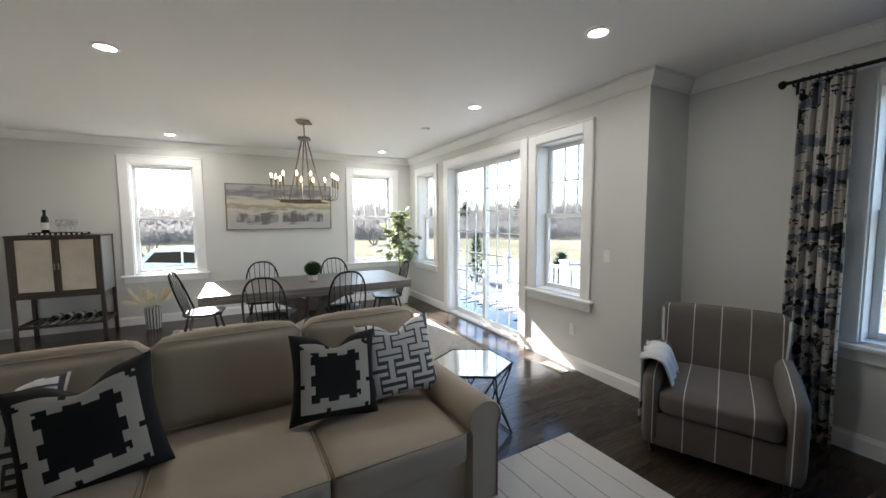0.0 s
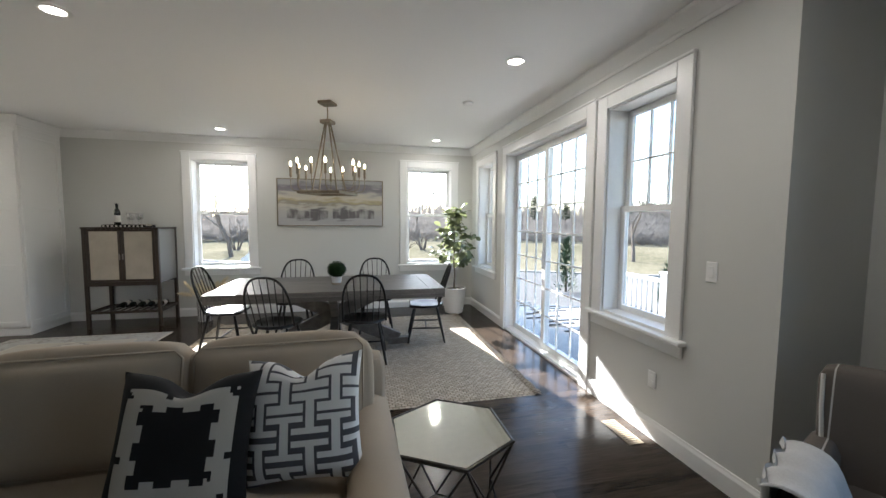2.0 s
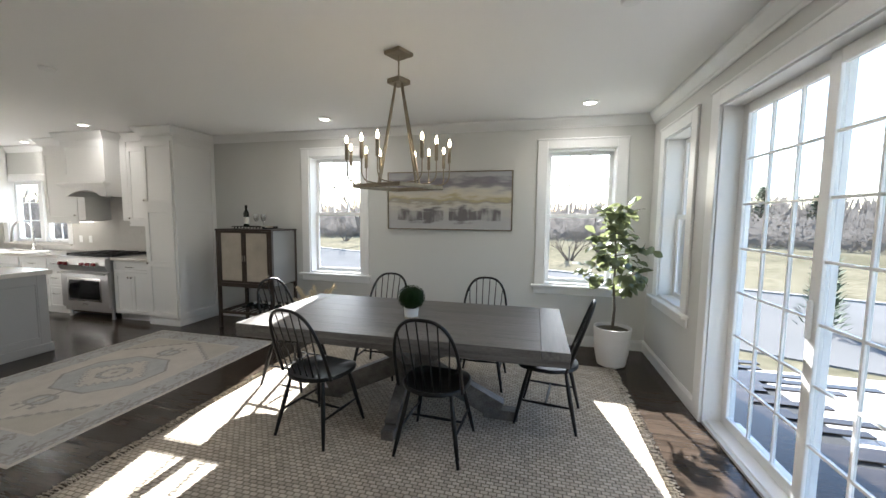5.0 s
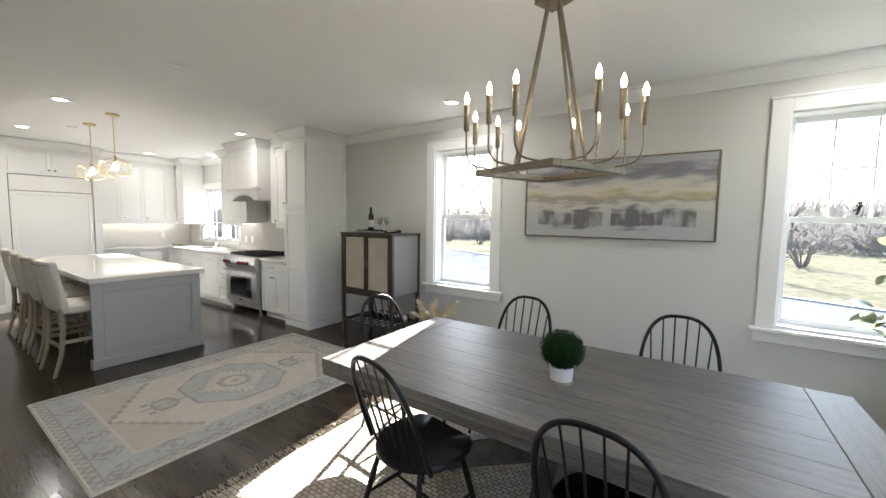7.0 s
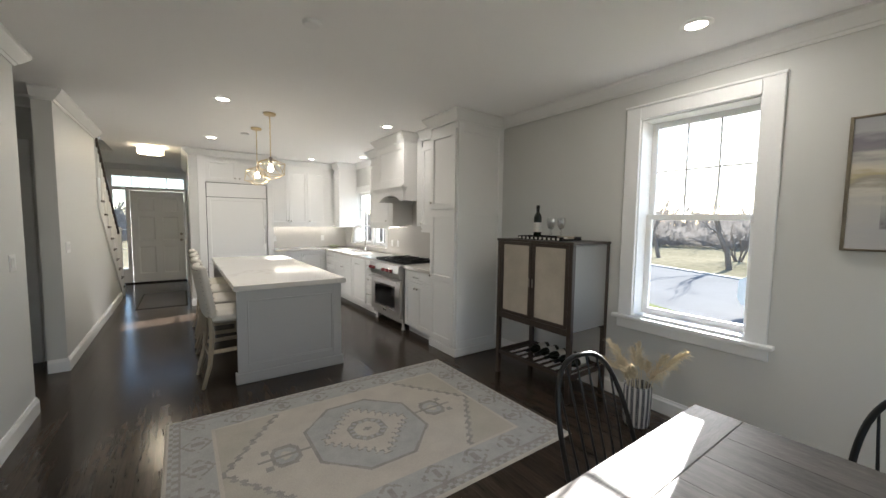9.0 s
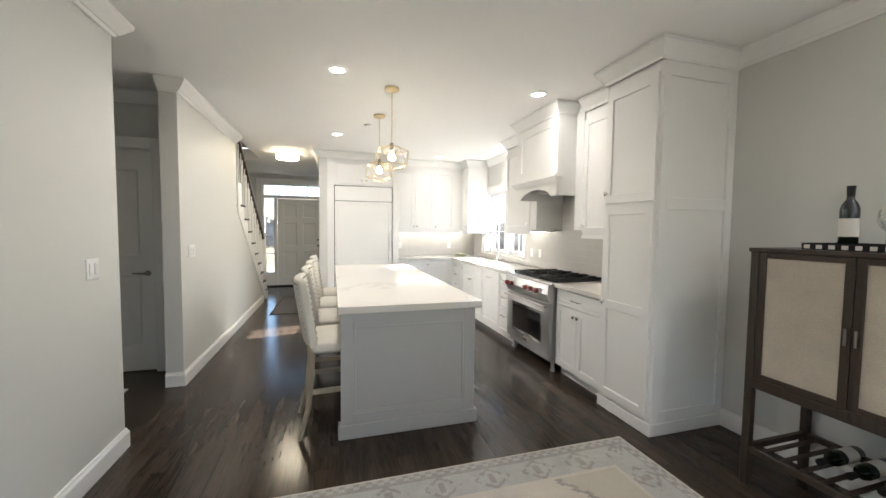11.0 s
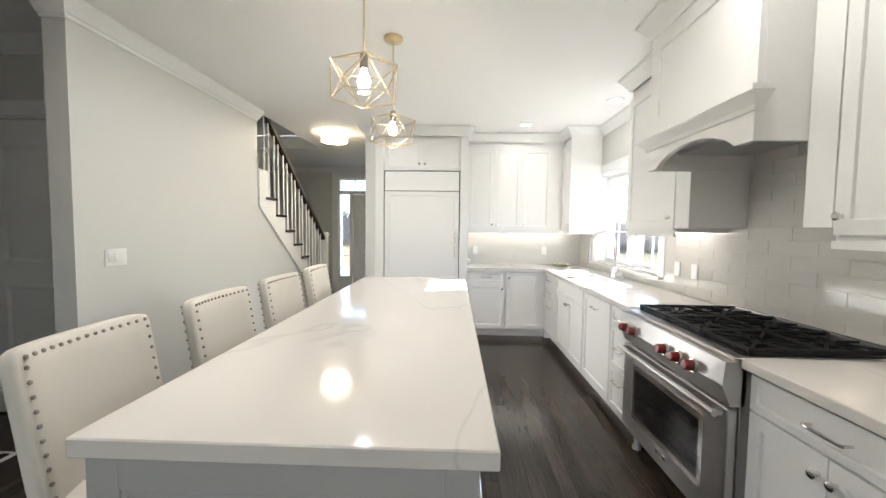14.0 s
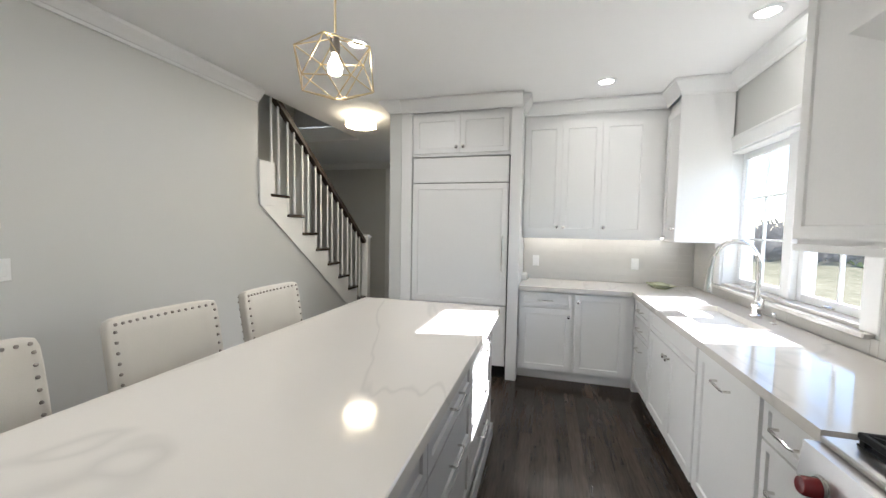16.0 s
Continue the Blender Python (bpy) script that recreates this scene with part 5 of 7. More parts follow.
part("top", B().box((CX0 - 0.008, CY0 - 0.008, 1.34), (CX1 + 0.008, CY1 + 0.002, 1.362), 0.004), CABWOOD, bc)
part("front_rail", B().box((CX0 + 0.04, CY0 + 0.002, 0.575), (CX1 - 0.04, CY0 + 0.03, 0.63), 0.002), CABWOOD, bc)
part("back_rail", B().box((CX0 + 0.04, CY1 - 0.03, 0.575), (CX1 - 0.04, CY1 - 0.002, 0.61), 0.002), CABWOOD, bc)
mx_ = (CX0 + CX1) / 2
for xa, xb, s_ in ((CX0 + 0.042, mx_ - 0.002, 1), (mx_ + 0.002, CX1 - 0.042, -1)):
    d = part("door", B().box((xa, CY0 + 0.004, 0.632), (xa + 0.035, CY0 + 0.028, 1.338), 0.002).box((xb - 0.035, CY0 + 0.004, 0.632), (xb, CY0 + 0.028, 1.338), 0.002).box((xa + 0.035, CY0 + 0.004, 0.632), (xb - 0.035, CY0 + 0.028, 0.662), 0.002).box((xa + 0.035, CY0 + 0.004, 1.308), (xb - 0.035, CY0 + 0.028, 1.338), 0.002), CABWOOD, bc)
    part("cane_panel", B().box((xa + 0.034, CY0 + 0.012, 0.661), (xb - 0.034, CY0 + 0.018, 1.309)), CANE, d, "pale woven cane panel")
    xk = xb - 0.017 if s_ > 0 else xa + 0.017
    part("handle", B().box((xk - 0.005, CY0 - 0.008, 0.93), (xk + 0.005, CY0 + 0.004, 1.01), 0.002), PEWTER, d)
for a0, a1 in (((CX0 + 0.04, CY0 + 0.005, 0.20), (CX1 - 0.04, CY0 + 0.03, 0.235)), ((CX0 + 0.04, CY1 - 0.03, 0.20), (CX1 - 0.04, CY1 - 0.005, 0.235)), ((CX0 + 0.005, CY0 + 0.04, 0.20), (CX0 + 0.03, CY1 - 0.04, 0.235)), ((CX1 - 0.03, CY0 + 0.04, 0.20), (CX1 - 0.005, CY1 - 0.04, 0.235))):
    part("shelf_rail", B().box(a0, a1, 0.002), CABWOOD, bc)
for i in range(9):
    x = CX0 + 0.09 + i * 0.088
    part("shelf_slat", B().box((x - 0.012, CY0 + 0.03, 0.215), (x + 0.012, CY1 - 0.03, 0.228), 0.002), CABWOOD, bc)
BOTTLE = mat("dark_green_glass", (0.008, 0.012, 0.008), 0.10, vary=0.1, bump=0.0, rough_vary=0.03)
PAPER = mat("paper_label", (0.70, 0.68, 0.63), 0.7, vary=0.05, bump=0.1)
PROF = [(0.034, 0), (0.037, 0.005), (0.037, 0.19), (0.030, 0.215), (0.015, 0.240), (0.014, 0.295), (0.0165, 0.297), (0.0165, 0.305), (0.001, 0.306)]


def bottle(name, label, at, group=""):
    t = thing(name, label, "bottle", at, group)
    part("glass", B().lathe(PROF, 18), BOTTLE, t, smooth=40)
    part("label", B().lathe([(0.0374, 0.05), (0.0376, 0.052), (0.0376, 0.140), (0.0374, 0.142)], 18), PAPER, t, "off-white label", smooth=40)
    part("foil", B().lathe([(0.0148, 0.25), (0.0172, 0.296), (0.0172, 0.306), (0.001, 0.3075)], 14), INK, t)
    return t


bt = bottle("wine_bottle", "dark wine bottle lying on the slatted cabinet shelf", pose(-0.805, 8.505, 0.266, 90, 0, 0), "bottles on the cabinet shelf")
for i in range(1, 5):
    copy_thing(bt, pose(-0.805 + i * 0.115, 8.505, 0.266, 90, 0, 0))
bottle("wine_bottle", "dark wine bottle with a pale label on a tray", pose(-0.805, 8.305, 1.381))
tr = thing("tray", "black and white inlaid rectangular serving tray", "tray", pose(-0.665, 8.305, 1.362))
part("base", B().box((-0.25, -0.15, 0), (0.25, 0.15, 0.012), 0.003), INK, tr)
for a0, a1 in (((-0.25, -0.15, 0.012), (0.25, -0.138, 0.035)), ((-0.25, 0.138, 0.012), (0.25, 0.15, 0.035)), ((-0.25, -0.138, 0.012), (-0.238, 0.138, 0.035)), ((0.238, -0.138, 0.012), (0.25, 0.138, 0.035))):
    rim = part("rim", B().box(a0, a1, 0.002), INK, tr)
for i in range(10):
    x = -0.225 + i * 0.05
    part("inlay", B().box((x - 0.012, -0.1525, 0.006), (x + 0.012, -0.150, 0.026)), PAPER, tr, "white inlay")
CLEAR = GLASS.copy()
CLEAR.name = "clear_glass"
c_mix = CLEAR.node_tree.nodes["Mix Shader"]
CLEAR.node_tree.links.remove(c_mix.inputs[0].links[0])
c_mix.inputs[0].default_value = 0.22
CLEAR.node_tree.nodes["Transparent BSDF"].inputs["Color"].default_value = (1, 1, 1, 1)
WG = [(0.032, 0.0), (0.032, 0.003), (0.005, 0.008), (0.004, 0.075), (0.02, 0.09), (0.036, 0.125), (0.034, 0.165), (0.030, 0.185), (0.029, 0.185), (0.033, 0.165), (0.035, 0.125), (0.019, 0.092), (0.001, 0.08)]
wg = solo("wine_glass", B().lathe(WG, 20), CLEAR, "clear stemmed wine glass on the tray", "glass", pose(-0.685, 8.345, 1.381), "glasses on the tray", smooth=60)
for p in ((-0.585, 8.375), (-0.605, 8.265), (-0.525, 8.305)):
    copy_thing(wg, pose(p[0], p[1], 1.381))
bk = thing("book", "small stacked pale book lying on the tray", "book", pose(-0.445, 8.265, 1.381, 0, 0, 12))
part("cover", B().box((-0.05, -0.07, 0), (0.05, 0.07, 0.022), 0.002), OAK, bk)
part("pages", B().box((-0.047, -0.072, 0.004), (0.047, 0.068, 0.018)), PAPER, bk)

# floor vase with dried grass
WOVEN = mat("striped_weave", (0.55, 0.54, 0.52), 0.8, vary=0.1, fine=120, bump=0.4, dist=0.002)
N_, L_, P_ = nodes_of(WOVEN)
tcv = N_.new("ShaderNodeTexCoord")
spv = N_.new("ShaderNodeSeparateXYZ")
L_.new(tcv.outputs["Object"], spv.inputs[0])
ang = math_node(WOVEN, "ARCTAN2", spv.outputs["Y"], spv.outputs["X"])
st1 = math_node(WOVEN, "LESS_THAN", math_node(WOVEN, "FRACT", math_node(WOVEN, "MULTIPLY", ang, 16 / (2 * math.pi))), 0.60)
st2 = math_node(WOVEN, "GREATER_THAN", math_node(WOVEN, "FRACT", math_node(WOVEN, "MULTIPLY", spv.outputs["Z"], 60)), 0.2)
L_.new(mix_color(WOVEN, math_node(WOVEN, "MULTIPLY", st1, st2), (0.60, 0.59, 0.57), (0.022, 0.026, 0.045)), P_.inputs["Base Color"])
vs_ = thing("floor_vase", "dark and white striped woven vase with dried pampas grass", "vase", pose(0.25, 8.27, 0))
part("vase", B().lathe([(0.085, 0), (0.09, 0.01), (0.098, 0.15), (0.10, 0.30), (0.095, 0.31), (0.088, 0.30), (0.085, 0.05)], 32), WOVEN, vs_, smooth=40)
STRAW = mat("dried_straw", (0.72, 0.63, 0.46), 0.9, vary=0.3, fine=80, bump=0.2)
rg_ = random.Random(9)
for i in range(18):
    a = i * 2.4 + rg_.uniform(-0.4, 0.4)
    sprd = (0.28 if i % 3 else 0.14) * rg_.uniform(0.75, 1.1)
    top = Vector((sprd * math.cos(a) * 1.1, sprd * math.sin(a) * 0.75 - 0.03, rg_.uniform(0.40, 0.62)))
    p0 = Vector((0.04 * math.cos(a), 0.04 * math.sin(a), 0.05))
    knee = Vector((p0.x * 2.0, p0.y * 2.0, 0.34)).lerp(top, 0.15)
    stem = B().tube([p0, knee, top], [0.002, 0.0018, 0.001], 5)
    plume = B()
    axis = (top - knee).normalized()
    for k in range(230):
        u = rg_.uniform(0.25, 1.0)
        c = knee.lerp(top, u)
        dv = (axis * rg_.uniform(0.6, 1.5) + Vector((rg_.gauss(0, 0.26), rg_.gauss(0, 0.26), rg_.gauss(0.0, 0.26)))).normalized()
        w = dv.orthogonal().normalized() * 0.0017
        ln = rg_.uniform(0.05, 0.13) * (1.15 - 0.5 * u)
        mid = c + dv * ln * 0.6
        tip = c + dv * ln + Vector((0, 0, -0.25 * ln))
        plume.add([c - w, c + w, mid + w, tip, mid - w], [(0, 1, 2, 3, 4)])
    s_ = part("stem", stem, STRAW, vs_)
    tagged(part("plume", plume, STRAW, s_), kind="stuff")

# fig tree
fg = thing("fig_tree", "potted fiddle-leaf fig in a white ceramic planter", "plant", pose(3.95, 8.07, 0))
part("planter", B().lathe([(0.12, 0), (0.14, 0.01), (0.168, 0.15), (0.185, 0.38), (0.187, 0.41), (0.175, 0.41), (0.17, 0.37)], 36), CERAMIC, fg, smooth=40)
part("soil", B().lathe([(0.176, 0.375), (0.12, 0.39), (0.001, 0.395)], 24), SOIL, fg, "mossy soil")
trunk = [(0, 0, 0.38), (0.01, 0.0, 0.6), (-0.005, 0.01, 0.85), (0.0, 0.0, 1.15), (-0.02, 0, 1.45), (-0.01, 0, 1.62)]
part("trunk", B().tube(trunk, [0.016, 0.014, 0.012, 0.010, 0.007, 0.004], 8), BARK, fg, smooth=60)


def leaf_mesh():
    b = B()
    n = 8

    def at_(u, v):
        w = math.sin(math.pi * min(1, u * 0.93 + 0.05)) ** 0.75 * (0.55 + 0.55 * u) * 0.40
        x = (v - 0.5) * 2 * w
        return Vector((x, u, 0.10 * math.sin(u * 2.6) - 0.18 * u * u + 0.25 * abs(v - 0.5) * w + 0.025 * math.sin(u * 22) * abs(v - 0.5)))
    return b.grid(n, 4, at_).mesh("leaf", LEAF, 60)


leafm = leaf_mesh()
rg_ = random.Random(21)
branches = []
for i in range(11):
    z = 0.78 + 0.077 * i
    a = i * 2.4 + 0.4
    r = (0.33 if i < 7 else 0.19) * rg_.uniform(0.7, 1.2)
    p0 = Vector((0, 0, z))
    p1 = Vector((r * math.cos(a), r * math.sin(a), z + 0.10))
    if p1.x > 0.30:
        p1.x = 0.30
    if p1.y > 0.28:
        p1.y = 0.28
    branches.append((p0, p1))
    part("branch", B().tube([p0, p0.lerp(p1, 0.5) + Vector((0, 0, -0.01)), p1], [0.006, 0.005, 0.003], 6), BARK, fg, smooth=60)
branches.append((Vector((0, 0, 1.3)), Vector((-0.01, 0, 1.62))))
for p0, p1 in branches:
    for k in range(20):
        u = 0.25 + 0.75 * k / 19
        c = p0.lerp(p1, u)
        a = k * 2.4 + rg_.uniform(-0.6, 0.6) + math.atan2(p1.y, p1.x)
        s_ = rg_.uniform(0.085, 0.155)
        c = c + Vector((rg_.gauss(0, 0.02), rg_.gauss(0, 0.02), rg_.gauss(0, 0.05)))
        dirv = Vector((math.cos(a), math.sin(a), rg_.uniform(-0.9, 0.9))).normalized()
        tip = c + dirv * s_
        if tip.x > 0.40:
            dirv.x = -abs(dirv.x)
        if tip.y > 0.36:
            dirv.y = -abs(dirv.y)
        up = (Vector((0, 0, 1)) + Vector((rg_.gauss(0, 0.7), rg_.gauss(0, 0.7), 0))).normalized()
        xx = dirv.cross(up).normalized()
        zz = xx.cross(dirv)
        ob = new("leaf", leafm)
        ob.parent = fg
        ob.matrix_basis = Matrix(((xx.x * s_, dirv.x * s_, zz.x * s_, c.x), (xx.y * s_, dirv.y * s_, zz.y * s_, c.y), (xx.z * s_, dirv.z * s_, zz.z * s_, c.z), (0, 0, 0, 1)))

# jute rug
JUTE = mat("chunky_jute", (0.34, 0.30, 0.245), 0.95, vary=0.25, fine=55, coarse=2, bump=0.5, dist=0.006)
N_, L_, P_ = nodes_of(JUTE)
tcj = N_.new("ShaderNodeTexCoord")
mpj = N_.new("ShaderNodeMapping")
mpj.inputs["Scale"].default_value = (19, 29, 1)
L_.new(tcj.outputs["Object"], mpj.inputs[0])
br = N_.new("ShaderNodeTexBrick")
br.inputs["Scale"].default_value, br.inputs["Mortar Size"].default_value, br.inputs["Mortar Smooth"].default_value = 1.0, 0.10, 1.0
br.inputs["Brick Width"].default_value, br.inputs["Row Height"].default_value = 0.9, 0.8
br.inputs["Color1"].default_value, br.inputs["Color2"].default_value, br.inputs["Mortar"].default_value = (0.42, 0.365, 0.29, 1), (0.60, 0.535, 0.435, 1), (0.13, 0.11, 0.08, 1)
L_.new(mpj.outputs[0], br.inputs["Vector"])
L_.new(br.outputs["Color"], P_.inputs["Base Color"])
bj = N_.new("ShaderNodeBump")
bj.inputs["Strength"].default_value, bj.inputs["Distance"].default_value, bj.invert = 0.9, 0.008, True
L_.new(br.outputs["Fac"], bj.inputs["Height"])
L_.new(bj.outputs["Normal"], P_.inputs["Normal"])
JX0, JX1, JY0, JY1 = 0.59, 3.91, 5.09, 7.95
jr = thing("jute_rug", "chunky woven natural jute rug with tasselled ends", "rug", pose(2.25, 6.52, 0.001))
hx, hy = (JX1 - JX0) / 2, (JY1 - JY0) / 2
rg_ = random.Random(4)
part("weave", B().grid(60, 60, lambda u, v: (-hx + 2 * hx * u, -hy + 2 * hy * v, 0.011 if 0 < u < 1 and 0 < v < 1 else 0.0)), JUTE, jr)
fr_ = B()
for s_ in (-1, 1):
    for k in range(150):
        y = -hy + 2 * hy * (k + 0.5) / 150
        x = s_ * hx
        for j in range(2):
            ln = rg_.uniform(0.04, 0.075)
            fr_.tube([(x - s_ * 0.01, y, 0.009), (x + s_ * ln * 0.5, y + rg_.gauss(0, 0.008), 0.012), (x + s_ * ln, y + rg_.gauss(0, 0.016), 0.003)], [0.005, 0.004, 0.003], 4)
tagged(part("fringe", fr_, JUTE, jr), kind="stuff")

# patterned rug
PALE = mat("faded_cream_wool", (0.50, 0.465, 0.41), 0.95, vary=0.16, fine=160, coarse=5, bump=0.4, dist=0.002)
SLATE = mat("faded_slate_wool", (0.375, 0.375, 0.365), 0.95, vary=0.16, fine=160, coarse=9, bump=0.4, dist=0.002, second=(0.47, 0.465, 0.45))
TAUPE = mat("faded_taupe_wool", (0.28, 0.262, 0.245), 0.95, vary=0.25, fine=160, coarse=9, bump=0.4, dist=0.002, second=(0.40, 0.38, 0.35))
SAND = mat("faded_sand_wool", (0.44, 0.41, 0.35), 0.95, vary=0.14, fine=160, coarse=5, bump=0.4, dist=0.002)
RX, RY = 0.868, 1.205       # half sizes


def rug_pattern(x, y):
    """0 cream, 1 slate, 2 taupe, 3 sand"""
    dx, dy = RX - abs(x), RY - abs(y)
    d = min(dx, dy)
    along = y if dx < dy else x
    if d < 0.02:
        return 0
    if d < 0.075:
        return 2 if (math.floor(along / 0.035) % 2 == 0) == (d < 0.05) else 1
    if d < 0.09:
        return 2
    if d < 0.27:
        k = math.floor(along / 0.30)
        u = along / 0.30 - k - 0.5
        v = (d - 0.18) / 0.09
        if abs(abs(u) * 3 + abs(v) * 1.1 - 1.0) < 0.16 and (math.floor((u * 0.3 + 10) / 0.025) % 2 == 0 or abs(v) > 0.5):
            return 2
        if abs(u) < 0.07 and abs(v) < 0.45:
            return 2
        return 1
    if d < 0.285:
        return 0
    ix, iy = RX - 0.285, RY - 0.285
    h = abs(y) / iy + abs(x) / ix * 0.45
    edge = 1.02 - h
    step_ = 0.022 * (math.floor(abs(x) / 0.035) % 2)
    if edge < 0 + step_:
        return 3
    if edge < 0.04 + step_:
        return 2
    # medallion
    oct_ = max(abs(x) / 0.44, abs(y) / 0.40, (abs(x) + abs(y)) / 0.60)
    if oct_ < 1:
        if oct_ > 0.95:
            return 2
        k = (abs(x) - abs(y) + 5) / 0.085
        s = abs(x) / 0.36 + abs(y) / 0.34
        tooth = 0.20 * (1 - abs((k % 1) * 2 - 1)) + (0.08 if k % 1 > 0.55 else 0)
        if s > 0.84 + tooth:
            return 1
        if s > 0.77 + tooth:
            return 2
        sq = max(abs(x), abs(y) * 1.05, (abs(x) + abs(y)) * 0.68)
        if 0.088 < sq < 0.098 or 0.128 < sq < 0.138:
            return 2
        if 0.098 <= sq <= 0.128:
            return 2 if math.floor((math.atan2(y, x) + 4) / 0.21) % 2 else 1
        if abs(x) / 0.03 + abs(y) / 0.035 < 1:
            return 2
        return 0
    # pendants
    py = abs(y) - 0.56
    pd = max(abs(x) / 0.12, abs(py) / 0.09, (abs(x) / 0.12 + abs(py) / 0.09) / 1.5)
    if 0.72 < pd < 1.0 or (abs(x) < 0.015 and abs(py) < 0.16) or (abs(abs(x) - 0.09) < 0.02 and abs(py - 0.11) < 0.02):
        return 2
    if pd <= 0.72:
        return 1 if pd > 0.35 else 0
    return 0


pr = solo("patterned_rug", B().grid(150, 216, lambda u, v: (-RX + 2 * RX * u, -RY + 2 * RY * v, 0.008 if 0 < u < 1 and 0 < v < 1 else 0.0), lambda u, v: rug_pattern(-RX + 2 * RX * u, -RY + 2 * RY * v)),
          [PALE, SLATE, TAUPE, SAND], "faded cream and slate medallion rug on dark boards", "rug", pose(-0.80, 6.525, 0.001))


# ---- living room ----
def cushion_block(x0, x1, y0, y1, z0, z1, r=0.05, puff=0.02, n=14):
    """A soft box: rounded edges and slightly domed faces."""
    b = B()
    b.weld = True
    c = Vector(((x0 + x1) / 2, (y0 + y1) / 2, (z0 + z1) / 2))
    h = Vector(((x1 - x0) / 2, (y1 - y0) / 2, (z1 - z0) / 2))
    r = min(r, min(h) * 0.95)
    for ax in range(3):
        u_, w_ = [d for d in range(3) if d != ax]
        for s_ in (-1, 1):
            def at_(u, v, ax=ax, u_=u_, w_=w_, s_=s_):
                p = [0.0, 0.0, 0.0]
                p[ax], p[u_], p[w_] = s_ * h[ax], (2 * u - 1) * h[u_], (2 * v - 1) * h[w_]
                q = Vector([max(-h[k] + r, min(h[k] - r, p[k])) for k in range(3)])
                d = Vector(p) - q
                out = q + (d.normalized() * r if d.length > 1e-6 else d)
                dome = (1 - (2 * u - 1) ** 4) * (1 - (2 * v - 1) ** 4)
                out[ax] += s_ * puff * dome
                return c + out
            b.grid(n, n, at_)
    return b


def piping(loop, material, parent, r=0.005):
    part("piping", B().tube(loop, r, 6, closed=True), material, parent, smooth=60)


sofa = thing("sofa", "beige linen three-seat sofa with rolled arms", "sofa", pose(1.385, 3.715, 0, 0, 0, 2))
SOX = 1.23
part("base", cushion_block(-SOX + 0.12, SOX - 0.12, -0.50, 0.44, 0.06, 0.30, 0.03, 0.0, 6), SOFAC, sofa, smooth=50)
part("back_frame", cushion_block(-SOX + 0.02, SOX - 0.02, 0.33, 0.55, 0.10, 0.80, 0.08, 0.0, 10), SOFAC, sofa, smooth=50)
CW = (2 * 1.02) / 3
BW_ = (2 * 1.115) / 3
for i in range(3):
    x0 = -1.02 + i * CW
    xb0 = -1.115 + i * BW_
    cu = part("seat_cushion", cushion_block(x0 + 0.003, x0 + CW - 0.003, -0.56, 0.22, 0.30, 0.475, 0.035, 0.012), SOFAC, sofa, smooth=60)
    piping([(x0 + 0.012, -0.553, 0.465), (x0 + CW - 0.012, -0.553, 0.465), (x0 + CW - 0.012, 0.20, 0.468), (x0 + 0.012, 0.20, 0.468)], SOFAC, cu)
    bcu = cushion_block(xb0 + 0.004, xb0 + BW_ - 0.004, -0.085, 0.085, -0.23, 0.23, 0.06, 0.035).xf(Matrix.Translation((0, 0.31, 0.68)) @ Matrix.Rotation(radians(-12), 4, "X"))
    bk_ = part("back_cushion", bcu, SOFAC, sofa, smooth=60)
    lp = [Matrix.Translation((0, 0.31, 0.68)) @ Matrix.Rotation(radians(-12), 4, "X") @ Vector(p) for p in ((xb0 + 0.03, -0.075, -0.21), (xb0 + BW_ - 0.03, -0.075, -0.21), (xb0 + BW_ - 0.02, -0.075, 0.19), (xb0 + BW_ - 0.05, -0.075, 0.222), (xb0 + 0.05, -0.075, 0.222), (xb0 + 0.02, -0.075, 0.19))]
    piping(lp, SOFAC, bk_)
for s_ in (-1, 1):
    prof = [(0.105 * math.cos(a), 0.095 * math.sin(a)) for a in [radians(-35 + 250 * k / 18) for k in range(19)]] + [(-0.085, -0.10), (-0.085, -0.45), (0.085, -0.45), (0.085, -0.10)]
    n = len(prof)
    xc = s_ * (SOX - 0.11)
    ys = [-0.55, -0.535, -0.40, 0.0, 0.40, 0.52]
    sc = [0.90, 1.0, 1.0, 1.0, 1.0, 0.95]
    vs = [(xc + px * f, y, 0.51 + pz * (f if pz > 0 else 1)) for y, f in zip(ys, sc) for px, pz in prof]
    fs = [(i * n + k, i * n + (k + 1) % n, (i + 1) * n + (k + 1) % n, (i + 1) * n + k) for i in range(len(ys) - 1) for k in range(n)] + [tuple(range(n)), tuple((len(ys) - 1) * n + k for k in range(n))]
    am = part("arm", B().add(vs, fs), SOFAC, sofa, smooth=50)
    piping([(xc + px * 0.93, -0.553, 0.51 + pz * (0.93 if pz > 0 else 1)) for px, pz in prof], SOFAC, am)
for sx in (-1, 1):
    for y in (-0.46, 0.42):
        part("foot", B().lathe([(0.02, 0), (0.028, 0.06), (0.03, 0.07)], 12, (sx * (SOX - 0.15), y, 0)), BLACK, sofa, "dark turned foot")


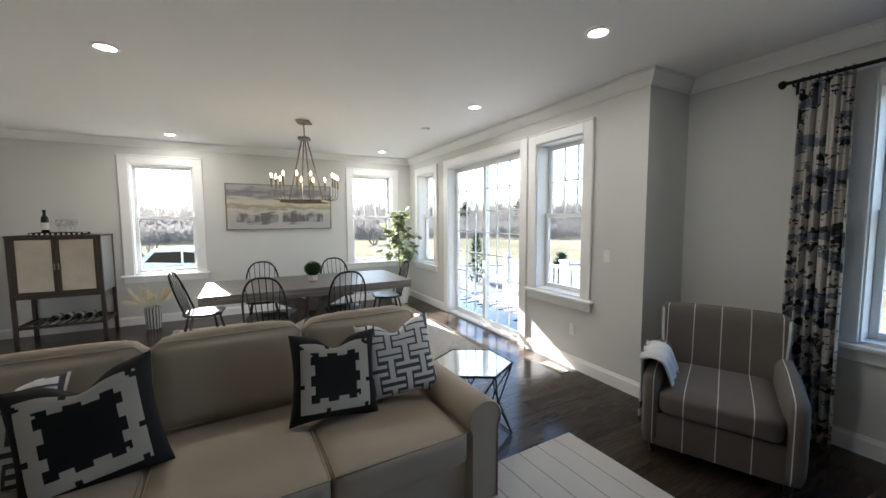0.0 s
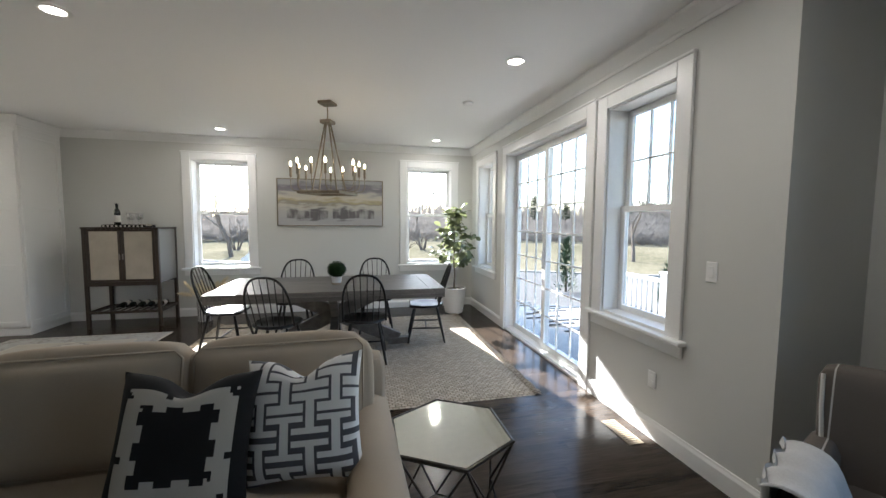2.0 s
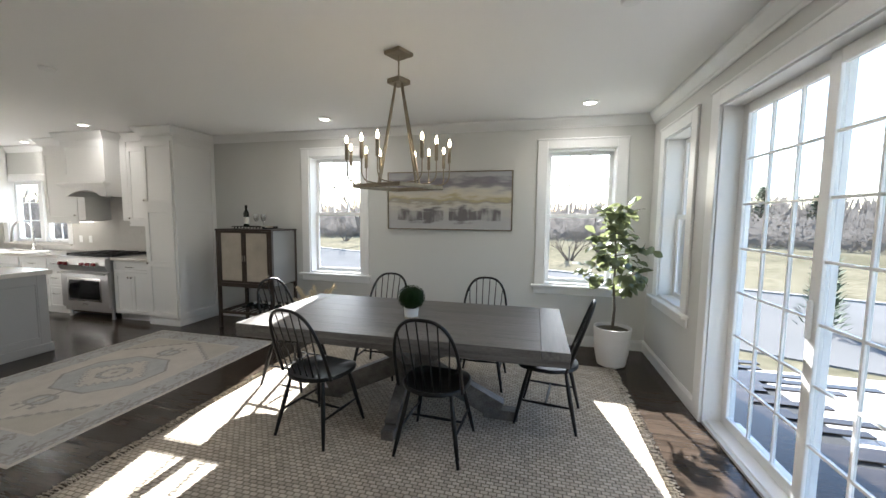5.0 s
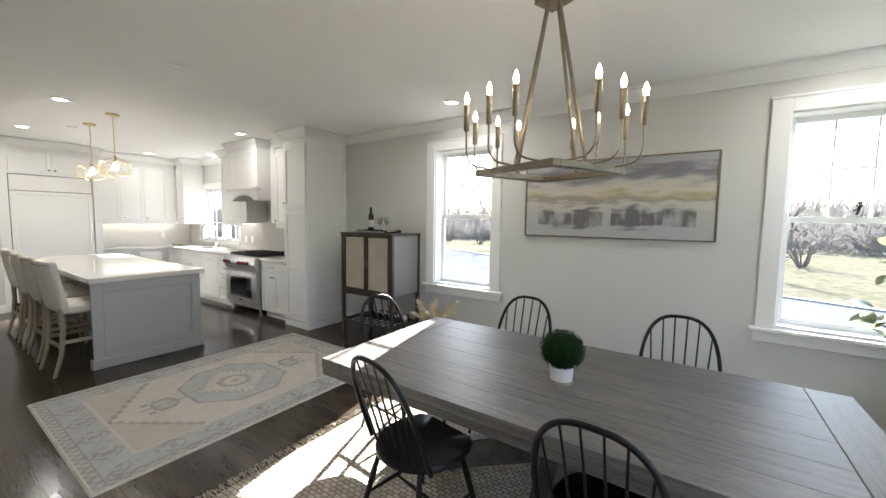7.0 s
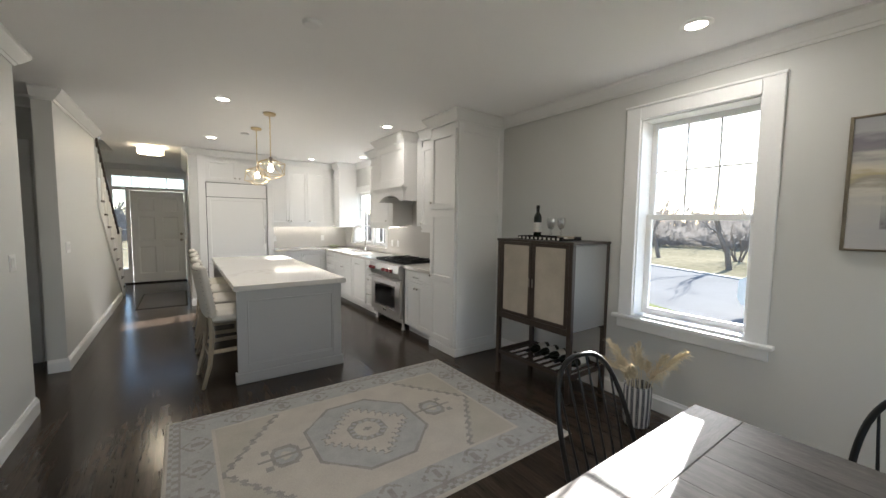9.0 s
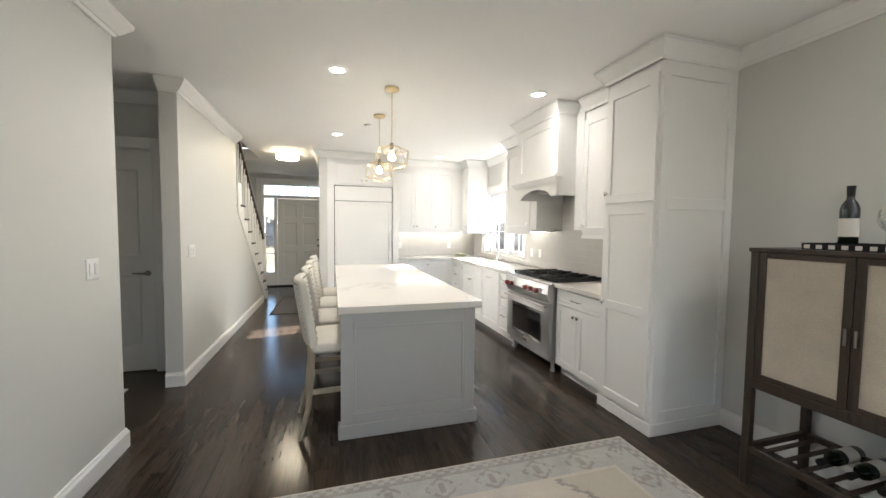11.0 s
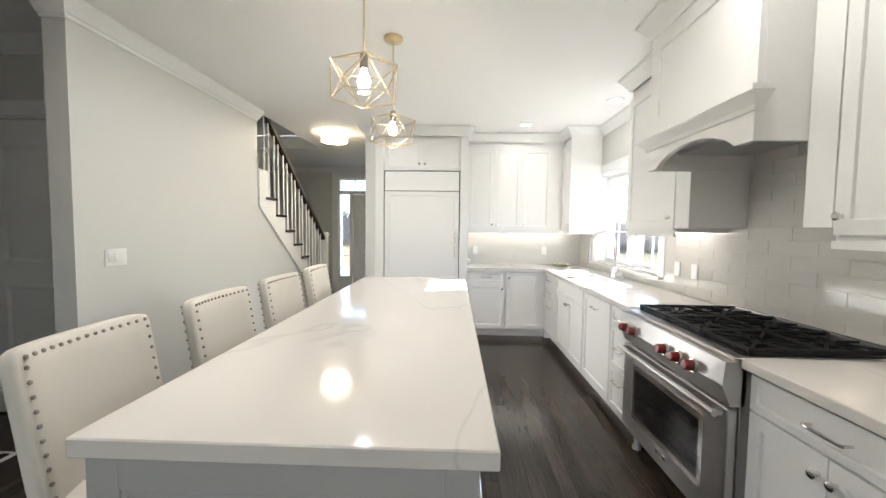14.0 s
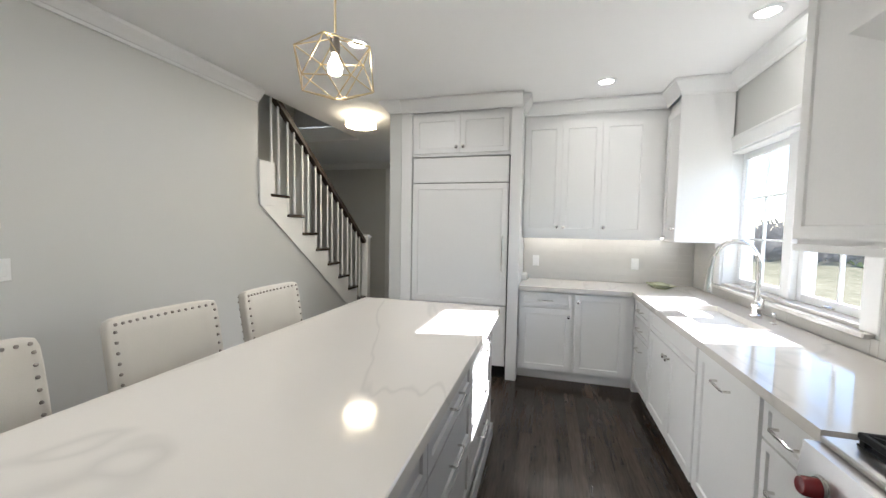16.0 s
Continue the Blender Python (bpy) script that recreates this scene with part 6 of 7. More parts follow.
def pillow(name, label, size, thick, mats, pick, at):
    b = B()

    def side(s_):
        def at_(u, v):
            x, y = 2 * u - 1, 2 * v - 1
            e = (1 - x ** 4) * (1 - y ** 4)
            pinch = 1 - 0.10 * (1 - abs(y) ** 2) * abs(x) ** 6 - 0.10 * (1 - abs(x) ** 2) * abs(y) ** 6
            dent = -0.16 * size * math.exp(-(x * 3.2) ** 2) * max(0, y) ** 3
            return (x * size / 2 * pinch, s_ * thick / 2 * max(0, e) ** 0.6, y * size / 2 * pinch + dent)
        return at_
    b.weld = True
    b.grid(44, 44, side(-1), pick).grid(44, 44, side(1), pick)
    return solo(name, b, mats, label, "pillow", at, smooth=60)


def bordered(u, v):
    x, y = abs(u - 0.5), abs(v - 0.5)
    d = 0.5 - max(x, y)
    along = (v if x > y else u) * 1.0
    if d < 0.12:
        return 0
    tooth = math.floor(along / 0.105) % 2
    if d < (0.27 if tooth else 0.235):
        if d < 0.15 and math.floor((along + 0.03) / 0.21) % 2 == 0 and ((along + 0.03) / 0.21) % 1 < 0.25:
            return 0
        return 1
    return 0


def fretted(u, v):
    """Interlocking I shapes in white, outlined in charcoal."""
    w, p = 0.40, 0.36
    for ox, oy in ((0.0, 0.0), (w / 2, p / 2)):
        a = abs((u + ox + w / 2) % w - w / 2)
        b = (v + oy + p / 2) % p - p / 2
        if a < 0.030 and abs(b) < 0.375 * p or a < 0.142 and abs(abs(b) - 0.375 * p) < 0.029:
            return 0
    return 1


pillow("throw_pillow", "black square pillow with a stepped cream border on the sofa", 0.50, 0.17, [INK, OATMEAL], bordered, pose(0.86, 3.675, 0.67, -18, -10, 4))
pillow("throw_pillow", "black and cream bordered pillow leaning on the sofa back", 0.46, 0.15, [INK, OATMEAL], bordered, pose(1.86, 3.675, 0.70, -20, 2, -4))
pillow("throw_pillow", "white pillow with a charcoal fret pattern by the sofa arm", 0.46, 0.15, [WHITEC, TAPE], fretted, pose(2.245, 3.735, 0.71, -22, -6, -12))
pillow("throw_pillow", "white pillow with a fret pattern behind a black pillow", 0.46, 0.14, [WHITEC, TAPE], fretted, pose(0.525, 3.755, 0.67, -20, 4, 10))

# side table
ht = thing("side_table", "hexagonal mirrored side table on a dark wire frame", "table", pose(2.845, 3.84, 0))
MIRROR = mat("antiqued_mirror", (0.80, 0.80, 0.76), 0.06, 1.0, vary=0.04, fine=30, coarse=4, bump=0.0, rough_vary=0.03)
GUN = mat("gunmetal_wire", (0.06, 0.055, 0.05), 0.35, 1.0, vary=0.2, bump=0.1)


def hexa(r, z, off=0.0):
    return [Vector((r * math.sin(math.pi * k / 3 + off), r * math.cos(math.pi * k / 3 + off), z)) for k in range(6)]


top = hexa(0.285, 0.525)
part("mirror_top", B().prism([(p.x * 0.965, p.y * 0.965) for p in top], 0.520, 0.530), MIRROR, ht, "pale mirrored top")
part("top_rim", B().tube(top, 0.009, 6, closed=True), GUN, ht)
mid_, low = hexa(0.20, 0.27, math.pi / 6), hexa(0.285, 0.012)
part("bottom_rim", B().tube(low, 0.006, 6, closed=True), GUN, ht)
for k in range(6):
    for tgt in (mid_[k], mid_[(k - 1) % 6]):
        part("strut", B().tube([top[k], tgt], 0.0055, 6), GUN, ht)
        part("strut", B().tube([low[k], tgt], 0.0055, 6), GUN, ht)

# armchair
STRIPE = mat("striped_upholstery", (0.135, 0.116, 0.10), 0.9, vary=0.12, fine=400, coarse=4, bump=0.35, dist=0.001)
N_, L_, P_ = nodes_of(STRIPE)
tcs = N_.new("ShaderNodeTexCoord")
sps = N_.new("ShaderNodeSeparateXYZ")
L_.new(tcs.outputs["Object"], sps.inputs[0])
fx = math_node(STRIPE, "FRACT", math_node(STRIPE, "ADD", math_node(STRIPE, "MULTIPLY", sps.outputs["X"], 1 / 0.155), 0.5))
ln_ = math_node(STRIPE, "LESS_THAN", math_node(STRIPE, "ABSOLUTE", math_node(STRIPE, "SUBTRACT", fx, 0.5)), 0.017)
old = P_.inputs["Base Color"].links[0].from_socket
L_.new(mix_color(STRIPE, ln_, old, (0.62, 0.60, 0.56)), P_.inputs["Base Color"])
ac = thing("armchair", "taupe armchair with thin white stripes and low arms", "armchair", pose(4.25, 2.95, 0, 0, 0, -65) @ Matrix.Diagonal((1.07, 1.03, 1, 1)))
part("base", cushion_block(-0.36, 0.36, -0.40, 0.34, 0.07, 0.30, 0.025, 0.0, 8), STRIPE, ac, smooth=50)
cu = part("seat_cushion", cushion_block(-0.275, 0.275, -0.43, 0.22, 0.30, 0.455, 0.04, 0.015), STRIPE, ac, smooth=60)
for s_ in (-1, 1):
    am = cushion_block(s_ * 0.325 - 0.05, s_ * 0.325 + 0.05, -0.41, 0.30, 0.08, 0.60, 0.045, 0.004, 10)
    am.v = [(x, y, z - (0.05 * max(0, (-y - 0.05)) / 0.36 if z > 0.45 else 0)) for x, y, z in am.v]
    part("arm", am, STRIPE, ac, smooth=60)
bk_ = cushion_block(-0.33, 0.33, 0.20, 0.34, 0.28, 0.87, 0.028, 0.008, 16)
flare = lambda x, y, z: (x * (1 + 0.16 * max(0, z - 0.45)), y - 0.05 * (abs(x) / 0.33) ** 4 + 0.16 * max(0, z - 0.4), z)
bk_.v = [flare(*p) for p in bk_.v]
bk_ = part("backrest", bk_, STRIPE, ac, smooth=60)
WELT = mat("white_welt", (0.62, 0.60, 0.56), 0.9, vary=0.06, fine=300, bump=0.2)
for sx in (-1, 1):
    part("welt", B().tube([flare(sx * x, 0.205, z) for x, z in ((0.320, 0.58), (0.322, 0.72), (0.319, 0.85))], 0.007, 6), WELT, bk_, "white piped edge", smooth=60)
for s_ in (-1, 1):
    for y in (-0.34, 0.30):
        part("foot", B().lathe([(0.016, 0), (0.024, 0.07), (0.026, 0.08)], 10, (s_ * 0.31, y, 0)), BLACK, ac, "dark foot")
THROW = mat("woven_white_throw", (0.62, 0.62, 0.62), 0.95, vary=0.08, fine=160, coarse=6, bump=0.5, dist=0.003)
def throw_at(u, v):
    s = u * 1.05
    if s < 0.42:
        x, z = -0.395, 0.22 + s
    elif s < 0.62:
        a = (s - 0.42) / 0.20 * math.pi
        x, z = -0.325 - 0.072 * math.cos(a), 0.605 + 0.05 * math.sin(a)
    else:
        x, z = -0.248 + 0.10 * (s - 0.62), 0.60 - (s - 0.62) * 0.45
    y = -0.36 + 0.34 * v + 0.03 * math.sin(u * 9)
    z += 0.008 * math.sin(v * 19 + u * 5) - (0.04 * max(0, -y - 0.1) if z > 0.4 else 0)
    return (x + 0.007 * math.sin(v * 17), y, z)
def throw_pick(u, v):
    return 1 if abs(u - 0.93) < 0.018 or abs(u - 0.87) < 0.01 or abs(u - 0.06) < 0.02 else 0
th = solo("throw_blanket", B().grid(48, 24, throw_at, throw_pick), [THROW, TAPE], "white woven throw with dark stripes over the chair arm", "blanket", pose(4.25, 2.95, 0.002, 0, 0, -65) @ Matrix.Diagonal((1.07, 1.03, 1, 1)), smooth=60)
md = th.modifiers.new("thickness", "SOLIDIFY")
md.thickness, md.offset = 0.010, 1.0

# striped rug
SRUG = mat("cream_flatweave", (0.56, 0.54, 0.50), 0.95, vary=0.08, fine=240, coarse=4, bump=0.4, dist=0.002)
def srug_pick(u, v):
    f = (u * 2.4 / 0.16) % 1
    return 1 if f < 0.07 else 0
solo("striped_rug", B().grid(480, 8, lambda u, v: (-2.4 * (1 - u), -2.0 * (1 - v), 0.006 if 0 < u < 1 and 0 < v < 1 else 0.0), srug_pick), [SRUG, mat("taupe_stripe_yarn", (0.33, 0.31, 0.28), 0.95, vary=0.1, fine=240, bump=0.3)], "cream flatweave rug with thin stripes", "rug", pose(3.468, 3.52, 0.001, 0, 0, 2))

# curtains
CURT = mat("printed_curtain", (0.30, 0.31, 0.33), 0.9, vary=0.1, fine=300, bump=0.3, dist=0.001)
N_, L_, P_ = nodes_of(CURT)
tcc = N_.new("ShaderNodeTexCoord")
for nm, scl in (("a", (5, 5, 7.5)), ("b", (3, 3, 4.2)), ("c", (7, 7, 22))):
    mp = N_.new("ShaderNodeMapping")
    mp.inputs["Scale"].default_value = scl
    mp.name = "map_" + nm
    L_.new(tcc.outputs["Object"], mp.inputs[0])
    nz = N_.new("ShaderNodeTexNoise")
    nz.name = "noise_" + nm
    nz.inputs["Scale"].default_value, nz.inputs["Detail"].default_value = 1.8, 5
    L_.new(mp.outputs[0], nz.inputs["Vector"])
pale = math_node(CURT, "GREATER_THAN", N_["noise_b"].outputs["Fac"], 0.47)
dark = math_node(CURT, "GREATER_THAN", N_["noise_a"].outputs["Fac"], 0.595)
dash = math_node(CURT, "GREATER_THAN", N_["noise_c"].outputs["Fac"], 0.615)
c1 = mix_color(CURT, pale, (0.17, 0.19, 0.23), (0.52, 0.50, 0.46))
c2 = mix_color(CURT, dark, c1, (0.020, 0.020, 0.024))
L_.new(mix_color(CURT, dash, c2, (0.05, 0.05, 0.055)), P_.inputs["Base Color"])
rod = thing("curtain_rod", "black metal curtain rod with ball ends", "curtain rod")
part("pole", B().tube([(4.84, 2.93, 2.465), (4.84, 0.35, 2.465)], 0.0125, 10), IRON, rod, smooth=50)
for y in (2.93, 0.35):
    part("finial", B().lathe([(0.008, -0.03), (0.02, -0.018), (0.026, 0), (0.02, 0.018), (0.001, 0.027)], 12, (4.84, y, 2.465)), IRON, rod, smooth=60)
for y in (2.87, 0.42):
    part("bracket", B().tube([(4.84, y, 2.465), (4.84, y, 2.44), (4.945, y, 2.44)], 0.007, 6).box((4.94, y - 0.02, 2.40), (4.948, y + 0.02, 2.48)), IRON, rod)


def curtain(y0, y1, label, seed):
    ph = seed * 1.7

    def at_(u, v):
        y = y0 + (y1 - y0) * u
        d = 0.042 * math.sin(u * 34 + ph + 0.6 * math.sin(v * 2.2)) * (0.35 + 0.45 * v) + 0.012 * math.sin(u * 61 + v * 3)
        flare = 1 + 0.10 * (v)
        yc = (y0 + y1) / 2
        return (4.835 + d, yc + (y - yc) * flare, 2.445 - 2.425 * v)
    ob = solo("curtain", B().grid(110, 40, at_), CURT, label, "curtain", smooth=70, group="printed curtain panels")
    md_ = ob.modifiers.new("thickness", "SOLIDIFY")
    md_.thickness = 0.003
    for k in range(7):
        y = y0 + (y1 - y0) * (k + 0.5) / 7
        part("ring", B().tube([(4.84 + 0.018 * math.cos(a), y, 2.465 + 0.018 * math.sin(a)) for a in [2 * math.pi * j / 14 for j in range(14)]], 0.0025, 5, closed=True), IRON, ob)


curtain(2.84, 2.56, "black, grey and cream printed curtain gathered beside the window", 1)
curtain(0.78, 0.42, "black, grey and cream printed curtain at the window's far side", 2)

# floor vent, switches, outlets
v_ = thing("floor_vent", "wooden slotted floor vent by the baseboard", "vent", pose(4.24, 4.45, 0.001))
part("frame", B().box((-0.055, -0.15, 0), (0.055, -0.135, 0.005)).box((-0.055, 0.135, 0), (0.055, 0.15, 0.005)).box((-0.055, -0.135, 0), (-0.042, 0.135, 0.005)).box((0.042, -0.135, 0), (0.055, 0.135, 0.005)), OAK, v_)
part("backing", B().box((-0.042, -0.135, 0), (0.042, 0.135, 0.001)), BLACK, v_)
for k in range(12):
    y = -0.125 + k * 0.0225
    part("slat", B().box((-0.042, y - 0.006, 0.001), (0.042, y + 0.006, 0.0045)), OAK, v_)


def plate(name, label, at, gangs=1, kind="switch"):
    t = thing(name, label, "switch" if kind == "switch" else "outlet", at)
    w = 0.035 + 0.023 * (gangs - 1)
    part("cover", B().box((-w, -0.007, -0.058), (w, 0, 0.058), 0.003), TRIM, t)
    for g in range(gangs):
        x = (g - (gangs - 1) / 2) * 0.046
        if kind == "switch":
            part("rocker", B().box((x - 0.016, -0.011, -0.033), (x + 0.016, -0.007, 0.033), 0.002), TRIM, t)
        else:
            for z in (-0.02, 0.02):
                part("socket", B().lathe([(0.014, 0), (0.014, 0.002), (0.001, 0.0021)], 12).xf(Matrix.Translation((x, -0.007, z)) @ Matrix.Rotation(radians(90), 4, "X")), TRIM, t)
    return t


plate("light_switch", "white rocker switch on the window wall", pose(EAST, 3.975, 1.19, 0, 0, -90))
plate("outlet", "white outlet below the window", pose(EAST, 4.37, 0.40, 0, 0, -90), 1, "outlet")
plate("light_switch", "white three-gang switch on the hall wall", pose(-3.69, HALL, 1.21, 0, 0, 180), 3)
plate("light_switch", "white two-gang switch on the passage wall", pose(-2.14, HALL, 1.20, 0, 0, 180), 2)
plate("outlet", "white outlet on the tiled backsplash", pose(-6.782, 7.05, 1.12, 0, 0, 90), 1, "outlet")
plate("outlet", "white outlet on the tiled backsplash by the corner", pose(-6.782, 8.05, 1.12, 0, 0, 90), 1, "outlet")
plate("outlet", "white outlet on the backsplash beside the window", pose(-4.40, 8.58, 1.12), 1, "outlet")
plate("outlet", "white outlet on the backsplash near the range", pose(-4.18, 8.58, 1.12), 1, "outlet")
for x, y in ((-0.75, 6.15), (-4.32, 6.23), (3.59, 6.15)):
    dt = solo("smoke_detector", B().lathe([(0.055, -0.001), (0.055, -0.012), (0.045, -0.022), (0.001, -0.024)], 24), TRIM, "small round white ceiling detector", "detector", pose(x, y, H), smooth=40)

# ---- kitchen things ----
def stool_():
    t = thing("counter_stool", "cream upholstered counter stool with nailhead trim and oak legs", "stool", group="stools along the island")
    part("seat", cushion_block(-0.22, 0.22, -0.20, 0.22, 0.585, 0.675, 0.035, 0.012), CREAM, t, smooth=60)
    bkm = cushion_block(-0.23, 0.23, -0.032, 0.032, -0.235, 0.235, 0.022, 0.006)
    M = Matrix.Translation((0, -0.245, 0.86)) @ Matrix.Rotation(radians(9), 4, "X")
    bkm.v = [(x, y - 0.035 * (x / 0.23) ** 2 * -1, z) for x, y, z in bkm.v]
    bkp = part("backrest", bkm.xf(M), CREAM, t, smooth=60)
    nails = B()
    pts = [(-0.205 + 0.41 * k / 14, 0.213) for k in range(15)] + [(s_ * 0.21, -0.215 + 0.04 * k) for s_ in (-1, 1) for k in range(11)]
    for x, z in pts:
        for yy, sg in ((-0.033, -1), (0.033, 1)):
            c = M @ Vector((x, yy + 0.035 * (x / 0.23) ** 2 + 0.0, z))
            nrm = M.to_3x3() @ Vector((0, sg, 0))
            nails.tube([c - nrm * 0.002, c + nrm * 0.002, c + nrm * 0.004], [0.0065, 0.006, 0.002], 8)
    tagged(part("nailhead_trim", nails, PEWTER, bkp, "antique brass nailheads"), kind="stuff")
    for sx in (-1, 1):
        part("leg", B().tube([(sx * 0.19, 0.18, 0.59), (sx * 0.195, 0.185, 0.3), (sx * 0.20, 0.195, 0)], [0.022, 0.019, 0.015], 4), OAK, t)
        part("leg", B().tube([(sx * 0.195, -0.20, 0.66), (sx * 0.197, -0.195, 0.45), (sx * 0.20, -0.22, 0.2), (sx * 0.205, -0.275, 0)], [0.022, 0.022, 0.019, 0.016], 4), OAK, t)
        part("stretcher", B().box((sx * 0.19 - 0.01, -0.19, 0.30), (sx * 0.19 + 0.01, 0.18, 0.335), 0.002), OAK, t)
    part("footrest", B().box((-0.19, 0.175, 0.20), (0.19, 0.195, 0.235), 0.002), OAK, t)
    part("stretcher", B().box((-0.19, -0.215, 0.25), (0.19, -0.195, 0.285), 0.002), OAK, t)
    return t


st = stool_()
st.matrix_basis = pose(-2.43, 5.835, 0, 0, 0, 4)
for x, a in ((-3.06, 1), (-3.70, -2), (-4.35, 2)):
    copy_thing(st, pose(x - 0.02, 5.835, 0, 0, 0, a))


def pendant(x, y, label):
    t = thing("pendant_lamp", label, "pendant lamp", pose(x, y, 0), group="pendants above the island")
    part("canopy", B().lathe([(0.065, H - 0.001), (0.065, H - 0.018), (0.055, H - 0.026), (0.012, H - 0.03)], 24), BRASS, t, smooth=40)
    part("rod", B().tube([(0, 0, H - 0.03), (0, 0, 2.23)], 0.005, 8), BRASS, t)
    R, zt, zb = 0.155, 2.165, 2.025
    up_ = [Vector((R * math.cos(2 * math.pi * k / 5 + 0.3), R * math.sin(2 * math.pi * k / 5 + 0.3), zt)) for k in range(5)]
    dn = [Vector((R * math.cos(2 * math.pi * (k + 0.5) / 5 + 0.3), R * math.sin(2 * math.pi * (k + 0.5) / 5 + 0.3), zb)) for k in range(5)]
    apex, nadir = Vector((0, 0, 2.215)), Vector((0, 0, 1.975))
    for k in range(5):
        for p, q_ in ((apex, up_[k]), (up_[k], up_[(k + 1) % 5]), (up_[k], dn[k]), (up_[(k + 1) % 5], dn[k]), (dn[k], dn[(k + 1) % 5]), (dn[k], nadir)):
            part("cage_bar", B().tube([p, q_], 0.0027, 6), BRASS, t)
    part("socket", B().lathe([(0.012, 2.232), (0.019, 2.225), (0.020, 2.16), (0.016, 2.155)], 14), PEWTER, t, "dark metal socket", smooth=40)
    part("bulb", B().lathe([(0.012, 2.155), (0.014, 2.14), (0.027, 2.112), (0.030, 2.098), (0.025, 2.077), (0.001, 2.066)], 18), GLOBE, t, "lit round bulb", smooth=60)


pendant(-3.03, 6.32, "brass wire geometric pendant lamp with a lit bulb")
pendant(-3.89, 6.31, "brass wire geometric pendant lamp with a lit bulb")

ds = thing("serving_dish", "shallow pale green oval dish on the worktop corner", "dish", pose(-6.50, 8.22, 0.92, 0, 0, 20))
GLAZE = mat("pale_green_glaze", (0.52, 0.53, 0.36), 0.25, vary=0.12, fine=60, coarse=8, bump=0.05)
part("bowl", B().lathe([(0.06, 0), (0.075, 0.006), (0.13, 0.035), (0.135, 0.038), (0.125, 0.036), (0.07, 0.012), (0.001, 0.010)], 28).xf(Matrix.Diagonal((1.25, 0.8, 1, 1))), GLAZE, ds, smooth=50)
part("lid", B().lathe([(0.07, 0.02), (0.08, 0.04), (0.04, 0.058), (0.001, 0.06)], 20).xf(Matrix.Diagonal((1.25, 0.8, 1, 1))), GLAZE, ds, smooth=50)
solo("smart_speaker", B().box((-0.06, -0.045, 0), (0.06, 0.045, 0.075), 0.016), CERAMIC, "small white rounded box on the worktop", "speaker", pose(-6.60, 6.93, 0.92))

# under-cabinet strips
def strip(name, a0, a1, facing):
    c = Vector(((a0[0] + a1[0]) / 2, (a0[1] + a1[1]) / 2, a0[2]))
    solo(name, B().box(a0, (a1[0], a1[1], a0[2] + 0.010)), STRIPL, "thin lit light strip under the wall cabinet", "cabinet light", group="under-cabinet lights")


strip("cabinet_light", (-6.70, 6.95, 1.388), (-6.66, 8.30, 1.388), 0)
strip("cabinet_light", (-4.45, 8.45, 1.408), (-3.95, 8.48, 1.408), 0)
strip("cabinet_light", (-2.70, 8.42, 1.388), (-2.25, 8.45, 1.388), 0)

# ---- hall ----
sc_ = thing("staircase", "white staircase with dark treads and a dark handrail", "stairs")
RISE, RUN = 0.1955, 0.25
for i in range(12):
    x1 = -7.89 + i * RUN
    z = 0.207 + i * RISE
    part("tread", B().box((x1 - 0.03, 3.405, z - 0.028), (x1 + RUN + 0.002, HALL + 0.032 if x1 < -5.75 else HALL - 0.15, z), 0.006), WOOD, sc_, "dark stained oak tread")
    part("riser", B().box((x1, 3.405, z - RISE), (x1 + 0.018, HALL - 0.005 if x1 < -5.75 else HALL - 0.15, z - 0.029)), TRIM, sc_)
sk = B()
poly = []
for i in range(9):
    x1 = -7.89 + i * RUN
    z = 0.207 + i * RISE
    poly += [(x1 + 0.001, z - RISE), (x1 + 0.001, z - 0.029)]
poly += [(-5.52, 0.207 + 8 * RISE - 0.029), (-5.52, 1.645), (-7.60, 0.02)]
sk.prism(poly, -HALL - 0.018, -HALL - 0.002)
sk.xf(Matrix(((1, 0, 0, 0), (0, 0, -1, 0), (0, 1, 0, 0), (0, 0, 0, 1))))
part("stringer", sk, TRIM, sc_)
part("end_board", B().box((-5.70, HALL + 0.0015, 1.65), (-5.50, HALL + 0.022, 2.08), 0.003), TRIM, sc_)
RAILZ = lambda x: 1.25 + (x + 7.69) * (RISE / RUN)
for i in range(9):
    for k in (0.06, 0.165):
        x = -7.89 + i * RUN + k
        if x < -7.66 or x > -5.72:
            continue
        z = 0.207 + i * RISE
        part("baluster", B().tube([(x, HALL - 0.04, z), (x, HALL - 0.04, z + 0.18), (x, HALL - 0.04, z + 0.2), (x, HALL - 0.04, RAILZ(x) - 0.02)], [0.016, 0.016, 0.013, 0.010], 6), TRIM, sc_)
hr = beam((-7.72, HALL - 0.04, RAILZ(-7.72)), (-5.60, HALL - 0.04, RAILZ(-5.60)), 0.055, 0.062, (0, 1, 0))
part("handrail", hr, CABWOOD, sc_, "dark stained handrail")
nw = B().box((-7.84, HALL - 0.09, 0), (-7.74, HALL + 0.01, 1.28), 0.004).box((-7.855, HALL - 0.105, 1.28), (-7.725, HALL + 0.025, 1.31), 0.006).box((-7.84, HALL - 0.09, 1.31), (-7.74, HALL + 0.01, 1.335), 0.01).box((-7.85, HALL - 0.10, 0), (-7.73, HALL + 0.02, 0.22), 0.004)
part("newel_post", nw, TRIM, sc_)
hl = thing("flush_lamp", "round scalloped fabric flush ceiling lamp, lit", "ceiling light", pose(-6.45, 5.07, 0))
sh = B()
seg = 48
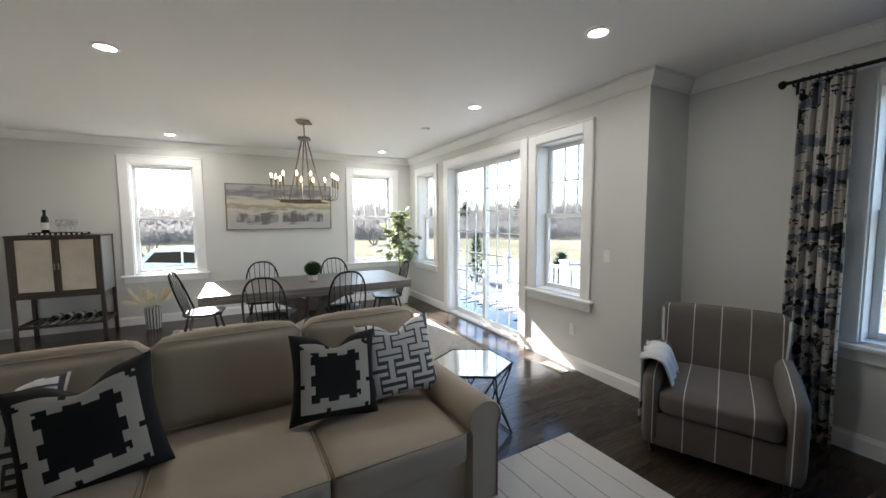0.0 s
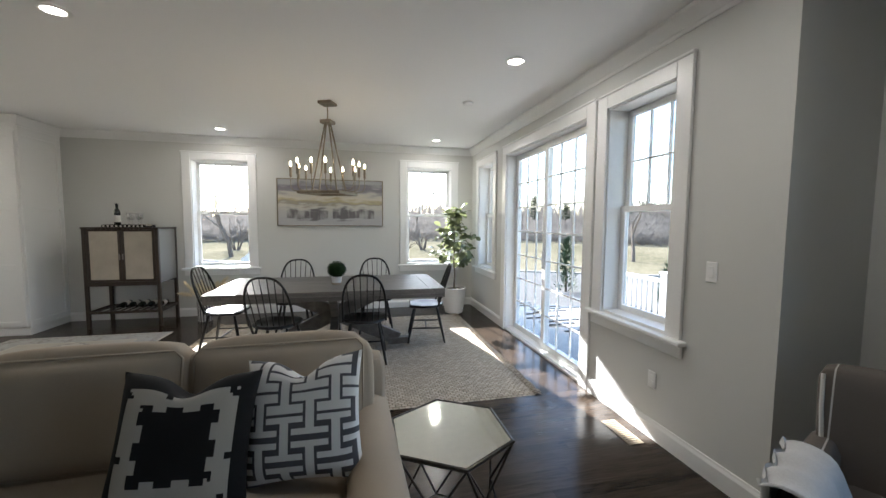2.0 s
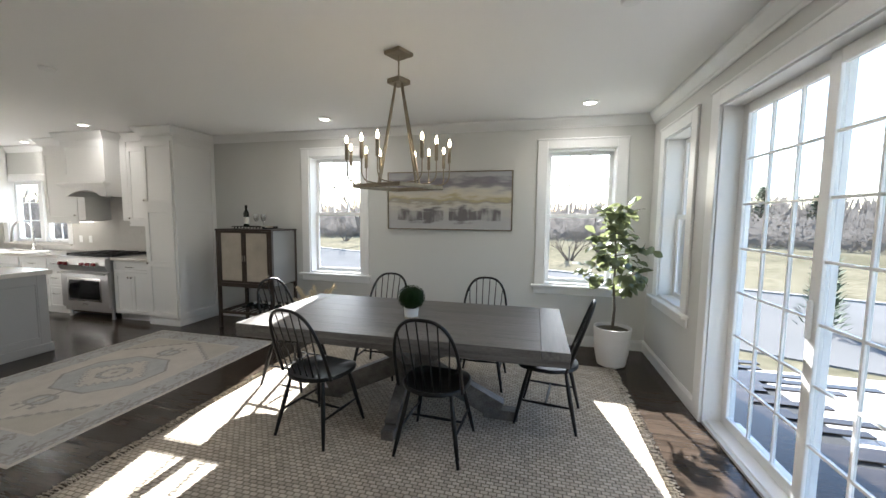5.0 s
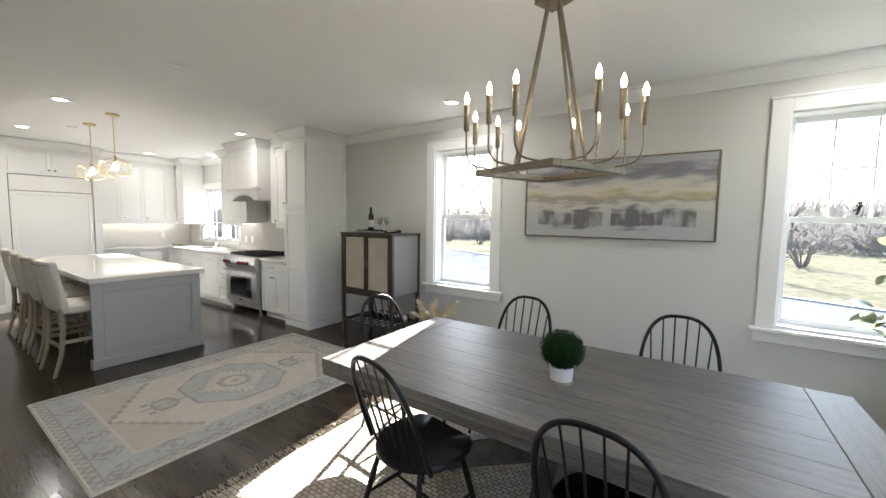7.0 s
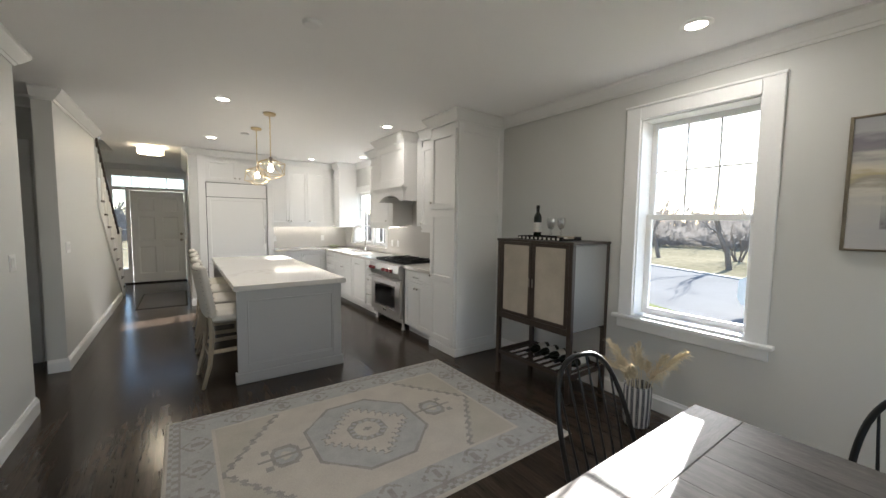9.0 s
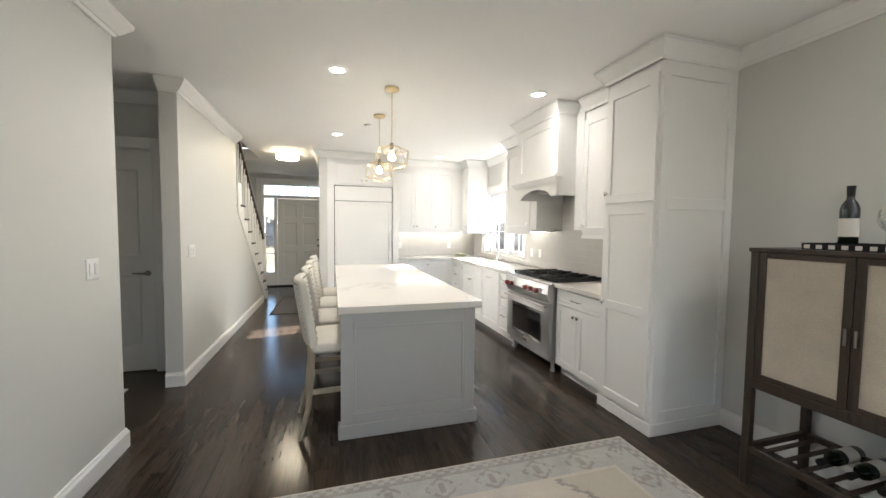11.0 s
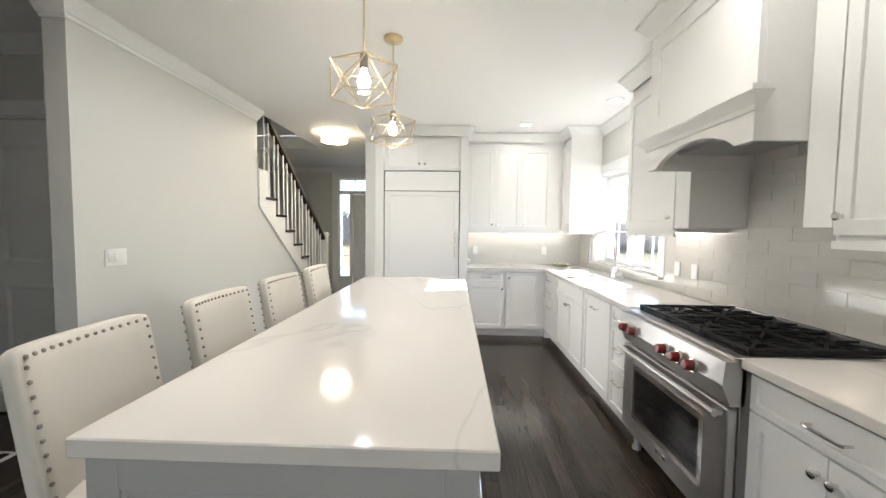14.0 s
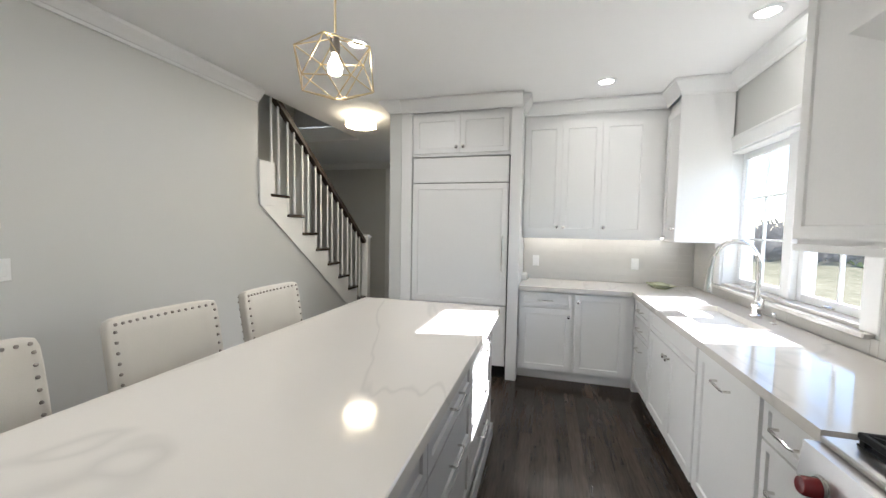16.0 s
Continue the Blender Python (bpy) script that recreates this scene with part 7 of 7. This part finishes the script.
vs = [((0.17 + 0.010 * math.cos(8 * 2 * math.pi * k / seg)) * math.cos(2 * math.pi * k / seg), (0.17 + 0.010 * math.cos(8 * 2 * math.pi * k / seg)) * math.sin(2 * math.pi * k / seg), z) for z in (H - 0.003, H - 0.12) for k in range(seg)]
sh.add(vs, [(k, (k + 1) % seg, seg + (k + 1) % seg, seg + k) for k in range(seg)])
part("shade", sh, SHADE, hl, "glowing cream fabric shade", smooth=50)
part("diffuser", B().lathe([(0.158, H - 0.113), (0.158, H - 0.117), (0.001, H - 0.119)], 32), mat("lit_lamp_diffuser", (0.9, 0.85, 0.75), 0.6, vary=0.0, bump=0.0, emit=(1.0, 0.84, 0.60), power=6.0), hl, "bright frosted diffuser")
part("canopy", B().lathe([(0.10, H - 0.001), (0.10, H - 0.012), (0.001, H - 0.014)], 24), BRASS, hl)
MATW = mat("grey_runner", (0.075, 0.072, 0.072), 0.95, vary=0.25, fine=200, bump=0.4)
solo("door_mat", B().grid(30, 24, lambda u, v: (-7.84 + 1.66 * u, 4.79 + 0.72 * v, 0.008 if 0 < u < 1 and 0 < v < 1 else 0.001), lambda u, v: 1 if min(u, 1 - u) < 0.04 or min(v, 1 - v) < 0.06 else 0), [MATW, INK], "grey entry mat with a dark border", "mat")


def lattice(u, v):
    x, y = u * 0.9, v * 1.5
    if min(u, 1 - u) * 0.9 < 0.03 or min(v, 1 - v) * 1.5 < 0.03:
        return 1
    a, b = ((x + y) / 0.22) % 1, ((x - y) / 0.22) % 1
    k = (math.floor((x + y) / 0.22) + math.floor((x - y) / 0.22)) % 2
    if a < 0.12 and k or b < 0.12 and not k or abs(a - 0.5) < 0.05 and k:
        return 1
    return 0


solo("lattice_mat", B().grid(90, 150, lambda u, v: (-3.46 + 0.92 * u, 2.56 + 1.50 * v, 0.008 if 0 < u < 1 and 0 < v < 1 else 0.001), lattice), [INK, WHITEC], "black mat with a white lattice pattern", "mat")


# ---- outdoors ----
GZ = -1.1
solo("ground", B().grid(60, 60, lambda u, v: (-600 + 1200 * u, -600 + 1200 * v, GZ + (0.0 if (abs(u - 0.5) < 0.06 and abs(v - 0.5) < 0.06) else 0.6 * math.sin(u * 60) * math.sin(v * 47)))), LAWN, "pale spring lawn and dry field", "ground", kind="structure")
SLOPE = -0.46      # the road runs past the corner of the house
road_y = lambda x, c: c + SLOPE * x


def strip_along(c0, c1, x0, x1, z0, z1):
    return B().prism([(x0, road_y(x0, c0)), (x1, road_y(x1, c0)), (x1, road_y(x1, c1)), (x0, road_y(x0, c1))], z0, z1)


solo("road", strip_along(15.9, 24.9, -220, 220, GZ - 0.2, GZ + 0.03), ASPHALT, "sunlit grey asphalt road", "road", kind="structure")
solo("verge", strip_along(12.9, 15.88, -60, 5.5, GZ - 0.2, GZ + 0.05), VERGE, "narrow green grass verge along the road", "grass", kind="structure")
solo("kerb", strip_along(24.92, 25.2, -220, 220, GZ - 0.2, GZ + 0.09), GRAVEL, "low stone kerb along the road", "kerb", kind="structure")
dk = thing("porch_deck", "white railed porch deck outside the patio door", "deck", kind="structure")
part("frame", B().box((4.63, 3.4, GZ), (7.30, 9.2, -0.33)), SIDING, dk)
for i in range(17):
    x = 4.64 + i * 0.148
    part("deck_board", B().box((x, 3.4, -0.33), (x + 0.140, 9.2, -0.302), 0.003), DECK, dk)
rl = thing("porch_railing", "white painted porch railing with square balusters", "railing")
for y in (3.5, 5.35, 7.2, 9.1):
    part("post", B().box((7.14, y - 0.065, -0.302), (7.27, y + 0.065, 0.66), 0.006).box((7.12, y - 0.085, 0.66), (7.29, y + 0.085, 0.70), 0.01), SIDING, rl)
part("top_rail", B().box((7.16, 3.5, 0.52), (7.25, 9.1, 0.57), 0.005), SIDING, rl)
part("bottom_rail", B().box((7.18, 3.5, -0.20), (7.23, 9.1, -0.15), 0.004), SIDING, rl)
for i in range(46):
    y = 3.5 + 0.12 * (i + 0.7)
    part("baluster", B().box((7.19, y - 0.018, -0.15), (7.222, y + 0.018, 0.52)), SIDING, rl)


def bare_tree(seed, height, depth=5):
    r_ = random.Random(seed)
    b = B()

    def grow(p, d, ln, rad, lv):
        pts, rs = [p], [rad]
        for k in range(3):
            d = (d + Vector((r_.gauss(0, 0.10), r_.gauss(0, 0.10), r_.gauss(0.03, 0.06)))).normalized()
            p = p + d * ln / 3
            pts.append(p)
            rs.append(rad * (1 - 0.15 * (k + 1)))
        b.tube(pts, rs, 6 if lv < 2 else 4 if lv < 4 else 3, caps=False)
        if lv >= depth:
            return
        for k in range(r_.choice((2, 3, 3)) + (1 if lv < 2 else 0)):
            s_ = d.orthogonal().normalized()
            s_ = Matrix.Rotation(r_.uniform(0, 2 * math.pi), 3, d) @ s_
            nd = (d * r_.uniform(0.7, 1.1) + s_ * r_.uniform(0.35, 0.75) + Vector((0, 0, 0.22))).normalized()
            nd.z = max(nd.z, -0.05)
            grow(pts[r_.choice((2, 3, 3))], nd, ln * r_.uniform(0.58, 0.80), rs[-1] * r_.uniform(0.5, 0.72), lv + 1)
    grow(Vector((0, 0, 0)), Vector((0, 0, 1)), height * 0.30, height * 0.015, 0)
    return b


def bare_bush(seed, height):
    r_ = random.Random(seed)
    b = B()
    for k in range(7):
        a = k * 0.9 + r_.uniform(-0.3, 0.3)
        out = r_.uniform(0.25, 0.75)
        m = Matrix.Translation((0.15 * math.cos(a), 0.15 * math.sin(a), 0)) @ Vector((math.cos(a) * out, math.sin(a) * out, 1)).to_track_quat("Z", "Y").to_matrix().to_4x4()
        limb = bare_tree(seed * 10 + k, height * r_.uniform(0.7, 1.0), 4)
        b.add([m @ Vector(p) for p in limb.v], limb.f)
    return b


tm = [bare_tree(s_, 7.5).mesh("trunk", TWIG) for s_ in (2, 5, 8)]
sm = [bare_bush(s_, 4.6).mesh("stems", TWIG) for s_ in (3, 6)]
for i, (x, y, k, s_) in enumerate(((-6.5, 31.6, 1, 1.15), (20.4, 23.8, 0, 0.95), (-16, 60, 2, 1.5), (12, 66, 2, 1.3), (50, 38, 1, 1.3), (17, 44, 1, 1.25), (60, 8, 2, 1.4), (-34, 60, 0, 1.4), (-12.5, 36, 0, 1.1), (24, 50, 0, 1.2), (53, 52, 2, 1.4))):
    t = thing("tree", "bare leafless deciduous tree beyond the road", "tree", pose(x, y, GZ - 0.05, 0, 0, 70 * i) @ Matrix.Scale(s_ * 1.25, 4), group="bare trees beyond the road")
    ob = new("trunk", tm[k])
    ob.parent = t
for i, (x, y, k, s_) in enumerate(((-4.6, 34.2, 0, 0.9), (-8.0, 38, 1, 1.1), (5.3, 28.9, 0, 0.95), (8.2, 36.5, 1, 1.0), (2.4, 40, 1, 1.0), (-17, 41, 0, 1.0), (13.5, 40, 0, 1.1), (-23, 44, 1, 1.2))):
    t = thing("bush", "bare many-stemmed bush on the dry field", "bush", pose(x, y, GZ - 0.05, 0, 0, 50 * i) @ Matrix.Scale(s_, 4), group="bare bushes beyond the road")
    ob = new("stems", sm[k])
    ob.parent = t
rg_ = random.Random(31)


def evergreen(x, y, h, r, label):
    t = thing("shrub", label, "shrub", pose(x, y, GZ))
    part("stem", B().tube([(0, 0, 0), (0, 0, h * 0.8)], [r * 0.12, 0.01], 6), BARK, t)
    b = B()
    for _ in range(700):
        u = rg_.random() ** 0.8
        a = rg_.uniform(0, 2 * math.pi)
        rr = r * (1 - u) ** 0.7 * rg_.uniform(0.45, 1.05) * (1 + 0.15 * math.sin(a * 3))
        c = Vector((rr * math.cos(a), rr * math.sin(a), 0.08 + h * u))
        d = Vector((math.cos(a), math.sin(a), rg_.uniform(0.1, 1.2))).normalized()
        w = d.cross(Vector((0, 0, 1))).normalized() * rg_.uniform(0.02, 0.05)
        ln = rg_.uniform(0.10, 0.22)
        b.add([c - w, c + w, c + d * ln + w * 0.3, c + d * ln * 1.1 - w * 0.3], [(0, 1, 2, 3)])
    tagged(part("foliage", b, EVERGREEN, t), kind="stuff")


evergreen(10.9, 10.9, 1.35, 0.5, "young evergreen shrub beside the porch")
evergreen(9.9, 14.6, 1.9, 0.45, "young evergreen shrub beyond the porch railing")


def pine(x, y, h, seed):
    """A dark conifer: a trunk and tiers of drooping, ragged sprays."""
    r_ = random.Random(seed)
    t = thing("pine_tree", "dark green pine standing in the far treeline", "tree", pose(x, y, GZ), group="pines in the treeline")
    part("trunk", B().tube([(0, 0, 0), (0, 0, h * 0.95)], [h * 0.02, h * 0.004], 6), BARK, t)
    b = B()
    for _ in range(900):
        u = 0.18 + 0.82 * r_.random()
        a = r_.uniform(0, 2 * math.pi)
        rr = h * 0.30 * (1 - u) ** 0.6 * r_.uniform(0.15, 1.0) * (1 + 0.25 * math.sin(a * 3 + seed))
        c = Vector((rr * math.cos(a), rr * math.sin(a), h * u + r_.gauss(0, 0.15)))
        d = Vector((math.cos(a), math.sin(a), r_.uniform(-0.4, 0.5))).normalized()
        w = d.cross(Vector((0, 0, 1))).normalized() * h * r_.uniform(0.012, 0.03)
        ln = h * r_.uniform(0.05, 0.10)
        b.add([c - w, c + w, c + d * ln + w * 0.4, c + d * ln * 1.1 - w * 0.4], [(0, 1, 2, 3)])
    tagged(part("crown", b, EVERGREEN, t), kind="stuff")


for i, (x, y, h) in enumerate(((38, 74, 8.0), (43, 70, 6.5), (33, 78, 6.0), (54, 66, 7.0), (22, 84, 6.0), (62, 52, 7.0))):
    pine(x, y, h, 40 + i)
wd = B()
for ring_r, hh, cnt, lo_, hi_ in ((52, 2.8, 1500, -0.3, 3.5), (64, 4.6, 1700, -0.6, 4.0), (84, 7.5, 1700, -0.6, 4.0), (112, 9.5, 1300, -0.4, 1.6)):
    for i in range(cnt):
        a = rg_.uniform(lo_, hi_)
        rr = ring_r * rg_.uniform(0.92, 1.12)
        c = Vector((rr * math.cos(a), 6 + rr * math.sin(a), GZ))
        hgt_ = hh * rg_.uniform(0.5, 1.05) * (0.85 + 0.22 * math.sin(a * 9) * math.sin(a * 23 + ring_r))
        tan = Vector((-math.sin(a), math.cos(a), 0))
        for k in range(20):
            o = tan * rg_.gauss(0, 1.2)
            w = tan * rg_.uniform(0.012, 0.045) * ring_r / 60
            z = hgt_ * rg_.uniform(-0.05, 0.6)
            lean_ = tan * rg_.gauss(0, 0.5)
            wd.add([c + o - w + Vector((0, 0, z)), c + o + w + Vector((0, 0, z)), c + o + w * 0.4 + lean_ + Vector((0, 0, z + hgt_ * 0.42)), c + o - w * 0.2 + lean_ * 1.3 + Vector((0, 0, z + hgt_ * 0.38))], [(0, 1, 2, 3)])
solo("far_woods", wd, WOODS, "hazy brown line of leafless woods on the horizon", "woods", kind="stuff")

# car on the road
CARP = mat("white_car_paint", (0.60, 0.61, 0.62), 0.25, vary=0.02, bump=0.0, coat=0.5)
FLIP = Matrix(((1, 0, 0, 0), (0, 0, -1, 0), (0, 1, 0, 0), (0, 0, 0, 1)))
car = thing("car", "white estate car standing on the road", "car", pose(0.2, 18.49, GZ + 0.03, 0, 0, 155.3))
ARCH = lambda cx: [(cx + 0.40 * math.cos(a), 0.33 + 0.40 * math.sin(a)) for a in [math.pi - k * math.pi / 10 for k in range(11)]]
prof = [(-2.25, 0.40), (-2.28, 0.62), (-2.15, 0.88), (-1.75, 1.00), (-0.95, 1.08), (-0.15, 1.52), (0.3, 1.60), (1.5, 1.58), (2.05, 1.12), (2.25, 1.02), (2.28, 0.50), (2.15, 0.30)] + ARCH(1.40)[::-1] + ARCH(-1.45)[::-1]
bd = part("body", B().prism(prof, -0.86, 0.86).xf(FLIP), CARP, car)
for s_ in (-1, 1):
    y0, y1 = sorted((s_ * 0.858, s_ * 0.866))
    for poly in ([(-0.75, 1.10), (-0.12, 1.44), (0.42, 1.50), (0.42, 1.09)], [(0.50, 1.09), (0.50, 1.50), (1.42, 1.48), (1.78, 1.12)]):
        part("side_window", B().prism(poly, y0, y1).xf(FLIP), DARKGLASS, bd, "dark side window")
    part("door_seam", B().box((0.455, y0, 0.40), (0.465, y1, 1.08)), RUBBER, bd)
    for x in (-1.45, 1.40):
        w = part("wheel", B().tube([(x, s_ * 0.66, 0.33), (x, s_ * 0.85, 0.33)], 0.33, 24), RUBBER, car)
        part("rim", B().tube([(x, s_ * 0.70, 0.33), (x, s_ * 0.856, 0.33)], 0.21, 16), STEEL, w)
    part("headlight", B().box((-2.27, y0 * 0.9 - 0.1 * s_, 0.70), (-2.10, y0 * 0.9 + 0.1 * s_, 0.82), 0.02), CERAMIC, car, "clear headlight")


# ---- floor boards, last ----
floor = thing("floor", "dark stained oak board floor", "floor", kind="structure")
LENGTHS = (0.80, 1.15, 1.50)
BW = 0.083
board_meshes = [B().box((0, 0, -0.016), (l - 0.0005, BW - 0.0005, 0.0), 0.0007).mesh("board", WOOD) for l in LENGTHS]
rng = random.Random(5)
rest = B()
near = 0
y = -1.2
while y < 8.60:
    x = FRONT - 0.2 - rng.random() * 0.8
    while x < LIVE_E:
        k = rng.randrange(3)
        l = LENGTHS[k]
        if near < 300 and -1.6 < x < 0.9 and 4.5 < y < 8.5 or near < 300 and -4.6 < x < -1.6 and 6.82 < y < 7.9:
            ob = new("board", board_meshes[k])
            ob.parent = floor
            ob.location = (x, y, 0)
            near += 1
        else:
            rest.box((x, y, -0.016), (x + l - 0.0005, y + BW - 0.0005, 0.0))
        x += l
    y += BW
WOODREST = WOOD.copy()
wN, wL, wP = nodes_of(WOODREST)
for nd in list(wN):
    if nd.bl_idname == "ShaderNodeObjectInfo":
        geo = wN.new("ShaderNodeNewGeometry")
        for lk in list(nd.outputs["Random"].links):
            wL.new(geo.outputs["Random Per Island"], lk.to_socket)
tagged(part("far_boards", rest, WOODREST, floor), kind="stuff")

# ---- backsplash tiles ----
GLOSSTILE = mat("glossy_white_tile", (0.57, 0.555, 0.525), 0.10, vary=0.03, fine=12, coarse=3, bump=0.12, per_object=0.015, rough_vary=0.04, dist=0.003)
GROUT = mat("pale_grout", (0.58, 0.565, 0.535), 0.9, vary=0.05, bump=0.2)
TW, TH = 0.305, 0.0765
tile_meshes = {}


def tile(w):
    key = round(w, 3)
    if key not in tile_meshes:
        tile_meshes[key] = B().box((0, 0, 0), (w - 0.0014, 0.007, TH - 0.0014), 0.0009).mesh("tile", GLOSSTILE)
    return tile_meshes[key]


def tiled(name, x0, x1, z0, z1, at, skip=None):
    s = thing(name, "glossy white subway tile backsplash", "backsplash", at, kind="structure")
    part("grout", B().box((x0, 0.0022, z0), (x1, 0.0125, z1)), GROUT, s)
    row, z = 0, z0
    while z < z1 - 0.02:
        x = x0 - (TW / 2 if row % 2 else 0)
        while x < x1 - 0.004:
            xa, xb = max(x, x0), min(x + TW, x1)
            if xb - xa > 0.01 and z + TH <= z1 + 0.03:
                ob = new("tile", tile(xb - xa))
                ob.parent = s
                ob.location = (xa, 0, z)
            x += TW
        row += 1
        z += TH


NB = pose(0, NORTH - 0.0145, 0)
tiled("backsplash_range", -4.60, -2.135, 0.922, 2.00, NB)
tiled("backsplash_sink", -6.78, -4.60, 0.922, 0.985, NB)
tiled("backsplash_corner", -6.78, -6.33, 0.99, 1.375, NB)
WB_ = pose(-6.7855, 0, 0) @ Matrix(((0, -1, 0, 0), (1, 0, 0, 0), (0, 0, 1, 0), (0, 0, 0, 1)))
tiled("backsplash_west", 6.92, 8.58, 0.922, 1.375, WB_)
